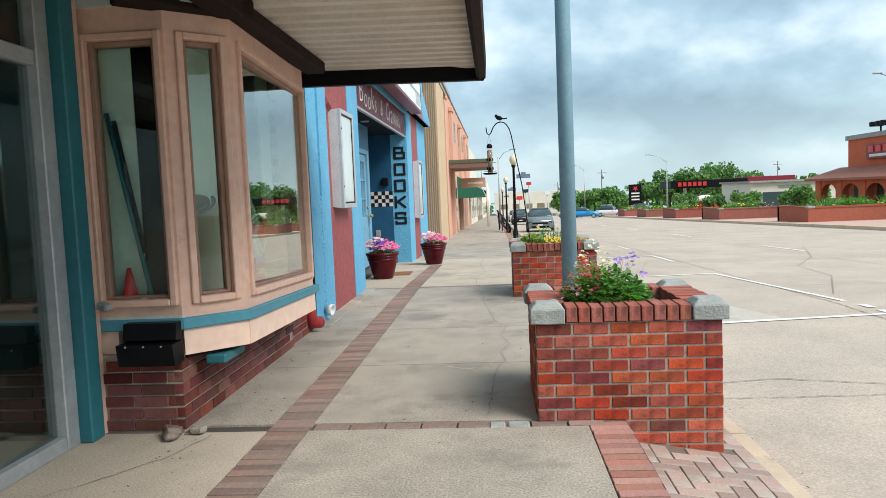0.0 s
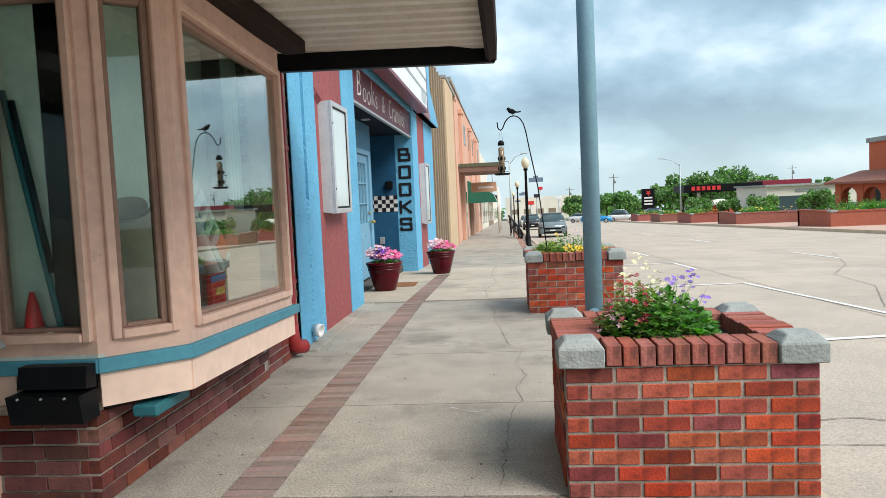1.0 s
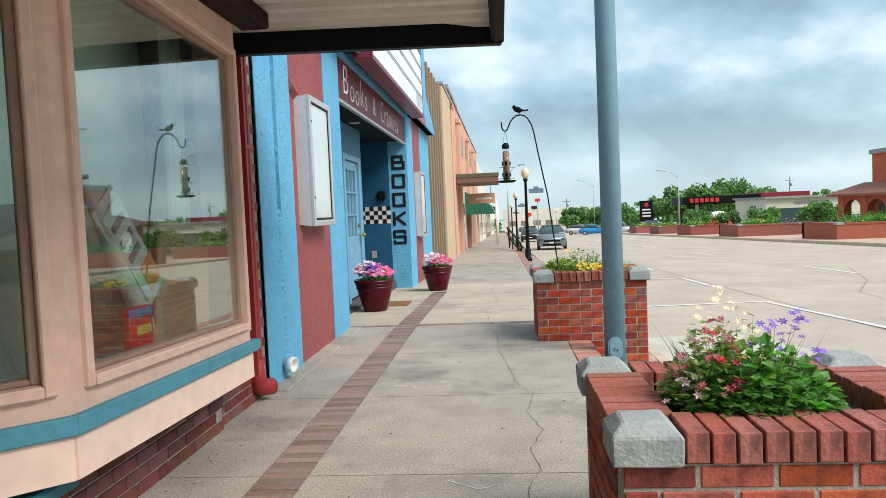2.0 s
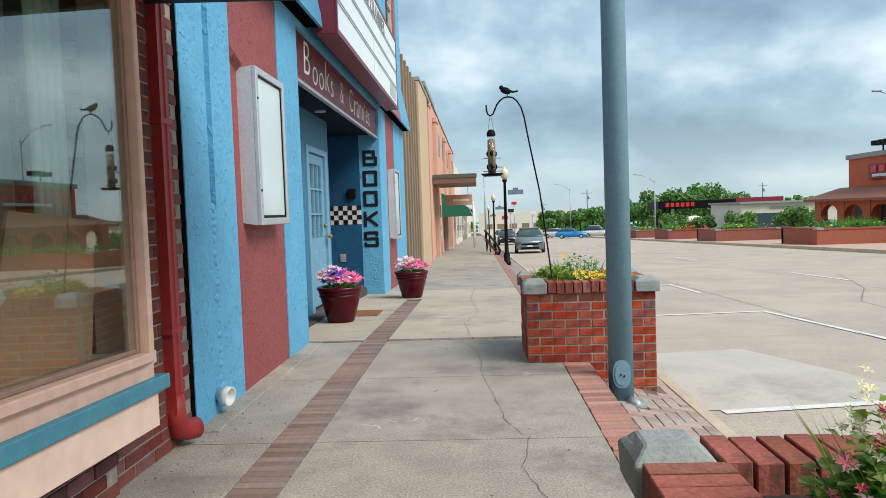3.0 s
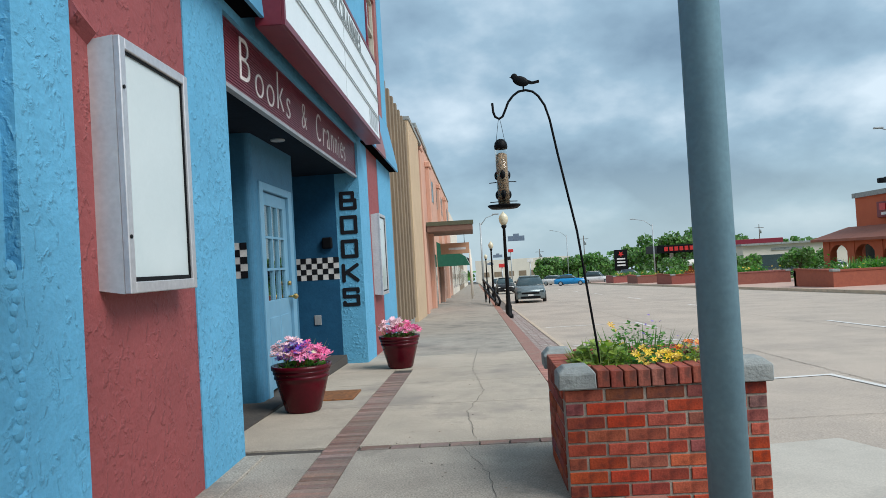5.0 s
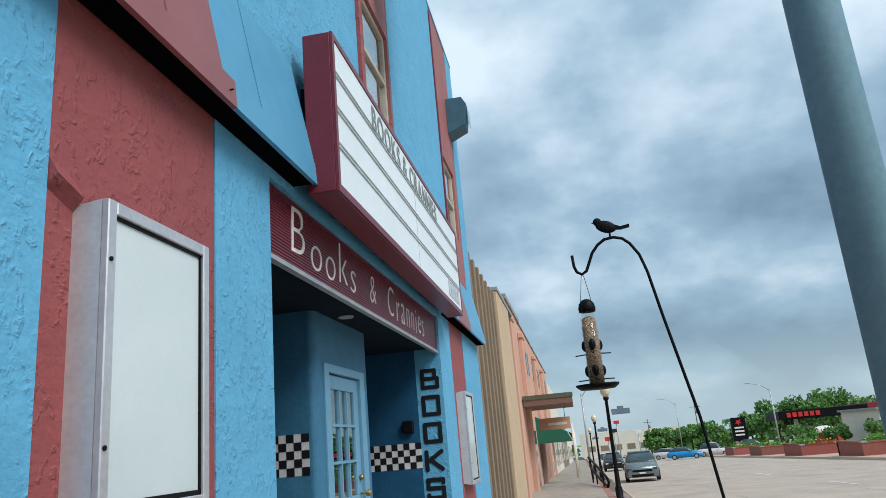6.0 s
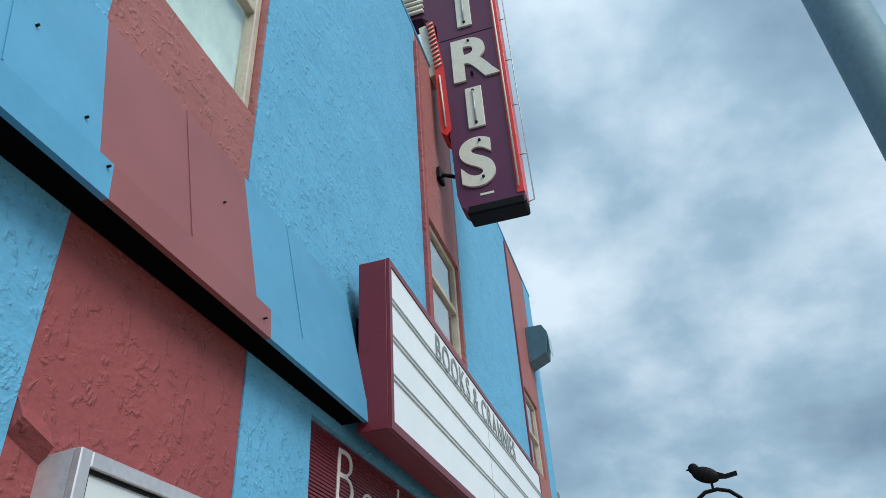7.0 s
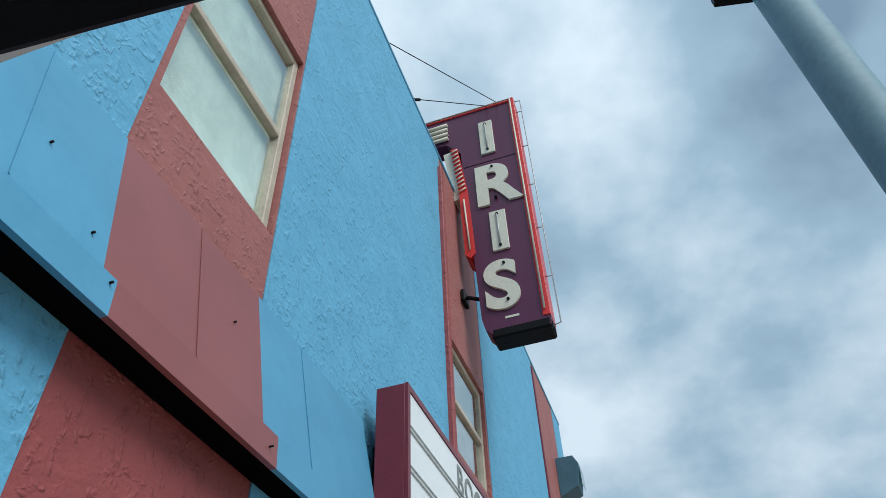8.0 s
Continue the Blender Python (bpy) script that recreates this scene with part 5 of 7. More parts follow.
# rubble at the brick corner
for x, y, s, mt in ((-1.50, 3.36, 0.075, PAVER), (-1.38, 3.42, 0.045, CONCRETE), (-1.86, 3.42, 0.05, CAST)):
    bm = bmesh.new()
    box(bm, -s, s, -s * 0.7, s * 0.7, -s * 0.6, s * 0.6, bevel=s * 0.2)
    bmesh.ops.subdivide_edges(bm, edges=bm.edges[:], cuts=1, use_grid_fill=True)
    bmesh.ops.rotate(bm, verts=bm.verts[:], matrix=Euler((0.1, 0.12, x * 7)).to_matrix())
    for v in bm.verts:
        v.co *= 0.85 + 0.35 * noise.noise(v.co * 14 + Vector((x * 9, y, 0)))
        v.co.z *= 0.75
    zz = 0.73 if s == 0.05 else s * 0.5
    bmesh.ops.translate(bm, vec=(x, y, zz), verts=bm.verts[:])
    solo("rubble", bm, mt, "broken brick and mortar lump by the shop base", "rubble", "rubble")

# ---- the corrugated canopy over the walk ----
canopy = thing("metal_canopy", (-0.5, 3, 2.3), "pale corrugated metal canopy with dark edges over the sidewalk", "canopy")
bm = bmesh.new()
y = -6.0
prof = []
while y < 6.25:
    prof += [(y, 2.43), (y + 0.05, 2.43), (y + 0.075, 2.392), (y + 0.155, 2.392), (y + 0.18, 2.43)]
    y += 0.20
pa = [(bm.verts.new((-1.5, yy, zz + 0.03)), bm.verts.new((0.2, yy, zz))) for yy, zz in prof]
for (a, b), (c, d) in zip(pa, pa[1:]):
    bm.faces.new((a, b, d, c))
part("corrugated_sheet", bm, ROOF_METAL, canopy, "pale corrugated sheet with rust streaks")
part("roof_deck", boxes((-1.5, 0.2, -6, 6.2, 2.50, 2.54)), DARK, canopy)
part("end_beam", on_face((-1.48, 6.17), (0.245, 6.32), [(0, 1.73, -0.05, 0.03, 2.285, 2.47)], bevel=0.008), BLACK, canopy, "black end beam")
part("gutter", prism(bmesh.new(), [(0.17, -6, 2.45), (0.17, -6, 2.31), (0.20, -6, 2.29), (0.255, -6, 2.31), (0.265, -6, 2.47)], (0, 12.36, 0)), BROWN_BEAM, canopy, "dark brown edge gutter")

# red rain pipe
pipe = thing("downpipe", (-1.48, 6.3, 0), "red painted square downpipe with a round drain shoe", "downpipe")
prof = [(-1.513, 6.255), (-1.455, 6.255), (-1.455, 6.285), (-1.462, 6.29), (-1.462, 6.315), (-1.455, 6.32), (-1.455, 6.355), (-1.513, 6.355)]
part("shaft", prism(bmesh.new(), [(x, y, 0.2) for x, y in prof], (0, 0, 3.7)), RED_PIPE, pipe)
part("shoe", tube(bmesh.new(), [(-1.483, 6.305, 0.30), (-1.483, 6.305, 0.18), (-1.475, 6.325, 0.11), (-1.455, 6.365, 0.092), (-1.425, 6.425, 0.085)], [0.045, 0.055, 0.062, 0.058, 0.058], 14), RED_PIPE, pipe)
# black disc paints the shade inside the shoe's mouth
part("shoe_bore", tube(bmesh.new(), [(-1.4285, 6.418, 0.086), (-1.4235, 6.4275, 0.085)], 0.048, 14), DARK, pipe)
for z in (0.62, 1.7):
    part("bracket", boxes((-1.515, -1.448, 6.235, 6.375, z, z + 0.03)), RED_PIPE, pipe)

# ---- street pole ----
pole = thing("canopy_pole", (1.11, 7.77, -0.25), "tall grey-blue painted steel pole with an oval hand-hole cover", "pole")
part("shaft", tube(bmesh.new(), [(1.11, 7.77, -0.3), (1.11, 7.77, 3.0), (1.105, 7.77, 8.2)], [0.088, 0.083, 0.075], 28), POLE_BLUE, pole)
bm = bmesh.new()
for s, d in ((1.0, 0.0), (0.78, 0.006)):
    prism(bm, [(1.10 + 0.062 * s * math.copysign(abs(math.cos(a)) ** 0.8, math.cos(a)), 7.676 - d, 0.03 + 0.098 * s * math.copysign(abs(math.sin(a)) ** 0.8, math.sin(a))) for a in [2 * math.pi * k / 24 for k in range(24)]], (0, 0.04, 0))
part("hand_hole_cover", bm, POLE_BLUE, pole)
for z in (0.03, 0.02):
    part("screw", tube(bmesh.new(), [(1.09 if z > 0.025 else 1.115, 7.675, z), (1.09 if z > 0.025 else 1.115, 7.662, z)], 0.006, 8), BLACK, pole)
part("conduit_stub", tube(bmesh.new(), [(1.16, 7.66, -0.22), (1.17, 7.64, -0.15), (1.185, 7.62, -0.165), (1.19, 7.61, -0.2)], [0.03, 0.04, 0.035, 0.03], 12), GALV, pole)
part("footing", lathe(bmesh.new(), 1.13, 7.72, [(0.16, -0.30), (0.15, -0.175), (0.12, -0.16)], 20), CAST, pole, "small concrete footing")
part("bracket", prism(bmesh.new(), [(1.04, 7.77, 4.22), (0.90, 7.77, 4.27), (0.90, 7.77, 4.32), (1.06, 7.77, 4.34)], (0, 0.04, 0)), BLACK, pole, "dark steel bracket")

# ---- plants ----
def leaves(bm, rnd, centre, rx, ry, h, n, size, droop=0.5, top=False):
    """Many small folded leaves filling a mound."""
    for _ in range(n):
        a, r = rnd.uniform(0, 2 * math.pi), rnd.random() ** 0.5
        z = h * (1 - r * r * 0.75) * (rnd.uniform(0.75, 1.05) if top else rnd.uniform(0.1, 1.0))
        p = Vector((centre[0] + rx * r * math.cos(a), centre[1] + ry * r * math.sin(a), centre[2] + z))
        s = size * rnd.uniform(0.6, 1.3)
        d = Vector((math.cos(a) + rnd.uniform(-0.9, 0.9), math.sin(a) + rnd.uniform(-0.9, 0.9), rnd.uniform(-droop, 0.8))).normalized()
        side = d.cross(Vector((rnd.uniform(-0.4, 0.4), rnd.uniform(-0.4, 0.4), 1))).normalized() * s * 0.42
        up = side.cross(d).normalized() * s * 0.16
        b0, m0, m1, t0 = p, p + d * s * 0.5 + side + up, p + d * s * 0.5 - side + up, p + d * s
        mid_v = bm.verts.new(p + d * s * 0.52)
        vs = [bm.verts.new(q) for q in (b0, m0, t0, m1)]
        bm.faces.new((vs[0], vs[1], mid_v)), bm.faces.new((vs[1], vs[2], mid_v)), bm.faces.new((vs[2], vs[3], mid_v)), bm.faces.new((vs[3], vs[0], mid_v))


def blades(bm, rnd, centre, rx, ry, h, n, w):
    """Upright thin stems or grassy blades."""
    for _ in range(n):
        a, r = rnd.uniform(0, 2 * math.pi), rnd.random() ** 0.5
        p = Vector((centre[0] + rx * r * math.cos(a), centre[1] + ry * r * math.sin(a), centre[2]))
        d = Vector((math.cos(a) * r * 0.5 + rnd.uniform(-0.15, 0.15), math.sin(a) * r * 0.5 + rnd.uniform(-0.15, 0.15), 1)).normalized()
        ln = h * rnd.uniform(0.6, 1.1)
        s = d.cross(Vector((math.cos(a * 7), math.sin(a * 7), 0))).normalized() * w
        q = p + d * ln * 0.6
        t = p + d * ln + Vector((d.x, d.y, -0.1)) * ln * 0.12
        v = [bm.verts.new(c) for c in (p - s, p + s, q + s * 0.8, q - s * 0.8, t)]
        bm.faces.new((v[0], v[1], v[2], v[3])), bm.faces.new((v[3], v[2], v[4]))


def petals(bm, rnd, spots, size, n=6):
    """Small cupped blossoms at the spots."""
    for p in spots:
        p = Vector(p)
        s = size * rnd.uniform(0.7, 1.25)
        ax = Vector((rnd.uniform(-0.5, 0.5), rnd.uniform(-0.9, 0.1), 1)).normalized()
        u = ax.orthogonal().normalized()
        v = ax.cross(u)
        c = bm.verts.new(p)
        for k in range(n):
            a = 2 * math.pi * k / n
            d0, d1 = (u * math.cos(a - 0.4) + v * math.sin(a - 0.4)), (u * math.cos(a + 0.4) + v * math.sin(a + 0.4))
            m = (d0 + d1).normalized()
            bm.faces.new((c, bm.verts.new(p + d0 * s * 0.6 + ax * s * 0.25), bm.verts.new(p + m * s + ax * s * 0.2), bm.verts.new(p + d1 * s * 0.6 + ax * s * 0.25)))


def spots(rnd, centre, rx, ry, h, n, lo=0.8, hi=1.12):
    out = []
    for _ in range(n):
        a, r = rnd.uniform(0, 2 * math.pi), rnd.random() ** 0.5
        out.append((centre[0] + rx * r * math.cos(a), centre[1] + ry * r * math.sin(a), centre[2] + h * (1 - r * r * 0.7) * rnd.uniform(lo, hi)))
    return out


def plant(name, at, label, green, blooms, cat="flowering plant"):
    """green: rows of (kind, material, offset, rx, ry, h, n, size); blooms: rows of (material, offset, rx, ry, h, n, size, lo, hi)."""
    rnd = random.Random(int(abs(at[0] * 131 + at[1] * 17) * 10) + len(blooms))
    t = thing(name, at, label, cat)
    for kind_, mt, off, rx, ry, h, n, size in green:
        bm = bmesh.new()
        c = Vector(at) + Vector(off)
        leaves(bm, rnd, c, rx, ry, h, n, size) if kind_ == "leaf" else blades(bm, rnd, c, rx, ry, h, n, size)
        part("foliage", bm, mt, t)
    for mt, off, rx, ry, h, n, size, lo, hi in blooms:
        bm = bmesh.new()
        petals(bm, rnd, spots(rnd, Vector(at) + Vector(off), rx, ry, h, n, lo, hi), size)
        part("blossoms", bm, mt, t)
    return t


# columbine clump in the first planter
plant("columbine", (0.93, 3.86, 0.55), "bushy green columbine with violet, red and cream blossoms in the planter",
      [("leaf", LEAF, (0, 0, 0), 0.25, 0.21, 0.25, 2300, 0.038), ("leaf", LEAF_LIGHT, (-0.07, 0.0, 0.05), 0.19, 0.16, 0.27, 650, 0.03), ("blade", LEAF_LIGHT, (-0.02, 0.02, 0.10), 0.17, 0.12, 0.22, 60, 0.0018)],
      [(VIOLET, (0.12, 0.05, 0.08), 0.13, 0.09, 0.25, 38, 0.014, 0.85, 1.12), (RED_PETAL, (-0.12, -0.04, 0.04), 0.12, 0.12, 0.28, 55, 0.016, 0.75, 1.1), (CREAM_PETAL, (-0.07, 0.03, 0.10), 0.13, 0.10, 0.29, 75, 0.013, 0.85, 1.15), (PALEPINK, (-0.2, -0.08, 0.0), 0.08, 0.06, 0.17, 14, 0.018, 0.8, 1.1)])
# mixed bed in the second planter
plant("hosta", (0.74, 8.62, 0.55), "pale-edged leafy hosta in the planter", [("leaf", LEAF_LIGHT, (0, 0, 0), 0.17, 0.15, 0.19, 420, 0.055), ("blade", LEAF_LIGHT, (0, 0, 0), 0.13, 0.12, 0.19, 90, 0.005)], [], "hosta")
plant("pansies", (0.98, 8.5, 0.56), "yellow pansies with dark green leaves in the planter", [("leaf", LEAF, (0, 0, 0), 0.18, 0.12, 0.10, 380, 0.03)], [(YELLOW, (0.02, -0.02, 0.03), 0.14, 0.09, 0.12, 38, 0.024, 0.8, 1.15)])
plant("salvia", (0.98, 8.78, 0.56), "upright green salvia stems in the planter", [("blade", LEAF, (0, 0, 0), 0.22, 0.12, 0.24, 70, 0.004), ("leaf", LEAF, (0, 0, 0.02), 0.22, 0.12, 0.23, 520, 0.028)], [(VIOLET, (0.08, 0, 0.06), 0.16, 0.06, 0.22, 9, 0.01, 0.95, 1.15), (YELLOW, (-0.15, 0, 0.04), 0.07, 0.07, 0.2, 7, 0.022, 0.9, 1.1)])
plant("marigold", (1.24, 8.55, 0.56), "low yellow-green marigolds with orange blossoms in the planter", [("leaf", LEAF_LIGHT, (0, 0, 0), 0.15, 0.16, 0.14, 480, 0.028), ("blade", LEAF_LIGHT, (0, 0, 0), 0.14, 0.14, 0.15, 70, 0.003)], [(ORANGE, (0, 0, 0.03), 0.14, 0.13, 0.14, 14, 0.02, 0.9, 1.1), (YELLOW, (0, 0, 0.03), 0.14, 0.13, 0.13, 16, 0.018, 0.9, 1.1)])

# glazed pots with petunias by the entrance
def flower_pot(x, y, violet):
    z = ground_z(y) + 0.002
    p = thing("flower_pot", (x, y, z), "glazed maroon pot standing on the sidewalk by the entrance", "flower pot", "flower pots")
    pot_rows = [(0.145, 0), (0.16, 0.02), (0.225, 0.26), (0.233, 0.30), (0.245, 0.305), (0.245, 0.325), (0.239, 0.33), (0.245, 0.345), (0.253, 0.35), (0.253, 0.37), (0.247, 0.375), (0.268, 0.385), (0.268, 0.42), (0.24, 0.42), (0.23, 0.38), (0.05, 0.375)]
    part("pot", lathe(bmesh.new(), x, y, [(r, z + h) for r, h in pot_rows], 36), POT, p)
    rows = [(PINK, (0.06, -0.04, 0.1), 0.22, 0.2, 0.17, 95, 0.042, 0.5, 1.05), (PALEPINK, (-0.08, 0.0, 0.12), 0.18, 0.18, 0.2, 75, 0.04, 0.5, 1.1), (CREAM_PETAL, (0.1, -0.05, 0.08), 0.1, 0.12, 0.16, 14, 0.034, 0.7, 1.05)]
    if violet:
        rows.append((VIOLET, (-0.03, -0.03, 0.09), 0.17, 0.17, 0.2, 85, 0.042, 0.5, 1.08))
    else:
        rows.append((RED_PETAL, (0.0, -0.03, 0.08), 0.15, 0.15, 0.17, 30, 0.036, 0.5, 1.05))
    plant("petunias", (x, y, z + 0.34), "pink and violet petunias in full bloom in a pot" if violet else "pale pink petunias in full bloom in a pot", [("leaf", LEAF, (0, 0, 0), 0.2, 0.2, 0.18, 160, 0.06), ("blade", LEAF_LIGHT, (0, 0, 0), 0.16, 0.16, 0.3, 30, 0.004)], rows)


flower_pot(-1.52, 11.05, True)
flower_pot(-0.95, 14.0, False)
mat_ = solo("doormat", boxes((-1.62, -1.16, 11.55, 12.05, ground_z(11.8) + 0.003, ground_z(11.8) + 0.02), bevel=0.004), MAT_ORANGE, "worn orange and black doormat on the entrance floor", "doormat")
bench = thing("bench", (-2.1, 10.1, -0.02), "black iron bench with a pale wooden seat in the recess", "bench")
part("seat", boxes((-2.35, -1.98, 9.6, 10.75, 0.40, 0.44), bevel=0.008), CAST, bench)
for y in (9.65, 10.68):
    part("leg", tube(bmesh.new(), [(-2.0, y, -0.03), (-2.04, y, 0.2), (-2.0, y, 0.42), (-2.0, y, 0.60), (-2.08, y, 0.66), (-2.3, y, 0.64)], 0.02, 8), BLACK, bench)
    part("leg", tube(bmesh.new(), [(-2.36, y, -0.03), (-2.34, y, 0.42), (-2.42, y, 0.9)], 0.02, 8), BLACK, bench)
part("backrest", boxes((-2.42, -2.38, 9.6, 10.75, 0.6, 0.9), bevel=0.008), BLACK, bench)

# ---- shepherd's hook with the feeder ----
hook = thing("shepherd_hook", (0.715, 8.5, 0.56), "black iron hook rod with a bird-shaped finial, leaning from the planter", "garden hook")
HP = [(0.745, 8.5, 0.40), (0.715, 8.5, 0.64), (0.636, 8.5, 1.336), (0.560, 8.5, 1.747), (0.527, 8.5, 1.942), (0.505, 8.5, 2.02), (0.473, 8.5, 2.073), (0.445, 8.5, 2.098), (0.409, 8.5, 2.108), (0.37, 8.5, 2.103), (0.339, 8.5, 2.082), (0.312, 8.5, 2.05), (0.292, 8.5, 2.005), (0.278, 8.5, 1.975), (0.258, 8.5, 1.963), (0.238, 8.5, 1.975), (0.229, 8.5, 2.0), (0.226, 8.5, 2.05)]
part("rod", tube(bmesh.new(), HP, 0.0065, 10), BLACK, hook)
bm = bmesh.new()
def blob(c, r, sc, ry=0.0):
    bmesh.ops.create_uvsphere(bm, u_segments=16, v_segments=10, radius=r, matrix=Matrix.Translation(c) @ Euler((0, ry, 0)).to_matrix().to_4x4() @ Matrix.Diagonal((*sc, 1)))
blob((0.385, 8.5, 2.158), 0.036, (1.25, 0.35, 0.75), 0.35)
blob((0.352, 8.5, 2.183), 0.018, (1.0, 0.4, 1.05))
prism(bm, [(0.41, 8.495, 2.168), (0.445, 8.495, 2.152), (0.483, 8.495, 2.158), (0.483, 8.495, 2.144), (0.445, 8.495, 2.138), (0.41, 8.495, 2.142)], (0, 0.01, 0))
prism(bm, [(0.337, 8.497, 2.186), (0.326, 8.497, 2.181), (0.338, 8.497, 2.178)], (0, 0.006, 0))
box(bm, 0.393, 0.401, 8.496, 8.504, 2.104, 2.14)
part("finial", bm, BLACK, hook, "flat black iron silhouette")
feeder = thing("seed_feeder", (0.258, 8.5, 1.49), "hanging tube seed feeder with a dark tray and perches", "bird feeder")
FXX, FY = 0.258, 8.5
for dx in (-0.012, 0.012):
    part("hanger_wire", tube(bmesh.new(), [(FXX, FY, 1.968), (FXX + dx * 0.5, FY, 1.95), (FXX + dx * 2, FY, 1.835)], 0.0012, 6), BLACK, feeder)
part("cap", lathe(bmesh.new(), FXX, FY, [(0.034, 1.80), (0.036, 1.815), (0.032, 1.835), (0.02, 1.85), (0.005, 1.855)], 20), BLACK, feeder)
t_ = part("tube", lathe(bmesh.new(), FXX, FY, [(0.033, 1.50), (0.033, 1.80)], 24), PLASTIC, feeder, "clear plastic tube")
t_.visible_shadow = False
part("seed", lathe(bmesh.new(), FXX, FY, [(0.030, 1.505), (0.030, 1.77), (0.01, 1.78)], 24), SEED, feeder)
for z in (1.66, 1.555):
    for a in (0.5, 2.6, 4.7):
        c = Vector((FXX + 0.034 * math.cos(a), FY + 0.034 * math.sin(a), z))
        bm = bmesh.new()
        bmesh.ops.create_uvsphere(bm, u_segments=10, v_segments=8, radius=0.018, matrix=Matrix.Translation(c) @ Matrix.Diagonal((0.8, 0.8, 1.3, 1)))
        port = part("port", bm, BLACK, feeder, "dark feeding port")
        part("perch", tube(bmesh.new(), [c + Vector((0, 0, -0.035)), c + Vector((0.05 * math.cos(a), 0.05 * math.sin(a), -0.035))], 0.0025, 6), BLACK, port)
part("tray", lathe(bmesh.new(), FXX, FY, [(0.03, 1.478), (0.07, 1.480), (0.086, 1.492), (0.089, 1.50), (0.085, 1.499), (0.07, 1.488), (0.02, 1.488)], 28), BLACK, feeder)

# ---- street furniture further along ----
def street_lamp(x, y, h):
    z = low_z(x, y)
    t = thing("street_lamp", (x, y, z), "black iron street lamp with a milky globe", "street lamp", "street lamps")
    part("post", lathe(bmesh.new(), x, y, [(0.14, z), (0.14, z + 0.10), (0.10, z + 0.14), (0.105, z + 0.38), (0.075, z + 0.44), (0.06, z + 0.9), (0.045, z + h - 0.45), (0.07, z + h - 0.42), (0.09, z + h - 0.36), (0.06, z + h - 0.34)], 16), BLACK, t)
    part("globe", lathe(bmesh.new(), x, y, [(0.07, z + h - 0.34), (0.13, z + h - 0.24), (0.15, z + h - 0.12), (0.11, z + h - 0.02), (0.03, z + h + 0.05), (0.01, z + h + 0.09)], 20), GLOBE, t, "milky acorn globe")
    part("street_sign", boxes((x + 0.10, x + 0.62, y - 0.01, y + 0.01, z + h - 0.86, z + h - 0.70)), material("slate_sign", (0.16, 0.22, 0.30), rough=0.5), t, "small dark street sign")
    part("sign_crest", boxes((x + 0.27, x + 0.45, y - 0.01, y + 0.01, z + h - 0.70, z + h - 0.63)), bpy.data.materials["slate_sign"], t)
    return t


street_lamp(1.07, 27.3, 3.25)
street_lamp(1.07, 45.7, 3.3)
street_lamp(1.07, 66.0, 3.3)
rail = thing("hand_rail", (0.75, 38, ground_z(38)), "looped black pipe hand rail at the sidewalk edge", "hand rail")
g = ground_z(37)
part("rail", tube(bmesh.new(), [(0.55, 39.6, g + 0.05), (0.50, 39.5, g + 0.9), (0.45, 39.2, g + 1.0), (0.7, 36.5, g + 0.75), (0.95, 33.2, g + 0.45), (1.0, 32.9, g + 0.3), (0.95, 33.1, g + 0.12), (0.6, 37, g + 0.45), (0.48, 39.2, g + 0.65)], 0.05, 8), BLACK, rail)
for x, y in ((0.52, 38.6), (0.66, 36.8), (0.85, 34.2)):
    part("post", tube(bmesh.new(), [(x, y, ground_z(y) - 0.1), (x, y, ground_z(y) + 0.75)], 0.03, 8), BLACK, rail)


def mast(x, y, h, arm, mat=GALV, tilt=0.0):
    z = ground_z(y) - 0.35
    t = thing("roadside_light", (x, y, z), "tall galvanised road light with a curved arm", "road light", "road lights")
    part("pole", tube(bmesh.new(), [(x, y, z), (x, y, z + h * 0.9)], [0.12, 0.08], 10), mat, t)
    part("arm", tube(bmesh.new(), [(x, y, z + h * 0.86), (x + arm * 0.4, y, z + h * 0.96), (x + arm, y, z + h)], 0.04, 8), mat, t)
    part("head", boxes((x + arm - 0.35, x + arm + 0.35, y - 0.14, y + 0.14, z + h - 0.08, z + h + 0.06), bevel=0.04), mat, t)
    return t


mast(33.5, 60.5, 11.2, -2.3)
mast(28.0, 118.0, 9.5, -3.0)
mast(22.0, 175.0, 12.0, -3.5)
mast(0.9, 78.0, 8.0, 1.6)
for x, y, h in ((30.5, 205, 12), (68.0, 215, 12), (84.0, 220, 13), (20.5, 230, 10)):
    z = ground_z(y) - 0.4
    t = thing("utility_pole", (x, y, z), "far wooden utility pole with a crossarm", "utility pole", "utility poles")
    part("pole", tube(bmesh.new(), [(x, y, z), (x, y, z + h)], [0.16, 0.1], 8), WOOD_POLE, t)
    part("crossarm", boxes((x - 1.3, x + 1.3, y - 0.08, y + 0.08, z + h - 1.0, z + h - 0.88)), WOOD_POLE, t)
    part("transformer", lathe(bmesh.new(), x + 0.4, y, [(0.25, z + h - 2.6), (0.25, z + h - 1.6), (0.1, z + h - 1.5)], 10), GALV, t)


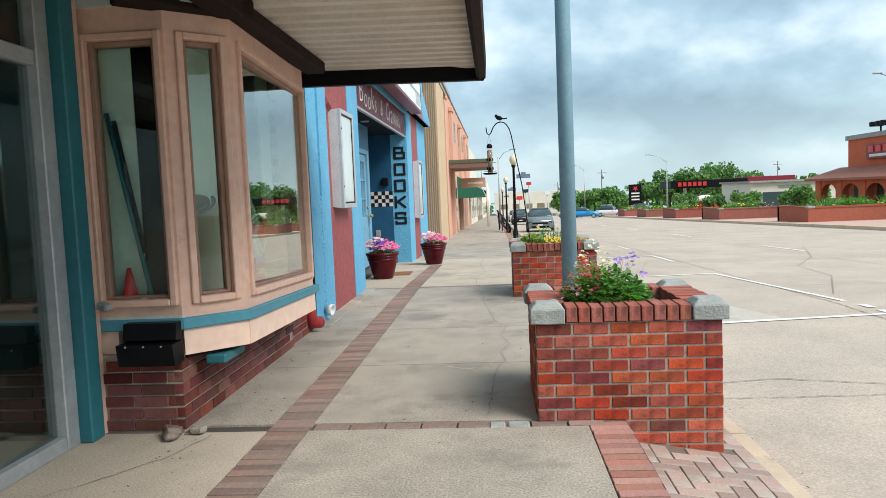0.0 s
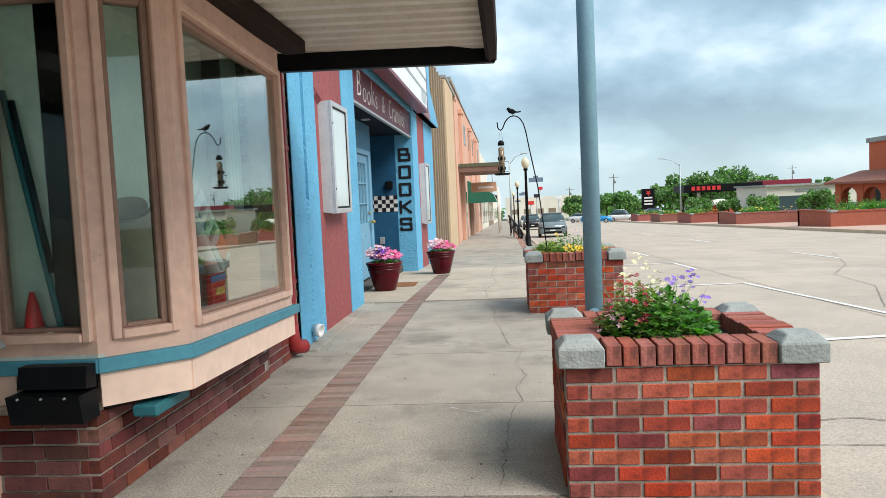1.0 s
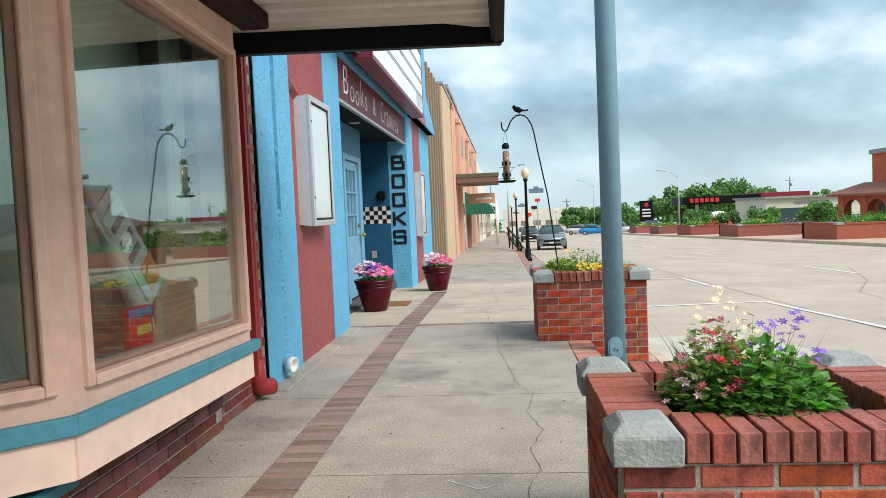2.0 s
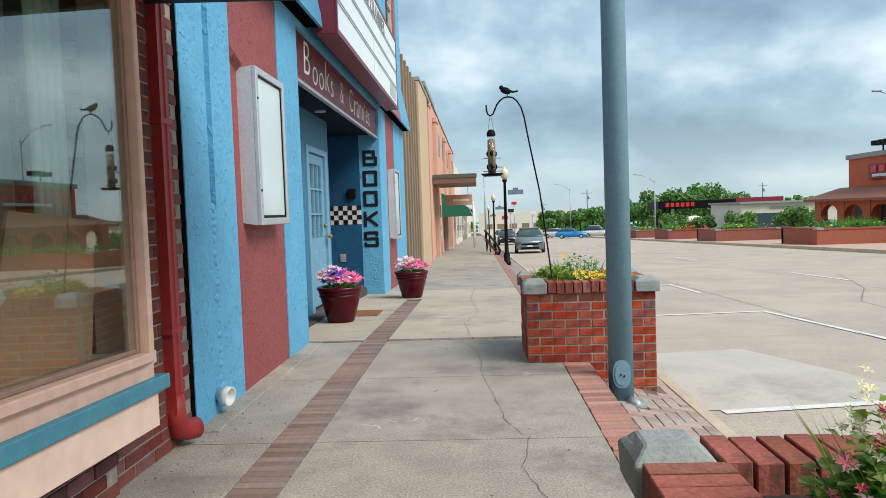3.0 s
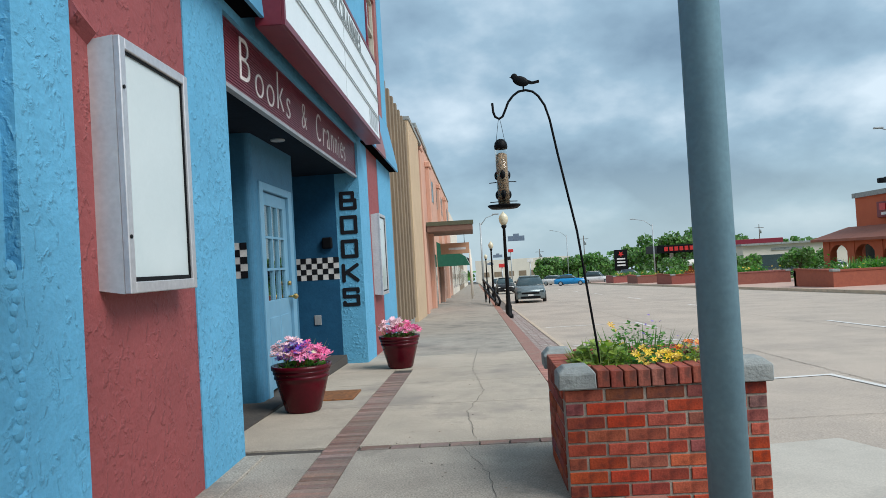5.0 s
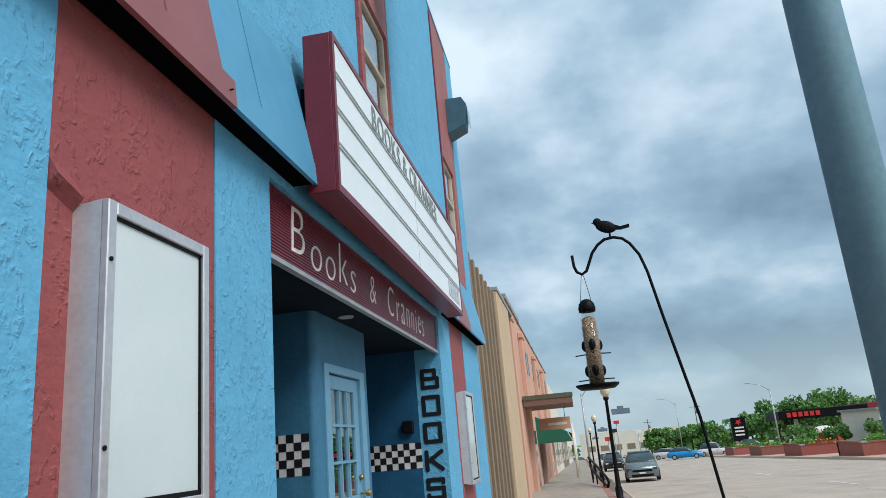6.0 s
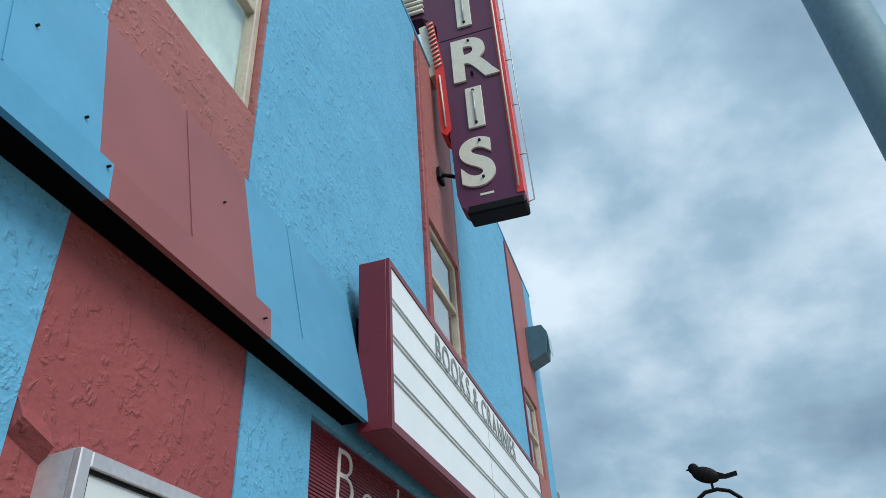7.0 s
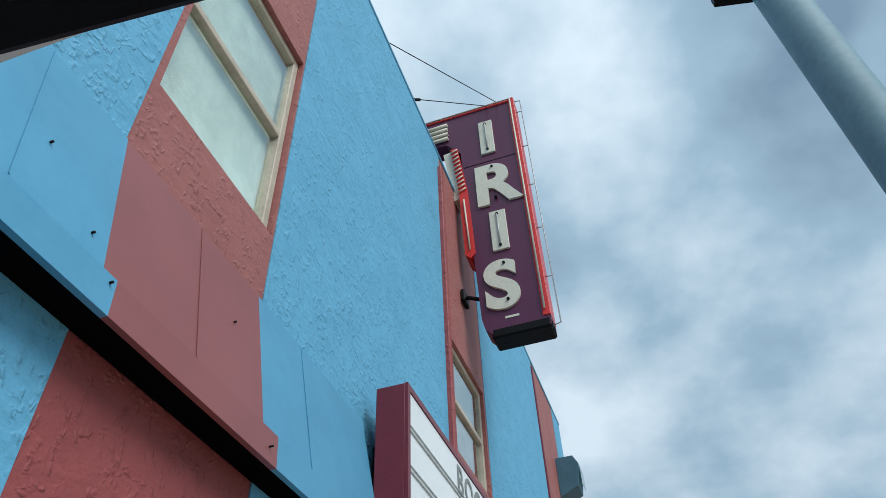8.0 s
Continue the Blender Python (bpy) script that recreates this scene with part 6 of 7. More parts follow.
# ---- parked cars ----
def car(x, y, paint, turn, label, van=False):
    """A parked car, front towards -y before turning."""
    z = ground_z(y) - 0.39
    t = thing("parked_car", (x, y, z), label, "car", "parked cars")
    hw, ln, hh = 0.89, 4.3, 1.72 if van else 1.46
    def loft(rows):
        bm = bmesh.new()
        rings = []
        for yy, w, z0, z1, w1 in rows:
            rings.append([bm.verts.new((x + sx * ww, y + yy, z + zz)) for sx, ww, zz in ((-1, w * 0.96, z0), (-1, w, (z0 + z1) / 2), (-1, w1, z1), (1, w1, z1), (1, w, (z0 + z1) / 2), (1, w * 0.96, z0))])
        for a, b in zip(rings, rings[1:]):
            for k in range(6):
                bm.faces.new((a[k], a[(k + 1) % 6], b[(k + 1) % 6], b[k])).smooth = True
        bm.faces.new(rings[0][::-1]), bm.faces.new(rings[-1])
        bmesh.ops.recalc_face_normals(bm, faces=bm.faces[:])
        return bm
    body = part("body", loft([(0.0, 0.72, 0.28, 0.62, 0.62), (0.12, 0.84, 0.22, 0.78, 0.74), (1.0, hw, 0.2, 0.94, 0.80), (1.4, hw, 0.2, 0.97, 0.80), (3.4, hw, 0.2, 0.99, 0.80), (4.1, 0.86, 0.24, 0.95, 0.76), (ln, 0.78, 0.3, 0.8, 0.66)]), paint, t)
    part("cabin", loft([(1.15, 0.78, 0.92, 0.97, 0.76), (1.95, 0.76, 0.92, hh - 0.03, 0.58), (2.3, 0.76, 0.92, hh, 0.58), (3.4, 0.76, 0.92, hh - 0.04, 0.58), (4.0, 0.74, 0.92, 1.0, 0.68)]), CAR_GLASS, t, "dark tinted windows")
    part("roof", loft([(1.92, 0.6, hh - 0.035, hh - 0.005, 0.56), (2.4, 0.61, hh - 0.03, hh + 0.02, 0.56), (3.45, 0.6, hh - 0.05, hh - 0.015, 0.56)]), paint, t)
    part("grille", boxes((x - 0.5, x + 0.5, y - 0.012, y + 0.1, z + 0.50, z + 0.60), (x - 0.55, x + 0.55, y - 0.01, y + 0.1, z + 0.26, z + 0.38)), BLACK, t)
    part("number_plate", boxes((x - 0.16, x + 0.16, y - 0.02, y, z + 0.40, z + 0.48)), WHITE, t)
    for s in (-1, 1):
        part("headlight", boxes((x + s * 0.52, x + s * 0.76, y + 0.0, y + 0.12, z + 0.57, z + 0.69), bevel=0.02), CAR_GLASS if paint is CAR_GREY else WHITE, t, "headlight")
        part("mirror", boxes((x + s * 0.86, x + s * 1.03, y + 1.35, y + 1.5, z + 0.95, z + 1.08), bevel=0.02), paint, t)
        for yy in (0.78, 3.45):
            wh = part("wheel", tube(bmesh.new(), [(x + s * 0.70, y + yy, z + 0.31), (x + s * 0.895, y + yy, z + 0.31)], 0.31, 18), RUBBER, t)
            part("rim", tube(bmesh.new(), [(x + s * 0.85, y + yy, z + 0.31), (x + s * 0.90, y + yy, z + 0.31)], 0.2, 14), GALV, wh)
    t.rotation_euler.z = radians(turn)
    return t


car(3.15, 45.6, CAR_GREY, -3, "dark grey hatchback parked at the kerb, facing the sidewalk walker")
car(2.9, 72.0, CAR_DARK, 0, "black car parked at the kerb")
car(3.0, 92.0, CAR_WHITE, 0, "white car parked at the kerb")
car(14.0, 112.0, CAR_WHITE, 60, "white car waiting on the far side of the street")
car(15.2, 104.0, CAR_BLUE, 80, "bright blue car on the far side of the street")
car(19.5, 108.0, CAR_WHITE, 70, "white van on the far side of the street", True)
car(24.0, 106.0, CAR_DARK, 90, "dark car on the filling station forecourt", True)
car(31.5, 82.0, CAR_DARK, 70, "dark grey pickup parked by the white store", True)
car(39.0, 80.0, CAR_WHITE, 90, "white car parked by the restaurant")
car(35.5, 79.0, CAR_DARK, 90, "black car parked by the restaurant")

# ---- buildings beyond the theatre ----
fin_house = thing("finned_building", (-4, 25, ground_z(25)), "tan building faced with tall concrete fins", "building")
FZ = ground_z(34) - 0.4
FE, PE, QE = 24.9, 29.6, 35.5     # ends of the finned front, the pale pier and the plain bay
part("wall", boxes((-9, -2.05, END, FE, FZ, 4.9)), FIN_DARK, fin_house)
for k in range(8):
    y = END + 0.12 + 0.76 * k
    part("fin", boxes((-2.05, -1.60, y, y + 0.20, ground_z(y) - 0.1 + 0.25, 5.15), bevel=0.01), TAN_WALL, fin_house)
    if k < 7:
        part("upper_panel", boxes((-2.05, -1.80, y + 0.20, y + 0.76, 2.35, 4.95)), TAN_WALL, fin_house, "pale tan upper panel")
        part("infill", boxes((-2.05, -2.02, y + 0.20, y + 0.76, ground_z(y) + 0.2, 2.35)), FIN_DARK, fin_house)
part("plinth", boxes((-2.05, -1.68, END, FE, FZ, ground_z(25) + 0.22)), CAST, fin_house)
pier = thing("tan_pier_building", (-4, 27, ground_z(27)), "plain tan stucco building with a wide pale pier", "building")
part("wall", boxes((-9, -1.72, FE, PE, FZ, 5.25)), TAN_WALL, pier)
part("pier", boxes((-1.72, -1.56, FE + 0.02, PE - 1.2, FZ, 5.3), bevel=0.02), PALE_TAN, pier, "pale tan pier")
part("coping", boxes((-9, -1.53, FE, PE, 5.3, 5.40)), CAST, pier)
salmon = thing("salmon_building", (-4, 45, ground_z(45)), "long salmon stucco building with small upper windows", "building")
part("wall", boxes((-9, -1.75, PE, 62, FZ - 1.0, 5.95)), PINK_WALL, salmon)
part("coping", boxes((-9, -1.68, PE, QE, 5.95, 6.12), (-9, -1.70, QE, 62, 5.95, 6.02)), CAST, salmon)
for y, w in ((PE + 0.05, 0.8), (QE - 0.9, 0.9), (QE + 8, 0.8), (QE + 16, 0.8)):
    part("pilaster", boxes((-1.76, -1.58, y, y + w, FZ - 0.6, 5.2), bevel=0.02), PINK_WALL, salmon)
    part("pilaster_cap", boxes((-1.76, -1.54, y - 0.06, y + w + 0.06, 5.2, 5.45), bevel=0.03), PINK_WALL, salmon)
part("crack", boxes((-1.752, -1.745, 32.6, 32.66, 3.3, 5.4)), FIN_DARK, salmon)
for k in range(5):
    y = 38.5 + 4.8 * k
    w_ = part("window", boxes((-1.77, -1.735, y, y + 1.3, 4.1, 5.1)), CAR_GLASS, salmon)
    for yy in (y - 0.08, y + 1.3):
        part("frame", boxes((-1.735, -1.72, yy, yy + 0.08, 4.05, 5.15)), CAST, w_)
for k in range(4):
    y = 36 + 6 * k
    part("shop_window", boxes((-1.77, -1.735, y, y + 3.6, FZ, 1.6)), CAR_GLASS, salmon)
for k, (y0, y1, h, mt) in enumerate(((62, 85, 5.2, FAR_WHITE), (85, 120, 4.4, TAN_WALL), (120, 180, 4.6, FAR_WHITE))):
    b_ = thing("row_building", (-5, (y0 + y1) / 2, ground_z(y0)), "pale low shop building along the street", "building", "row of shops")
    part("wall", boxes((-10, -1.7, y0, y1, ground_z(y1) - 1, h - 1.5 * k)), mt, b_)
    for j in range(4):
        yy = y0 + (j + 0.3) * (y1 - y0) / 4
        part("shop_window", boxes((-1.72, -1.685, yy, yy + (y1 - y0) / 7, ground_z(yy) + 0.5, ground_z(yy) + 2.6)), CAR_GLASS, b_)
# flat canopy, hanging board and striped awning
cz = ground_z(33)
flat = thing("flat_canopy", (-0.8, 34, 2.4), "flat brown metal canopy over the sidewalk", "canopy")
part("deck", boxes((-1.72, 0.1, 33, 37.5, 2.42, 2.80), bevel=0.02), material("brown_canopy_metal", (0.20, 0.12, 0.09), rough=0.6), flat)
part("edge", boxes((-1.72, 0.13, 32.97, 33.0, 2.66, 2.82)), material("olive_edge", (0.10, 0.11, 0.07), rough=0.6), flat)
hang = thing("hanging_sign", (-0.6, 36, 1.5), "faded wooden sign board hanging under the canopy", "sign")
part("board", boxes((-1.35, -0.1, 36.0, 36.06, 1.55, 2.02), bevel=0.01), CARD, hang)
part("lettering", boxes((-1.0, -0.25, 35.995, 36.0, 1.72, 1.82)), WHITE, hang)
part("chain", tube(bmesh.new(), [(-0.3, 36.03, 2.02), (-0.3, 36.03, 2.43)], 0.012, 6), BLACK, hang)
aw = thing("striped_awning", (-1, 42, 1.1), "green and white striped shop awning", "awning")
for k in range(8):
    y = 40.5 + 0.55 * k
    part("stripe", prism(bmesh.new(), [(-1.75, y, 2.25), (-0.35, y, 1.45), (-0.15, y, 1.0), (-0.2, y, 1.0), (-0.4, y, 1.4), (-1.75, y, 2.18)], (0, 0.55, 0)), WHITE_CLOTH if k % 3 == 1 else GREEN_CLOTH, aw)
part("side", prism(bmesh.new(), [(-1.75, 40.49, 2.2), (-0.37, 40.49, 1.42), (-0.2, 40.49, 1.0), (-1.75, 40.49, 1.0)], (0, 0.01, 0)), GREEN_CLOTH, aw)
for y in (52.0, 58.0, 66.0):
    z = ground_z(y)
    s_ = thing("shop_awning", (-1, y, z + 2.4), "dark sloping shop awning", "awning", "shop awnings")
    part("cloth", prism(bmesh.new(), [(-1.7, y, z + 3.3), (-0.2, y, z + 2.5), (-0.2, y, z + 2.35), (-1.7, y, z + 3.2)], (0, 3.5, 0)), CAR_DARK, s_)
for y in (47.0, 56.0, 63.0):
    z = ground_z(y)
    s_ = thing("canopy_post", (0.2, y, z), "slim white post on the sidewalk", "post", "posts")
    part("shaft", tube(bmesh.new(), [(-0.15, y, z), (-0.15, y, z + 2.9)], 0.05, 8), FAR_WHITE, s_)
mall = thing("white_warehouse", (20, 300, ground_z(300)), "long white building at the end of the street", "building")
part("wall", boxes((0.5, 39, 300, 330, -9, 0.9)), FAR_WHITE, mall)
for k in range(7):
    part("window", boxes((3 + 5 * k, 6 + 5 * k, 299.9, 300, -6, -4)), TAN_WALL, mall)
for x, y, zt, col in ((8.5, 170, 2.6, RED_TRIM), (6.8, 150, 0.9, CAR_DARK), (5.2, 140, -0.4, RED_TRIM), (12.0, 160, 0.2, WHITE)):
    s_ = thing("pole_sign", (x, y, ground_z(y)), "far roadside pole sign", "sign", "pole signs")
    part("post", tube(bmesh.new(), [(x, y, ground_z(y) - 0.4), (x, y, zt)], 0.12, 8), GALV, s_)
    part("panel", boxes((x - 0.6, x + 0.6, y - 0.2, y, zt, zt + 0.7), bevel=0.05), col, s_)

# ---- across the street ----
def brick_planter_far(x0, x1, y0, y1, h=0.95):
    z = ground_z((y0 + y1) / 2) - 0.3
    t = thing("brick_planter", ((x0 + x1) / 2, (y0 + y1) / 2, z), "long low red brick planter across the street", "planter", "far planters")
    part("wall", boxes((x0, x1, y0, y0 + 0.25, z - 0.3, z + h - 0.09), (x0, x0 + 0.25, y0 + 0.25, y1, z - 0.3, z + h - 0.09), (x1 - 0.25, x1, y0 + 0.25, y1, z - 0.3, z + h - 0.09), (x0, x1, y1 - 0.25, y1, z - 0.3, z + h - 0.09)), FAR_BRICK, t)
    part("coping", boxes((x0 - 0.03, x1 + 0.03, y0 - 0.03, y0 + 0.28, z + h - 0.09, z + h), (x0 - 0.03, x0 + 0.28, y0 + 0.28, y1, z + h - 0.09, z + h)), FAR_BRICK, t)
    for x in (x0, x1 - 0.3):
        part("corner_cap", boxes((x - 0.04, x + 0.34, y0 - 0.04, y0 + 0.34, z + h - 0.1, z + h + 0.03), bevel=0.02), CAST, t)
    part("soil", boxes((x0 + 0.25, x1 - 0.25, y0 + 0.25, y1 - 0.25, z, z + h - 0.15)), SOIL, t)
    rnd = random.Random(int(x0 * 10 + y0))
    bm = bmesh.new()
    for k in range(max(3, int((x1 - x0) * 1.2))):
        c = (rnd.uniform(x0 + 0.5, x1 - 0.5), rnd.uniform(y0 + 0.5, y1 - 0.5), z + h - 0.15)
        leaves(bm, rnd, c, 0.7, 0.7, rnd.uniform(0.25, 0.6), 170, 0.16)
        blades(bm, rnd, c, 0.6, 0.6, rnd.uniform(0.4, 0.8), 60, 0.02)
    solo("planter_shrubs", bm, LEAF, "green grassy shrubs growing in a brick planter", "shrubs", kind="stuff", at=((x0 + x1) / 2, (y0 + y1) / 2, z + h))
    bm = bmesh.new()
    petals(bm, rnd, [(rnd.uniform(x0 + 0.4, x1 - 0.4), y0 + rnd.uniform(0.35, 0.9), z + h + rnd.uniform(0.0, 0.3)) for _ in range(24)], 0.08, 5)
    solo("planter_flowers", bm, YELLOW, "small yellow flowers in a brick planter", "flowers", kind="stuff", at=((x0 + x1) / 2, y0 + 0.5, z + h))


for r in ((17.3, 24.5, 40.2, 44.5), (16.9, 21.4, 54.5, 59), (16.8, 19.6, 67, 72), (16.8, 19.6, 80, 85), (16.8, 19.6, 93, 98)):
    brick_planter_far(*r)


def tree(x, y, h, spread, label, n=9, leaf=0.45):
    """A tapered trunk with limbs and a broken crown of leaf clumps."""
    rnd = random.Random(int(x * 13 + y * 7))
    z = ground_z(y) - 0.35
    t = thing("tree", (x, y, z), label, "tree", "trees")
    trunk = bmesh.new()
    tube(trunk, [(x, y, z), (x + 0.1, y, z + h * 0.25), (x, y, z + h * 0.5)], [h * 0.03, h * 0.022, h * 0.014], 8)
    crown = bmesh.new()
    for k in range(n):
        a = 2 * math.pi * k / n + rnd.uniform(-0.3, 0.3)
        r = spread * rnd.uniform(0.25, 0.85)
        c = Vector((x + r * math.cos(a), y + r * math.sin(a), z + h * rnd.uniform(0.42, 0.80)))
        tube(trunk, [(x, y, z + h * rnd.uniform(0.25, 0.45)), (Vector((x, y, z + h * 0.5)) + c) / 2, c], [h * 0.012, h * 0.008, h * 0.004], 6)
        for _ in range(170):
            p = Vector((rnd.gauss(0, 1), rnd.gauss(0, 1), rnd.gauss(0, 0.75))).normalized() * rnd.random() ** 0.4
            p = c + Vector((p.x * spread * 0.42, p.y * spread * 0.42, p.z * h * 0.2))
            d = Vector((rnd.uniform(-1, 1), rnd.uniform(-1, 1), rnd.uniform(-1, 1))).normalized()
            s = d.orthogonal().normalized() * leaf * rnd.uniform(0.5, 1.0)
            e = d.cross(s).normalized() * leaf * rnd.uniform(0.5, 1.0)
            quad(crown, p - s, p - e * 0.8, p + s * 0.9, p + e)
    part("trunk", trunk, BARK, t)
    part("crown", crown, TREE_LEAF, t)


for x, y, h, sp in ((36, 150, 9.0, 4.0), (41, 148, 9.8, 4.4), (46, 152, 10.5, 4.6), (51, 155, 8.5, 4.2), (33, 158, 7.5, 3.5), (56, 160, 8.0, 4.0), (60, 165, 7.6, 4.0), (22.5, 190, 6.5, 4.5), (27, 195, 7.0, 4.5), (31, 190, 7.0, 4.0), (15.5, 165, 5.6, 3.0)):
    tree(x, y, h, sp, "leafy green tree far down the street")
for x, y, h, sp in ((23.6, 68, 2.9, 1.5), (28.8, 70, 3.0, 1.7), (31.2, 72, 2.8, 1.6), (26.5, 100, 3.0, 1.8), (30.5, 102, 2.8, 1.7)):
    tree(x, y, h, sp, "small rounded street tree across the road", 7, 0.2)
bm = bmesh.new()
rnd = random.Random(5)
for k in range(120):
    x = -30 + k * 1.6 + rnd.uniform(-2, 2)
    y = 225 + rnd.uniform(-8, 20)
    if -2 < x < 22:
        continue
    z = ground_z(y)
    h = rnd.uniform(6.0, 8.6) if x > 45 else rnd.uniform(3.0, 5.5)
    for _ in range(70):
        p = Vector((x + rnd.gauss(0, 1.7), y + rnd.gauss(0, 1.5), z + h * rnd.random() ** 0.6))
        d = Vector((rnd.uniform(-1, 1), rnd.uniform(-1, 1), rnd.uniform(-1, 1))).normalized()
        s = d.orthogonal().normalized() * rnd.uniform(0.5, 1.1)
        quad(bm, p - s, p - d.cross(s), p + s, p + d.cross(s))
solo("far_woods", bm, TREE_LEAF, "low green woods along the horizon", "woods", kind="stuff", at=(60, 225, -6))

# filling station: black and red canopy on columns, dark price sign
gas = thing("filling_station_canopy", (40, 131, ground_z(131)), "black and red filling station canopy on columns", "canopy")
gz = ground_z(131)
part("fascia", boxes((31, 44, 128, 136, 0.55, 1.9), bevel=0.05), BLACK, gas)
part("fascia", boxes((44, 52, 128, 136, 0.75, 2.1), bevel=0.05), material("deep_red_fascia", (0.24, 0.02, 0.04), rough=0.4), gas, "deep red fascia")
for k in range(6):
    part("sign_bar", boxes((32.2 + 0.85 * k, 32.8 + 0.85 * k, 127.9, 128, 0.9, 1.6)), RED_TRIM, gas)
for x in (34, 41, 48):
    part("column", boxes((x, x + 0.5, 131, 131.5, gz - 0.4, 0.6)), WHITE, gas)
ps = thing("price_sign", (25.3, 130, gz), "tall dark price sign with a red emblem", "sign")
part("panel", boxes((24.2, 26.4, 130, 130.4, -2.0, 1.6), bevel=0.04), BLACK, ps)
part("emblem", prism(bmesh.new(), [(25.3 + (0.55 if k % 2 else 0.22) * math.sin(math.pi * k / 5), 129.95, 0.85 + (0.55 if k % 2 else 0.22) * math.cos(math.pi * k / 5)) for k in range(10)], (0, -0.03, 0)), RED_TRIM, ps)
for k in range(3):
    part("price_bar", boxes((24.6, 26.0, 129.95, 130, -0.1 - 0.55 * k, 0.15 - 0.55 * k)), WHITE, ps)
for k in range(2):
    part("leg", boxes((24.5 + 1.4 * k, 24.8 + 1.4 * k, 130.1, 130.3, gz - 0.5, -2.0)), GALV, ps)
ws = thing("white_store", (40, 98, ground_z(98)), "low white store with a pale flat roof", "building")
part("wall", boxes((33.5, 52, 96, 108, ground_z(98) - 0.4, 1.05)), FAR_WHITE, ws)
part("roof", boxes((33.2, 52.3, 95.5, 108.3, 1.05, 1.3)), CAST, ws)
part("sign_bar", boxes((37, 41, 95.9, 96, 0.3, 0.6)), CAST, ws)
part("window", boxes((35, 40, 95.9, 96, -2.0, -0.2)), CAR_GLASS, ws)
lodge = thing("station_kiosk", (33, 112, ground_z(112)), "small red kiosk with a pale domed roof", "kiosk")
part("wall", boxes((31, 34.5, 112, 115, ground_z(112) - 0.4, -1.3)), TERRA, lodge)
part("roof", tube(bmesh.new(), [(32.7, 113.5, -1.4), (32.7, 113.5, -0.9), (32.7, 113.5, -0.5)], [2.4, 1.9, 0.4], 12), FAR_WHITE, lodge)

# restaurant: terracotta block, sign, tiled porch with arches
rz = ground_z(50) - 0.3
rest = thing("restaurant", (34, 45, rz), "terracotta stucco restaurant with an arched porch", "building")
part("wall", boxes((27.3, 46, 30, 57, rz - 0.6, 4.05)), TERRA, rest)
part("parapet_cap", boxes((27.15, 46.1, 29.9, 57.15, 4.05, 4.38)), CAST, rest)
part("porch_roof", prism(bmesh.new(), [(24.6, 30, 1.25), (27.3, 30, 2.05), (27.3, 30, 1.85), (24.6, 30, 1.08)], (0, 28.3, 0)), ROOF_TILE, rest, "sloping clay tile roof")
for k in range(8):
    y = 57 - 3.3 * k
    part("porch_pier", boxes((25.0, 25.5, y - 0.6, y + 0.3, rz - 0.6, 1.1)), TERRA, rest)
    arch = bmesh.new()
    pts = [(y - 0.6, 1.1), (y - 0.6, 0.1)]
    for j in range(9):
        a = math.pi * j / 8
        pts.append((y - 1.8 + 1.2 * math.cos(a), 0.1 + 0.75 * math.sin(a)))
    pts += [(y - 3.0, 1.1)]
    prism(arch, [(25.05, yy, zz) for yy, zz in pts], (0.4, 0, 0))
    part("arch", arch, TERRA, rest)
    part("dark_window", boxes((27.25, 27.3, y - 2.6, y - 1.0, rz + 0.6, rz + 2.6)), CAR_GLASS, rest)
part("sign_panel", boxes((27.1, 27.29, 47.5, 54.0, 2.5, 3.55), bevel=0.03), material("deep_red_sign", (0.20, 0.012, 0.02), rough=0.4), rest, "deep red wall sign")
for k in range(6):
    part("sign_bar", boxes((27.04, 27.1, 47.9 + 1.0 * k, 48.55 + 1.0 * k, 2.98, 3.42)), RED_TRIM, rest)
part("sign_bar", boxes((27.04, 27.1, 48.0, 53.4, 2.66, 2.84)), WHITE, rest)
for y in (55.0, 54.2, 53.6):
    part("roof_light", boxes((28.0, 28.9, y, y + 0.4, 4.9, 5.25), bevel=0.05), BLACK, rest)
part("roof_light_post", tube(bmesh.new(), [(28.4, 54.5, 4.3), (28.4, 54.5, 5.0)], 0.06, 6), BLACK, rest)
hedge = bmesh.new()
for k in range(34):
    leaves(hedge, rnd, (24.0 + rnd.uniform(-0.5, 0.6), 38 + 0.6 * k, ground_z(38 + 0.6 * k) - 0.3), 0.8, 0.8, rnd.uniform(1.0, 1.7), 120, 0.22)
solo("hedge", hedge, LEAF, "loose green hedge in front of the restaurant porch", "hedge", at=(24, 48, -1.3))

# ---- masonry and paving pieces ----
PW, PD, CH = 1.0, 0.87, 0.0677


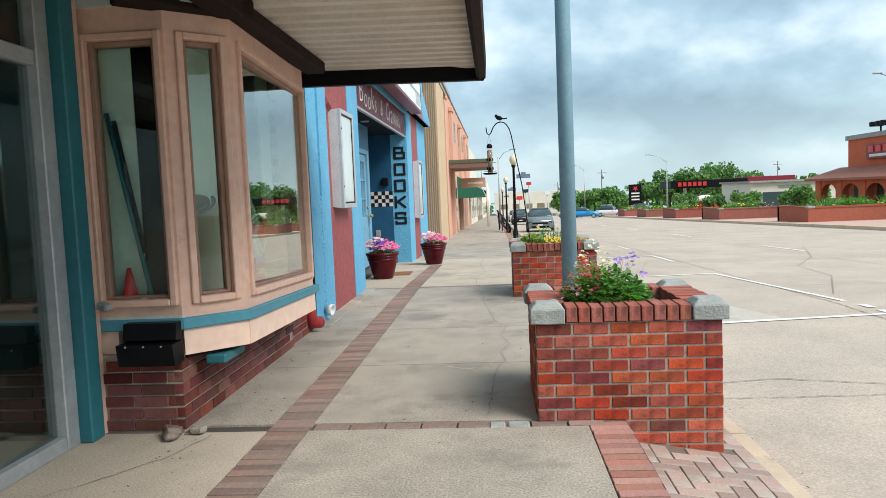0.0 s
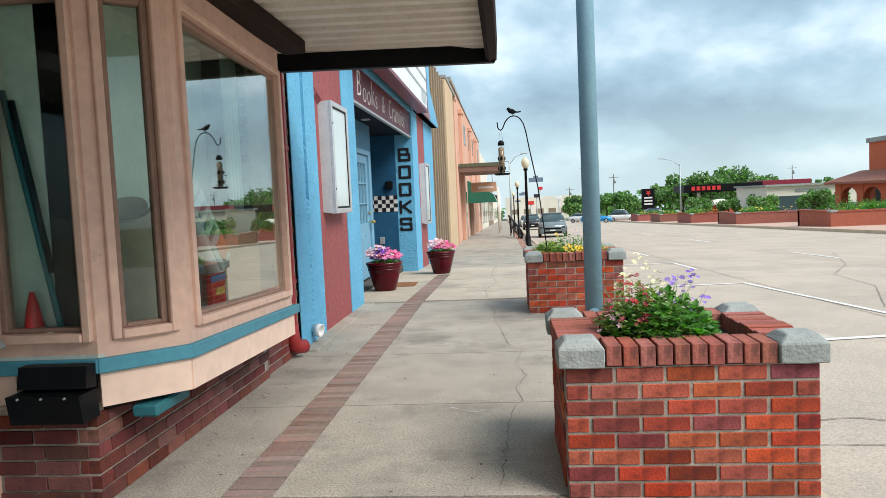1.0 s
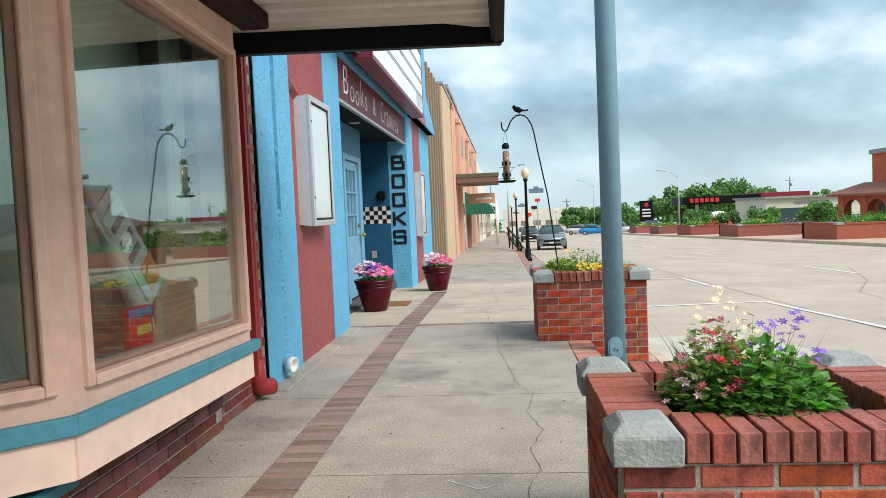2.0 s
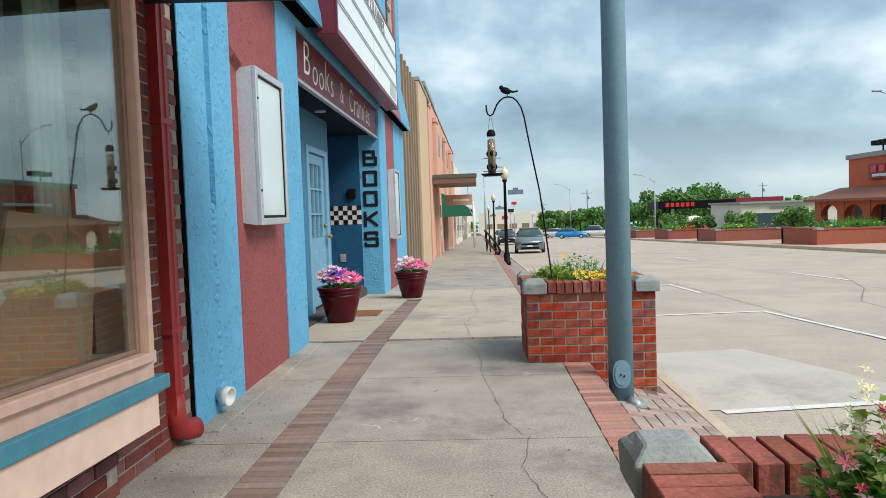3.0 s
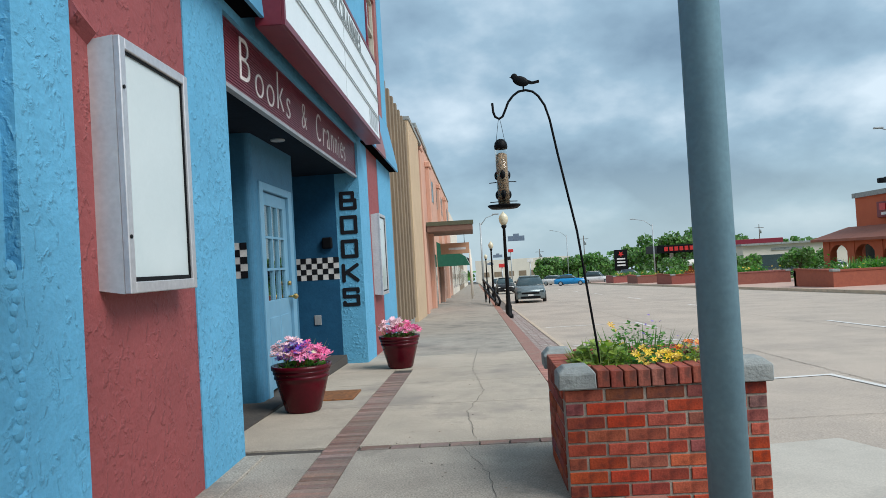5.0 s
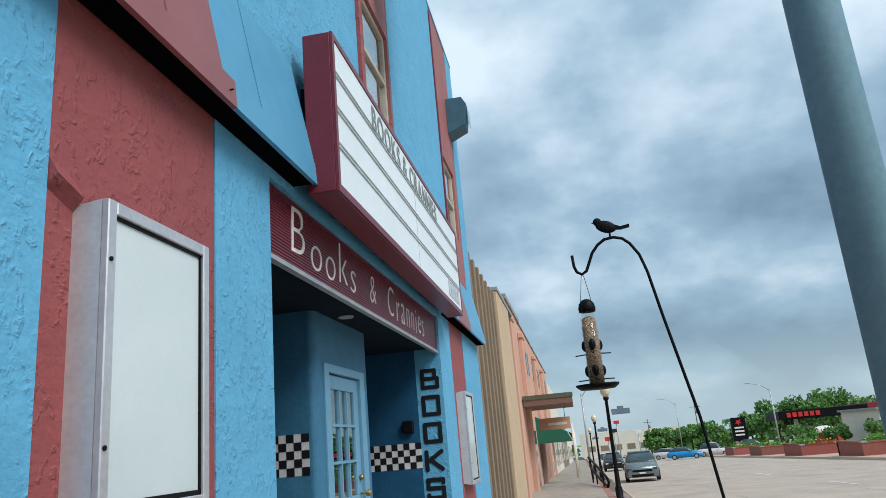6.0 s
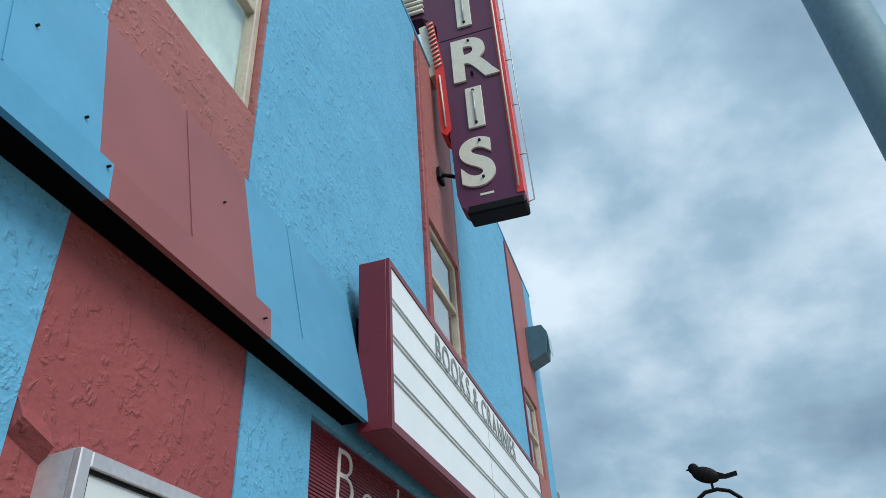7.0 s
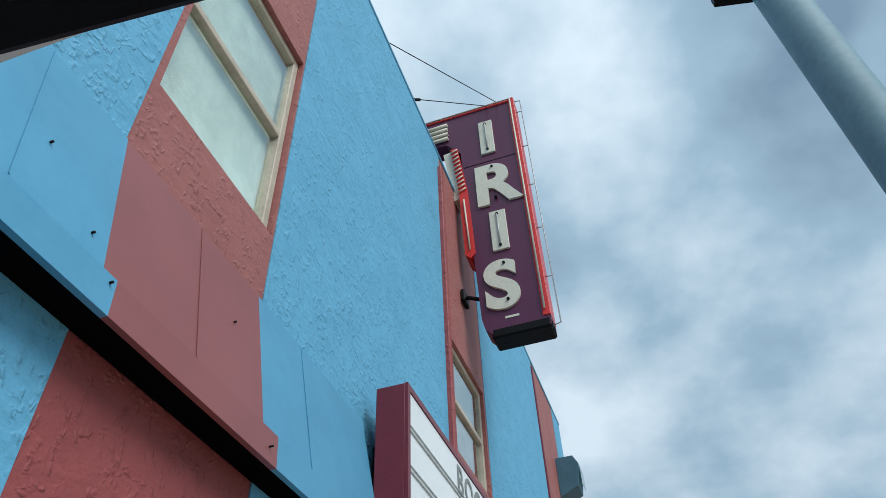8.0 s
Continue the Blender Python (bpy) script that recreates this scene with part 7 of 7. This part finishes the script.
def planter(y0, x0=0.487):
    t = thing("street_planter", (x0 + PW / 2, y0 + PD / 2, 0), "square red brick planter with cast stone corner caps", "planter", "brick planters")
    x1, y1 = x0 + PW, y0 + PD
    low = -0.42
    for r in ((x0 + 0.006, x1 - 0.006, y0 + 0.006, y0 + 0.11, low, 0.54), (x0 + 0.006, x1 - 0.006, y1 - 0.11, y1 - 0.006, low, 0.54), (x0 + 0.006, x0 + 0.11, y0 + 0.11, y1 - 0.11, low, 0.54), (x1 - 0.11, x1 - 0.006, y0 + 0.11, y1 - 0.11, low, 0.54)):
        part("mortar_core", boxes(r), MORTAR, t)
    part("soil", boxes((x0 + 0.11, x1 - 0.11, y0 + 0.11, y1 - 0.11, 0.2, 0.555)), SOIL, t)
    rnd = random.Random(int(y0 * 10))
    full, half, side, shalf = (brick_mesh("brick", 0.186, 0.09, 0.0565, BRICK), brick_mesh("brick", 0.086, 0.09, 0.0565, BRICK), brick_mesh("brick", 0.09, 0.186, 0.0565, BRICK), brick_mesh("brick", 0.09, 0.09, 0.057, BRICK))
    for c in range(14):
        z = 0.54 - CH * (c + 0.5)
        odd = c % 2
        # faces towards and away from the walker
        for yy in (y0 + 0.045, y1 - 0.045):
            cuts = [(0.1 + 0.2 * k, full) for k in range(5)] if not odd else [(0.05, half)] + [(0.2 + 0.2 * k, full) for k in range(4)] + [(0.95, half)]
            for u, me in cuts:
                if z < -0.05 and x0 + u < 0.9:
                    continue
                lay("brick", me, Matrix.Translation((x0 + u + rnd.uniform(-0.0015, 0.0015), yy + rnd.uniform(-0.002, 0.002), z)), t)
        for xx in (x0 + 0.045, x1 - 0.045):
            if xx < 0.9 and z < -0.05:
                continue
            span = PD - 0.2
            cuts = [(0.1 + 0.1 + 0.2 * k, side) for k in range(3)] + [(0.1 + 0.6 + 0.045, shalf)] if odd else [(0.1 + 0.045, shalf)] + [(0.1 + 0.09 + 0.1 + 0.2 * k, side) for k in range(2)] + [(0.1 + 0.09 + 0.4 + 0.09, side)]
            for u, me in cuts:
                if u < PD - 0.1:
                    lay("brick", me, Matrix.Translation((xx + rnd.uniform(-0.002, 0.002), y0 + u, z)), t)
    # upright coping bricks between the corner caps
    sold, sold2 = brick_mesh("coping_brick", 0.059, 0.19, 0.084, COPING), brick_mesh("coping_brick", 0.19, 0.059, 0.084, COPING)
    n = 10
    for k in range(n):
        u = x0 + 0.165 + (k + 0.5) * 0.067
        for yy in (y0 + 0.085, y1 - 0.085):
            lay("coping_brick", sold, Matrix.Translation((u, yy, 0.586 + rnd.uniform(-0.003, 0.003))), t)
    for k in range(8):
        v = y0 + 0.168 + (k + 0.5) * 0.067
        for xx in (x0 + 0.085, x1 - 0.085):
            lay("coping_brick", sold2, Matrix.Translation((xx, v, 0.586 + rnd.uniform(-0.003, 0.003))), t)
    for cx, cy in ((x0 + 0.068, y0 + 0.068), (x1 - 0.068, y0 + 0.068), (x0 + 0.068, y1 - 0.068), (x1 - 0.068, y1 - 0.068)):
        bm = bmesh.new()
        box(bm, cx - 0.093, cx + 0.093, cy - 0.093, cy + 0.093, 0.541, 0.655)
        top = [e for e in bm.edges if all(v.co.z > 0.65 for v in e.verts)]
        bmesh.ops.bevel(bm, geom=top, offset=0.035, segments=1, affect="EDGES")
        bmesh.ops.bevel(bm, geom=bm.edges[:], offset=0.005, segments=1, affect="EDGES")
        bmesh.ops.subdivide_edges(bm, edges=bm.edges[:], cuts=1, use_grid_fill=True)
        for v in bm.verts:
            v.co += Vector((noise.noise(v.co * 17), noise.noise(v.co * 17 + Vector((5, 0, 0))), noise.noise(v.co * 17 + Vector((0, 5, 0))))) * 0.004
        part("corner_cap", bm, CAST, t, "weathered cast stone corner cap")


planter(3.53)
planter(8.26)

# dark brick of the shop: base under the bay and the strip beside it
db, dh = brick_mesh("brick", 0.09, 0.192, 0.057, BRICK_DARK), brick_mesh("brick", 0.09, 0.091, 0.057, BRICK_DARK)
fb, fh = brick_mesh("brick", 0.192, 0.09, 0.057, BRICK_DARK), brick_mesh("brick", 0.091, 0.09, 0.057, BRICK_DARK)
rnd = random.Random(11)
for c in range(6):
    z = 0.036 + CH * c
    odd = c % 2
    y = 3.485 + (0.05 if odd else 0.10)
    while y < 5.65:
        half_now = odd and y < 3.56
        lay("brick", dh if half_now else db, Matrix.Translation((-1.524 + rnd.uniform(-0.002, 0.002), y, z)), shop)
        y += 0.15 if half_now else 0.201
    x = -1.57 - (0.05 if odd else 0.10)
    while x > -1.95:
        lay("brick", fb, Matrix.Translation((x + 0.0, 3.526 + rnd.uniform(-0.002, 0.002), z)), shop)
        x -= 0.201
for c in range(38):
    z = 0.036 + CH * c
    for k in range(5):
        y = 5.70 + 0.10 + 0.201 * k - (0.10 if c % 2 else 0.0)
        if 5.68 < y < 6.58:
            lay("brick", db, Matrix.Translation((-1.553 + rnd.uniform(-0.002, 0.002), y, z)), shop)

# sidewalk slabs
def slab(x0, x1, y0, y1, mat):
    bm = bmesh.new()
    n = max(1, int((y1 - y0) / 1.5))
    g0, g1 = ground_z(y0 + 0.005), ground_z(y1 - 0.005)
    prism(bm, [(x0, y0 + 0.005, g0 - 0.05), (x1, y0 + 0.005, g0 - 0.05), (x1, y0 + 0.005, g0), (x0, y0 + 0.005, g0)], (0, y1 - y0 - 0.01, g1 - g0))
    part("slab", bm, mat, sidewalk)


SJ = [(-8, -6.2), (-6.2, -4.5), (-4.5, -2.9), (-2.9, -1.3), (-1.3, 0.3), (0.3, 1.9), (1.9, 3.455), (3.565, 4.94), (4.94, 6.39), (6.39, 7.86), (7.86, 9.40), (9.52, 11.1), (11.1, 12.5), (12.5, 13.75), (13.75, 15.4), (15.4, 17.6), (17.6, 20), (20, 23), (23, 27), (27, 32), (32, 38), (38, 46), (46, 56), (56, 70), (70, 90), (90, 130), (130, 180)]
for k, (y0, y1) in enumerate(SJ):
    pale = 9.45 < y0 < 15
    if y0 > 13.7:
        slab(-1.80, 0.752, y0, y1, CONCRETE_PALE if pale else CONCRETE)
        continue
    slab(-4.4 if y0 < 3 else (-1.52 if y1 < 9.5 else -1.80), -1.006, y0, y1, CONCRETE_PALE if (pale or y0 < 3.3 and k % 2 == 0) else CONCRETE)
    slab(-0.770, 0.752, y0, y1, CONCRETE_PALE if pale else CONCRETE)
part("wall_footing", boxes((W - 0.02, -1.37, 6.6, 9.35, -0.03, 0.014), bevel=0.006), CONCRETE, sidewalk, "rough concrete footing along the wall")

# brick borders
across = brick_mesh("paver", 0.228, 0.061, 0.05, PAVER)
edge = brick_mesh("edge_paver", 0.203, 0.062, 0.05, EDGE_PAVER)
lengthwise = brick_mesh("paver", 0.189, 0.094, 0.05, PAVER)


def tip(y):
    return Matrix.Rotation(-0.027 if y > 9.4 else 0.0, 4, "X")


rnd = random.Random(3)
for k in range(172):
    y = 1.45 + 0.07 * k
    if y < 13.72:
        lay("paver", across, Matrix.Translation((-0.888 + rnd.uniform(-0.003, 0.003), y, ground_z(y) - 0.0235 + rnd.uniform(-0.002, 0.002))) @ tip(y), sidewalk)
    if not (3.5 < y < 4.42 or 8.24 < y < 9.15):
        lay("edge_paver", edge, Matrix.Translation((0.859 + rnd.uniform(-0.004, 0.004), y, ground_z(y) - 0.0235 + rnd.uniform(-0.002, 0.003))) @ tip(y), sidewalk)
for yy in (3.51, 9.46):
    for k in range(8):
        x = -0.655 + 0.2 * k
        if x < 0.75:
            lay("paver", lengthwise, Matrix.Translation((x, yy, ground_z(yy) - 0.0235 + rnd.uniform(-0.002, 0.001))), sidewalk)


def paver_run(name, x, dx, y0, y1, mat, label):
    bm = bmesh.new()
    y = y0
    while y < y1:
        g = ground_z(y)
        prism(bm, [(x - dx / 2, y, g - 0.03), (x + dx / 2, y, g - 0.03), (x + dx / 2, y, g + 0.002), (x - dx / 2, y, g + 0.002)], (0, 0.093, -0.0027))
        y += 0.1
    ob = part(name, bm, mat, sidewalk, label)
    ob["kind"] = "stuff"


paver_run("rear_pavers", -0.888, 0.228, -8, 1.36, PAVER, "worn red brick border")
paver_run("rear_edge_pavers", 0.859, 0.203, -8, 1.36, EDGE_PAVER, "pink brick edge border")
paver_run("far_edge_pavers", 0.859, 0.203, 13.45, 30, EDGE_PAVER, "pink brick edge border")
bm = strip(bmesh.new(), 0.757, 0.962, -0.0, -0.0, [30, 40, 60, 100, 180])
part("far_edge_band", bm, EDGE_PAVER, sidewalk)
# riser of the edge border
bm = strip(bmesh.new(), 0.963, 0.966, -0.004, -0.35, YS[:-1])
part("riser", bm, EDGE_PAVER, sidewalk)
# lower walk: long rows of pavers, broken at the half
CELL = 0.094
flat_p, tall_p, half_p = brick_mesh("paver", 2 * CELL - 0.005, CELL - 0.005, 0.04, LOW_PAVER), brick_mesh("paver", CELL - 0.005, 2 * CELL - 0.005, 0.04, LOW_PAVER), brick_mesh("paver", CELL - 0.005, CELL - 0.005, 0.04, LOW_PAVER)
for j in range(80):
    for i in range(-1, 7):
        d = (i - j) % 4
        y = 2.0 + CELL * (j + 0.5)
        x = 0.975 + CELL * (i + 0.5)
        if d == 0:
            x, me = (x + CELL / 2, flat_p) if 0 <= i < 6 else ((x + CELL, half_p) if i < 0 else (x, half_p))
        elif d == 3 and i >= 0:
            y, me = y + CELL / 2, tall_p
        else:
            continue
        if x < 1.53 and (3.47 < y < 4.46 or 8.20 < y < 9.19) or math.hypot(x - 1.12, y - 7.73) < 0.17:
            continue
        lean = math.atan((low_z(1.0, y) - low_z(1.6, y)) / 0.6)
        lay("paver", me, Matrix.Translation((x, y, low_z(x, y) - 0.0165 + rnd.uniform(-0.002, 0.002))) @ Euler((0, lean, 0)).to_matrix().to_4x4(), low_walk)
bm = bmesh.new()
for j in [*range(-94, -1), *range(72, 300)]:
    for i in range(3):
        y = 2.0 + 0.105 * j
        x0, x1 = 0.975 + 0.2 * i + (0.03 if j % 2 else 0.0), 1.165 + 0.2 * i + (0.03 if j % 2 else 0.0)
        z0, z1 = low_z(x0, y) + 0.008, low_z(x1, y) + 0.008
        prism(bm, [(x0, y, z0 - 0.03), (x1, y, z1 - 0.03), (x1, y, z1), (x0, y, z0)], (0, 0.095, -0.0027))
far_low = part("far_pavers", bm, LOW_PAVER, low_walk, "worn grey-red pavers further along")
far_low["kind"] = "stuff"
# brick floor of the entrance
bm = bmesh.new()
for i in range(9):
    for j in range(54):
        x, y = RX + 0.9 + 0.21 * i, OPEN0 + 0.03 + 0.1 * j
        if x + 0.1 > -1.82:
            continue
        box(bm, x, x + 0.2, y, y + 0.092, ground_z(y) - 0.06, ground_z(y) - 0.012)
fl = part("floor_bricks", bm, PAVER, theatre, "dull red brick entrance floor")
fl["kind"] = "stuff"
# broken corner beside the first planter
bm = boxes((0.32, 0.44, 3.44, 3.52, -0.02, 0.012), (0.22, 0.31, 3.43, 3.53, -0.02, 0.008), bevel=0.01)
solo("loose_paver", bm, CAST, "broken grey paver pieces at the planter corner", "paver")

# grit, twigs and leaf crumbs
bm = bmesh.new()
rnd = random.Random(21)
for k in range(420):
    if k < 170:
        x, y = rnd.uniform(-1.48, -1.0), rnd.uniform(2.6, 9.2)
        if k % 3:
            x = -1.46 + abs(rnd.gauss(0, 0.12))
        z = 0.0
    elif k < 300:
        x, y = rnd.uniform(-0.7, 0.75), rnd.uniform(2.4, 13)
        z = ground_z(y)
    else:
        x, y = 1.76 + abs(rnd.gauss(0, 0.16)), rnd.uniform(2.5, 12)
        z = ground_z(y) - 0.394
    s_ = rnd.uniform(0.002, 0.006)
    a = rnd.uniform(0, 3.1)
    d, e = Vector((math.cos(a), math.sin(a), 0)) * s_ * rnd.uniform(0.8, 2.2), Vector((-math.sin(a), math.cos(a), 0)) * s_ * 0.7
    c = Vector((x, y, z))
    lo = [bm.verts.new(c + q) for q in (d + e, d - e, -d - e, -d + e)]
    top = bm.verts.new(c + Vector((0, 0, s_ * 0.9)))
    for i in range(4):
        bm.faces.new((lo[i], lo[(i + 1) % 4], top))
GRIT = material("grit", (0.30, 0.24, 0.18), (0.12, 0.09, 0.07), rough=0.95, vary=0.6, island=True)
solo("grit", bm, GRIT, "scattered grit and leaf crumbs on the walk and gutter", "grit", kind="stuff", at=(0, 6, 0))
# worn white marks on the slabs
for pts in (((-0.42, 6.75), (-0.30, 6.72), (-0.26, 6.8)), ((-0.62, 6.68), (-0.48, 6.66), (-0.45, 6.6)), ((-0.1, 4.85), (0.05, 4.75), (0.12, 4.8))):
    crack("paint_scuff", list(pts), 0.005, PAINT, walk_z, "faint white scuff on the sidewalk", "scuff")
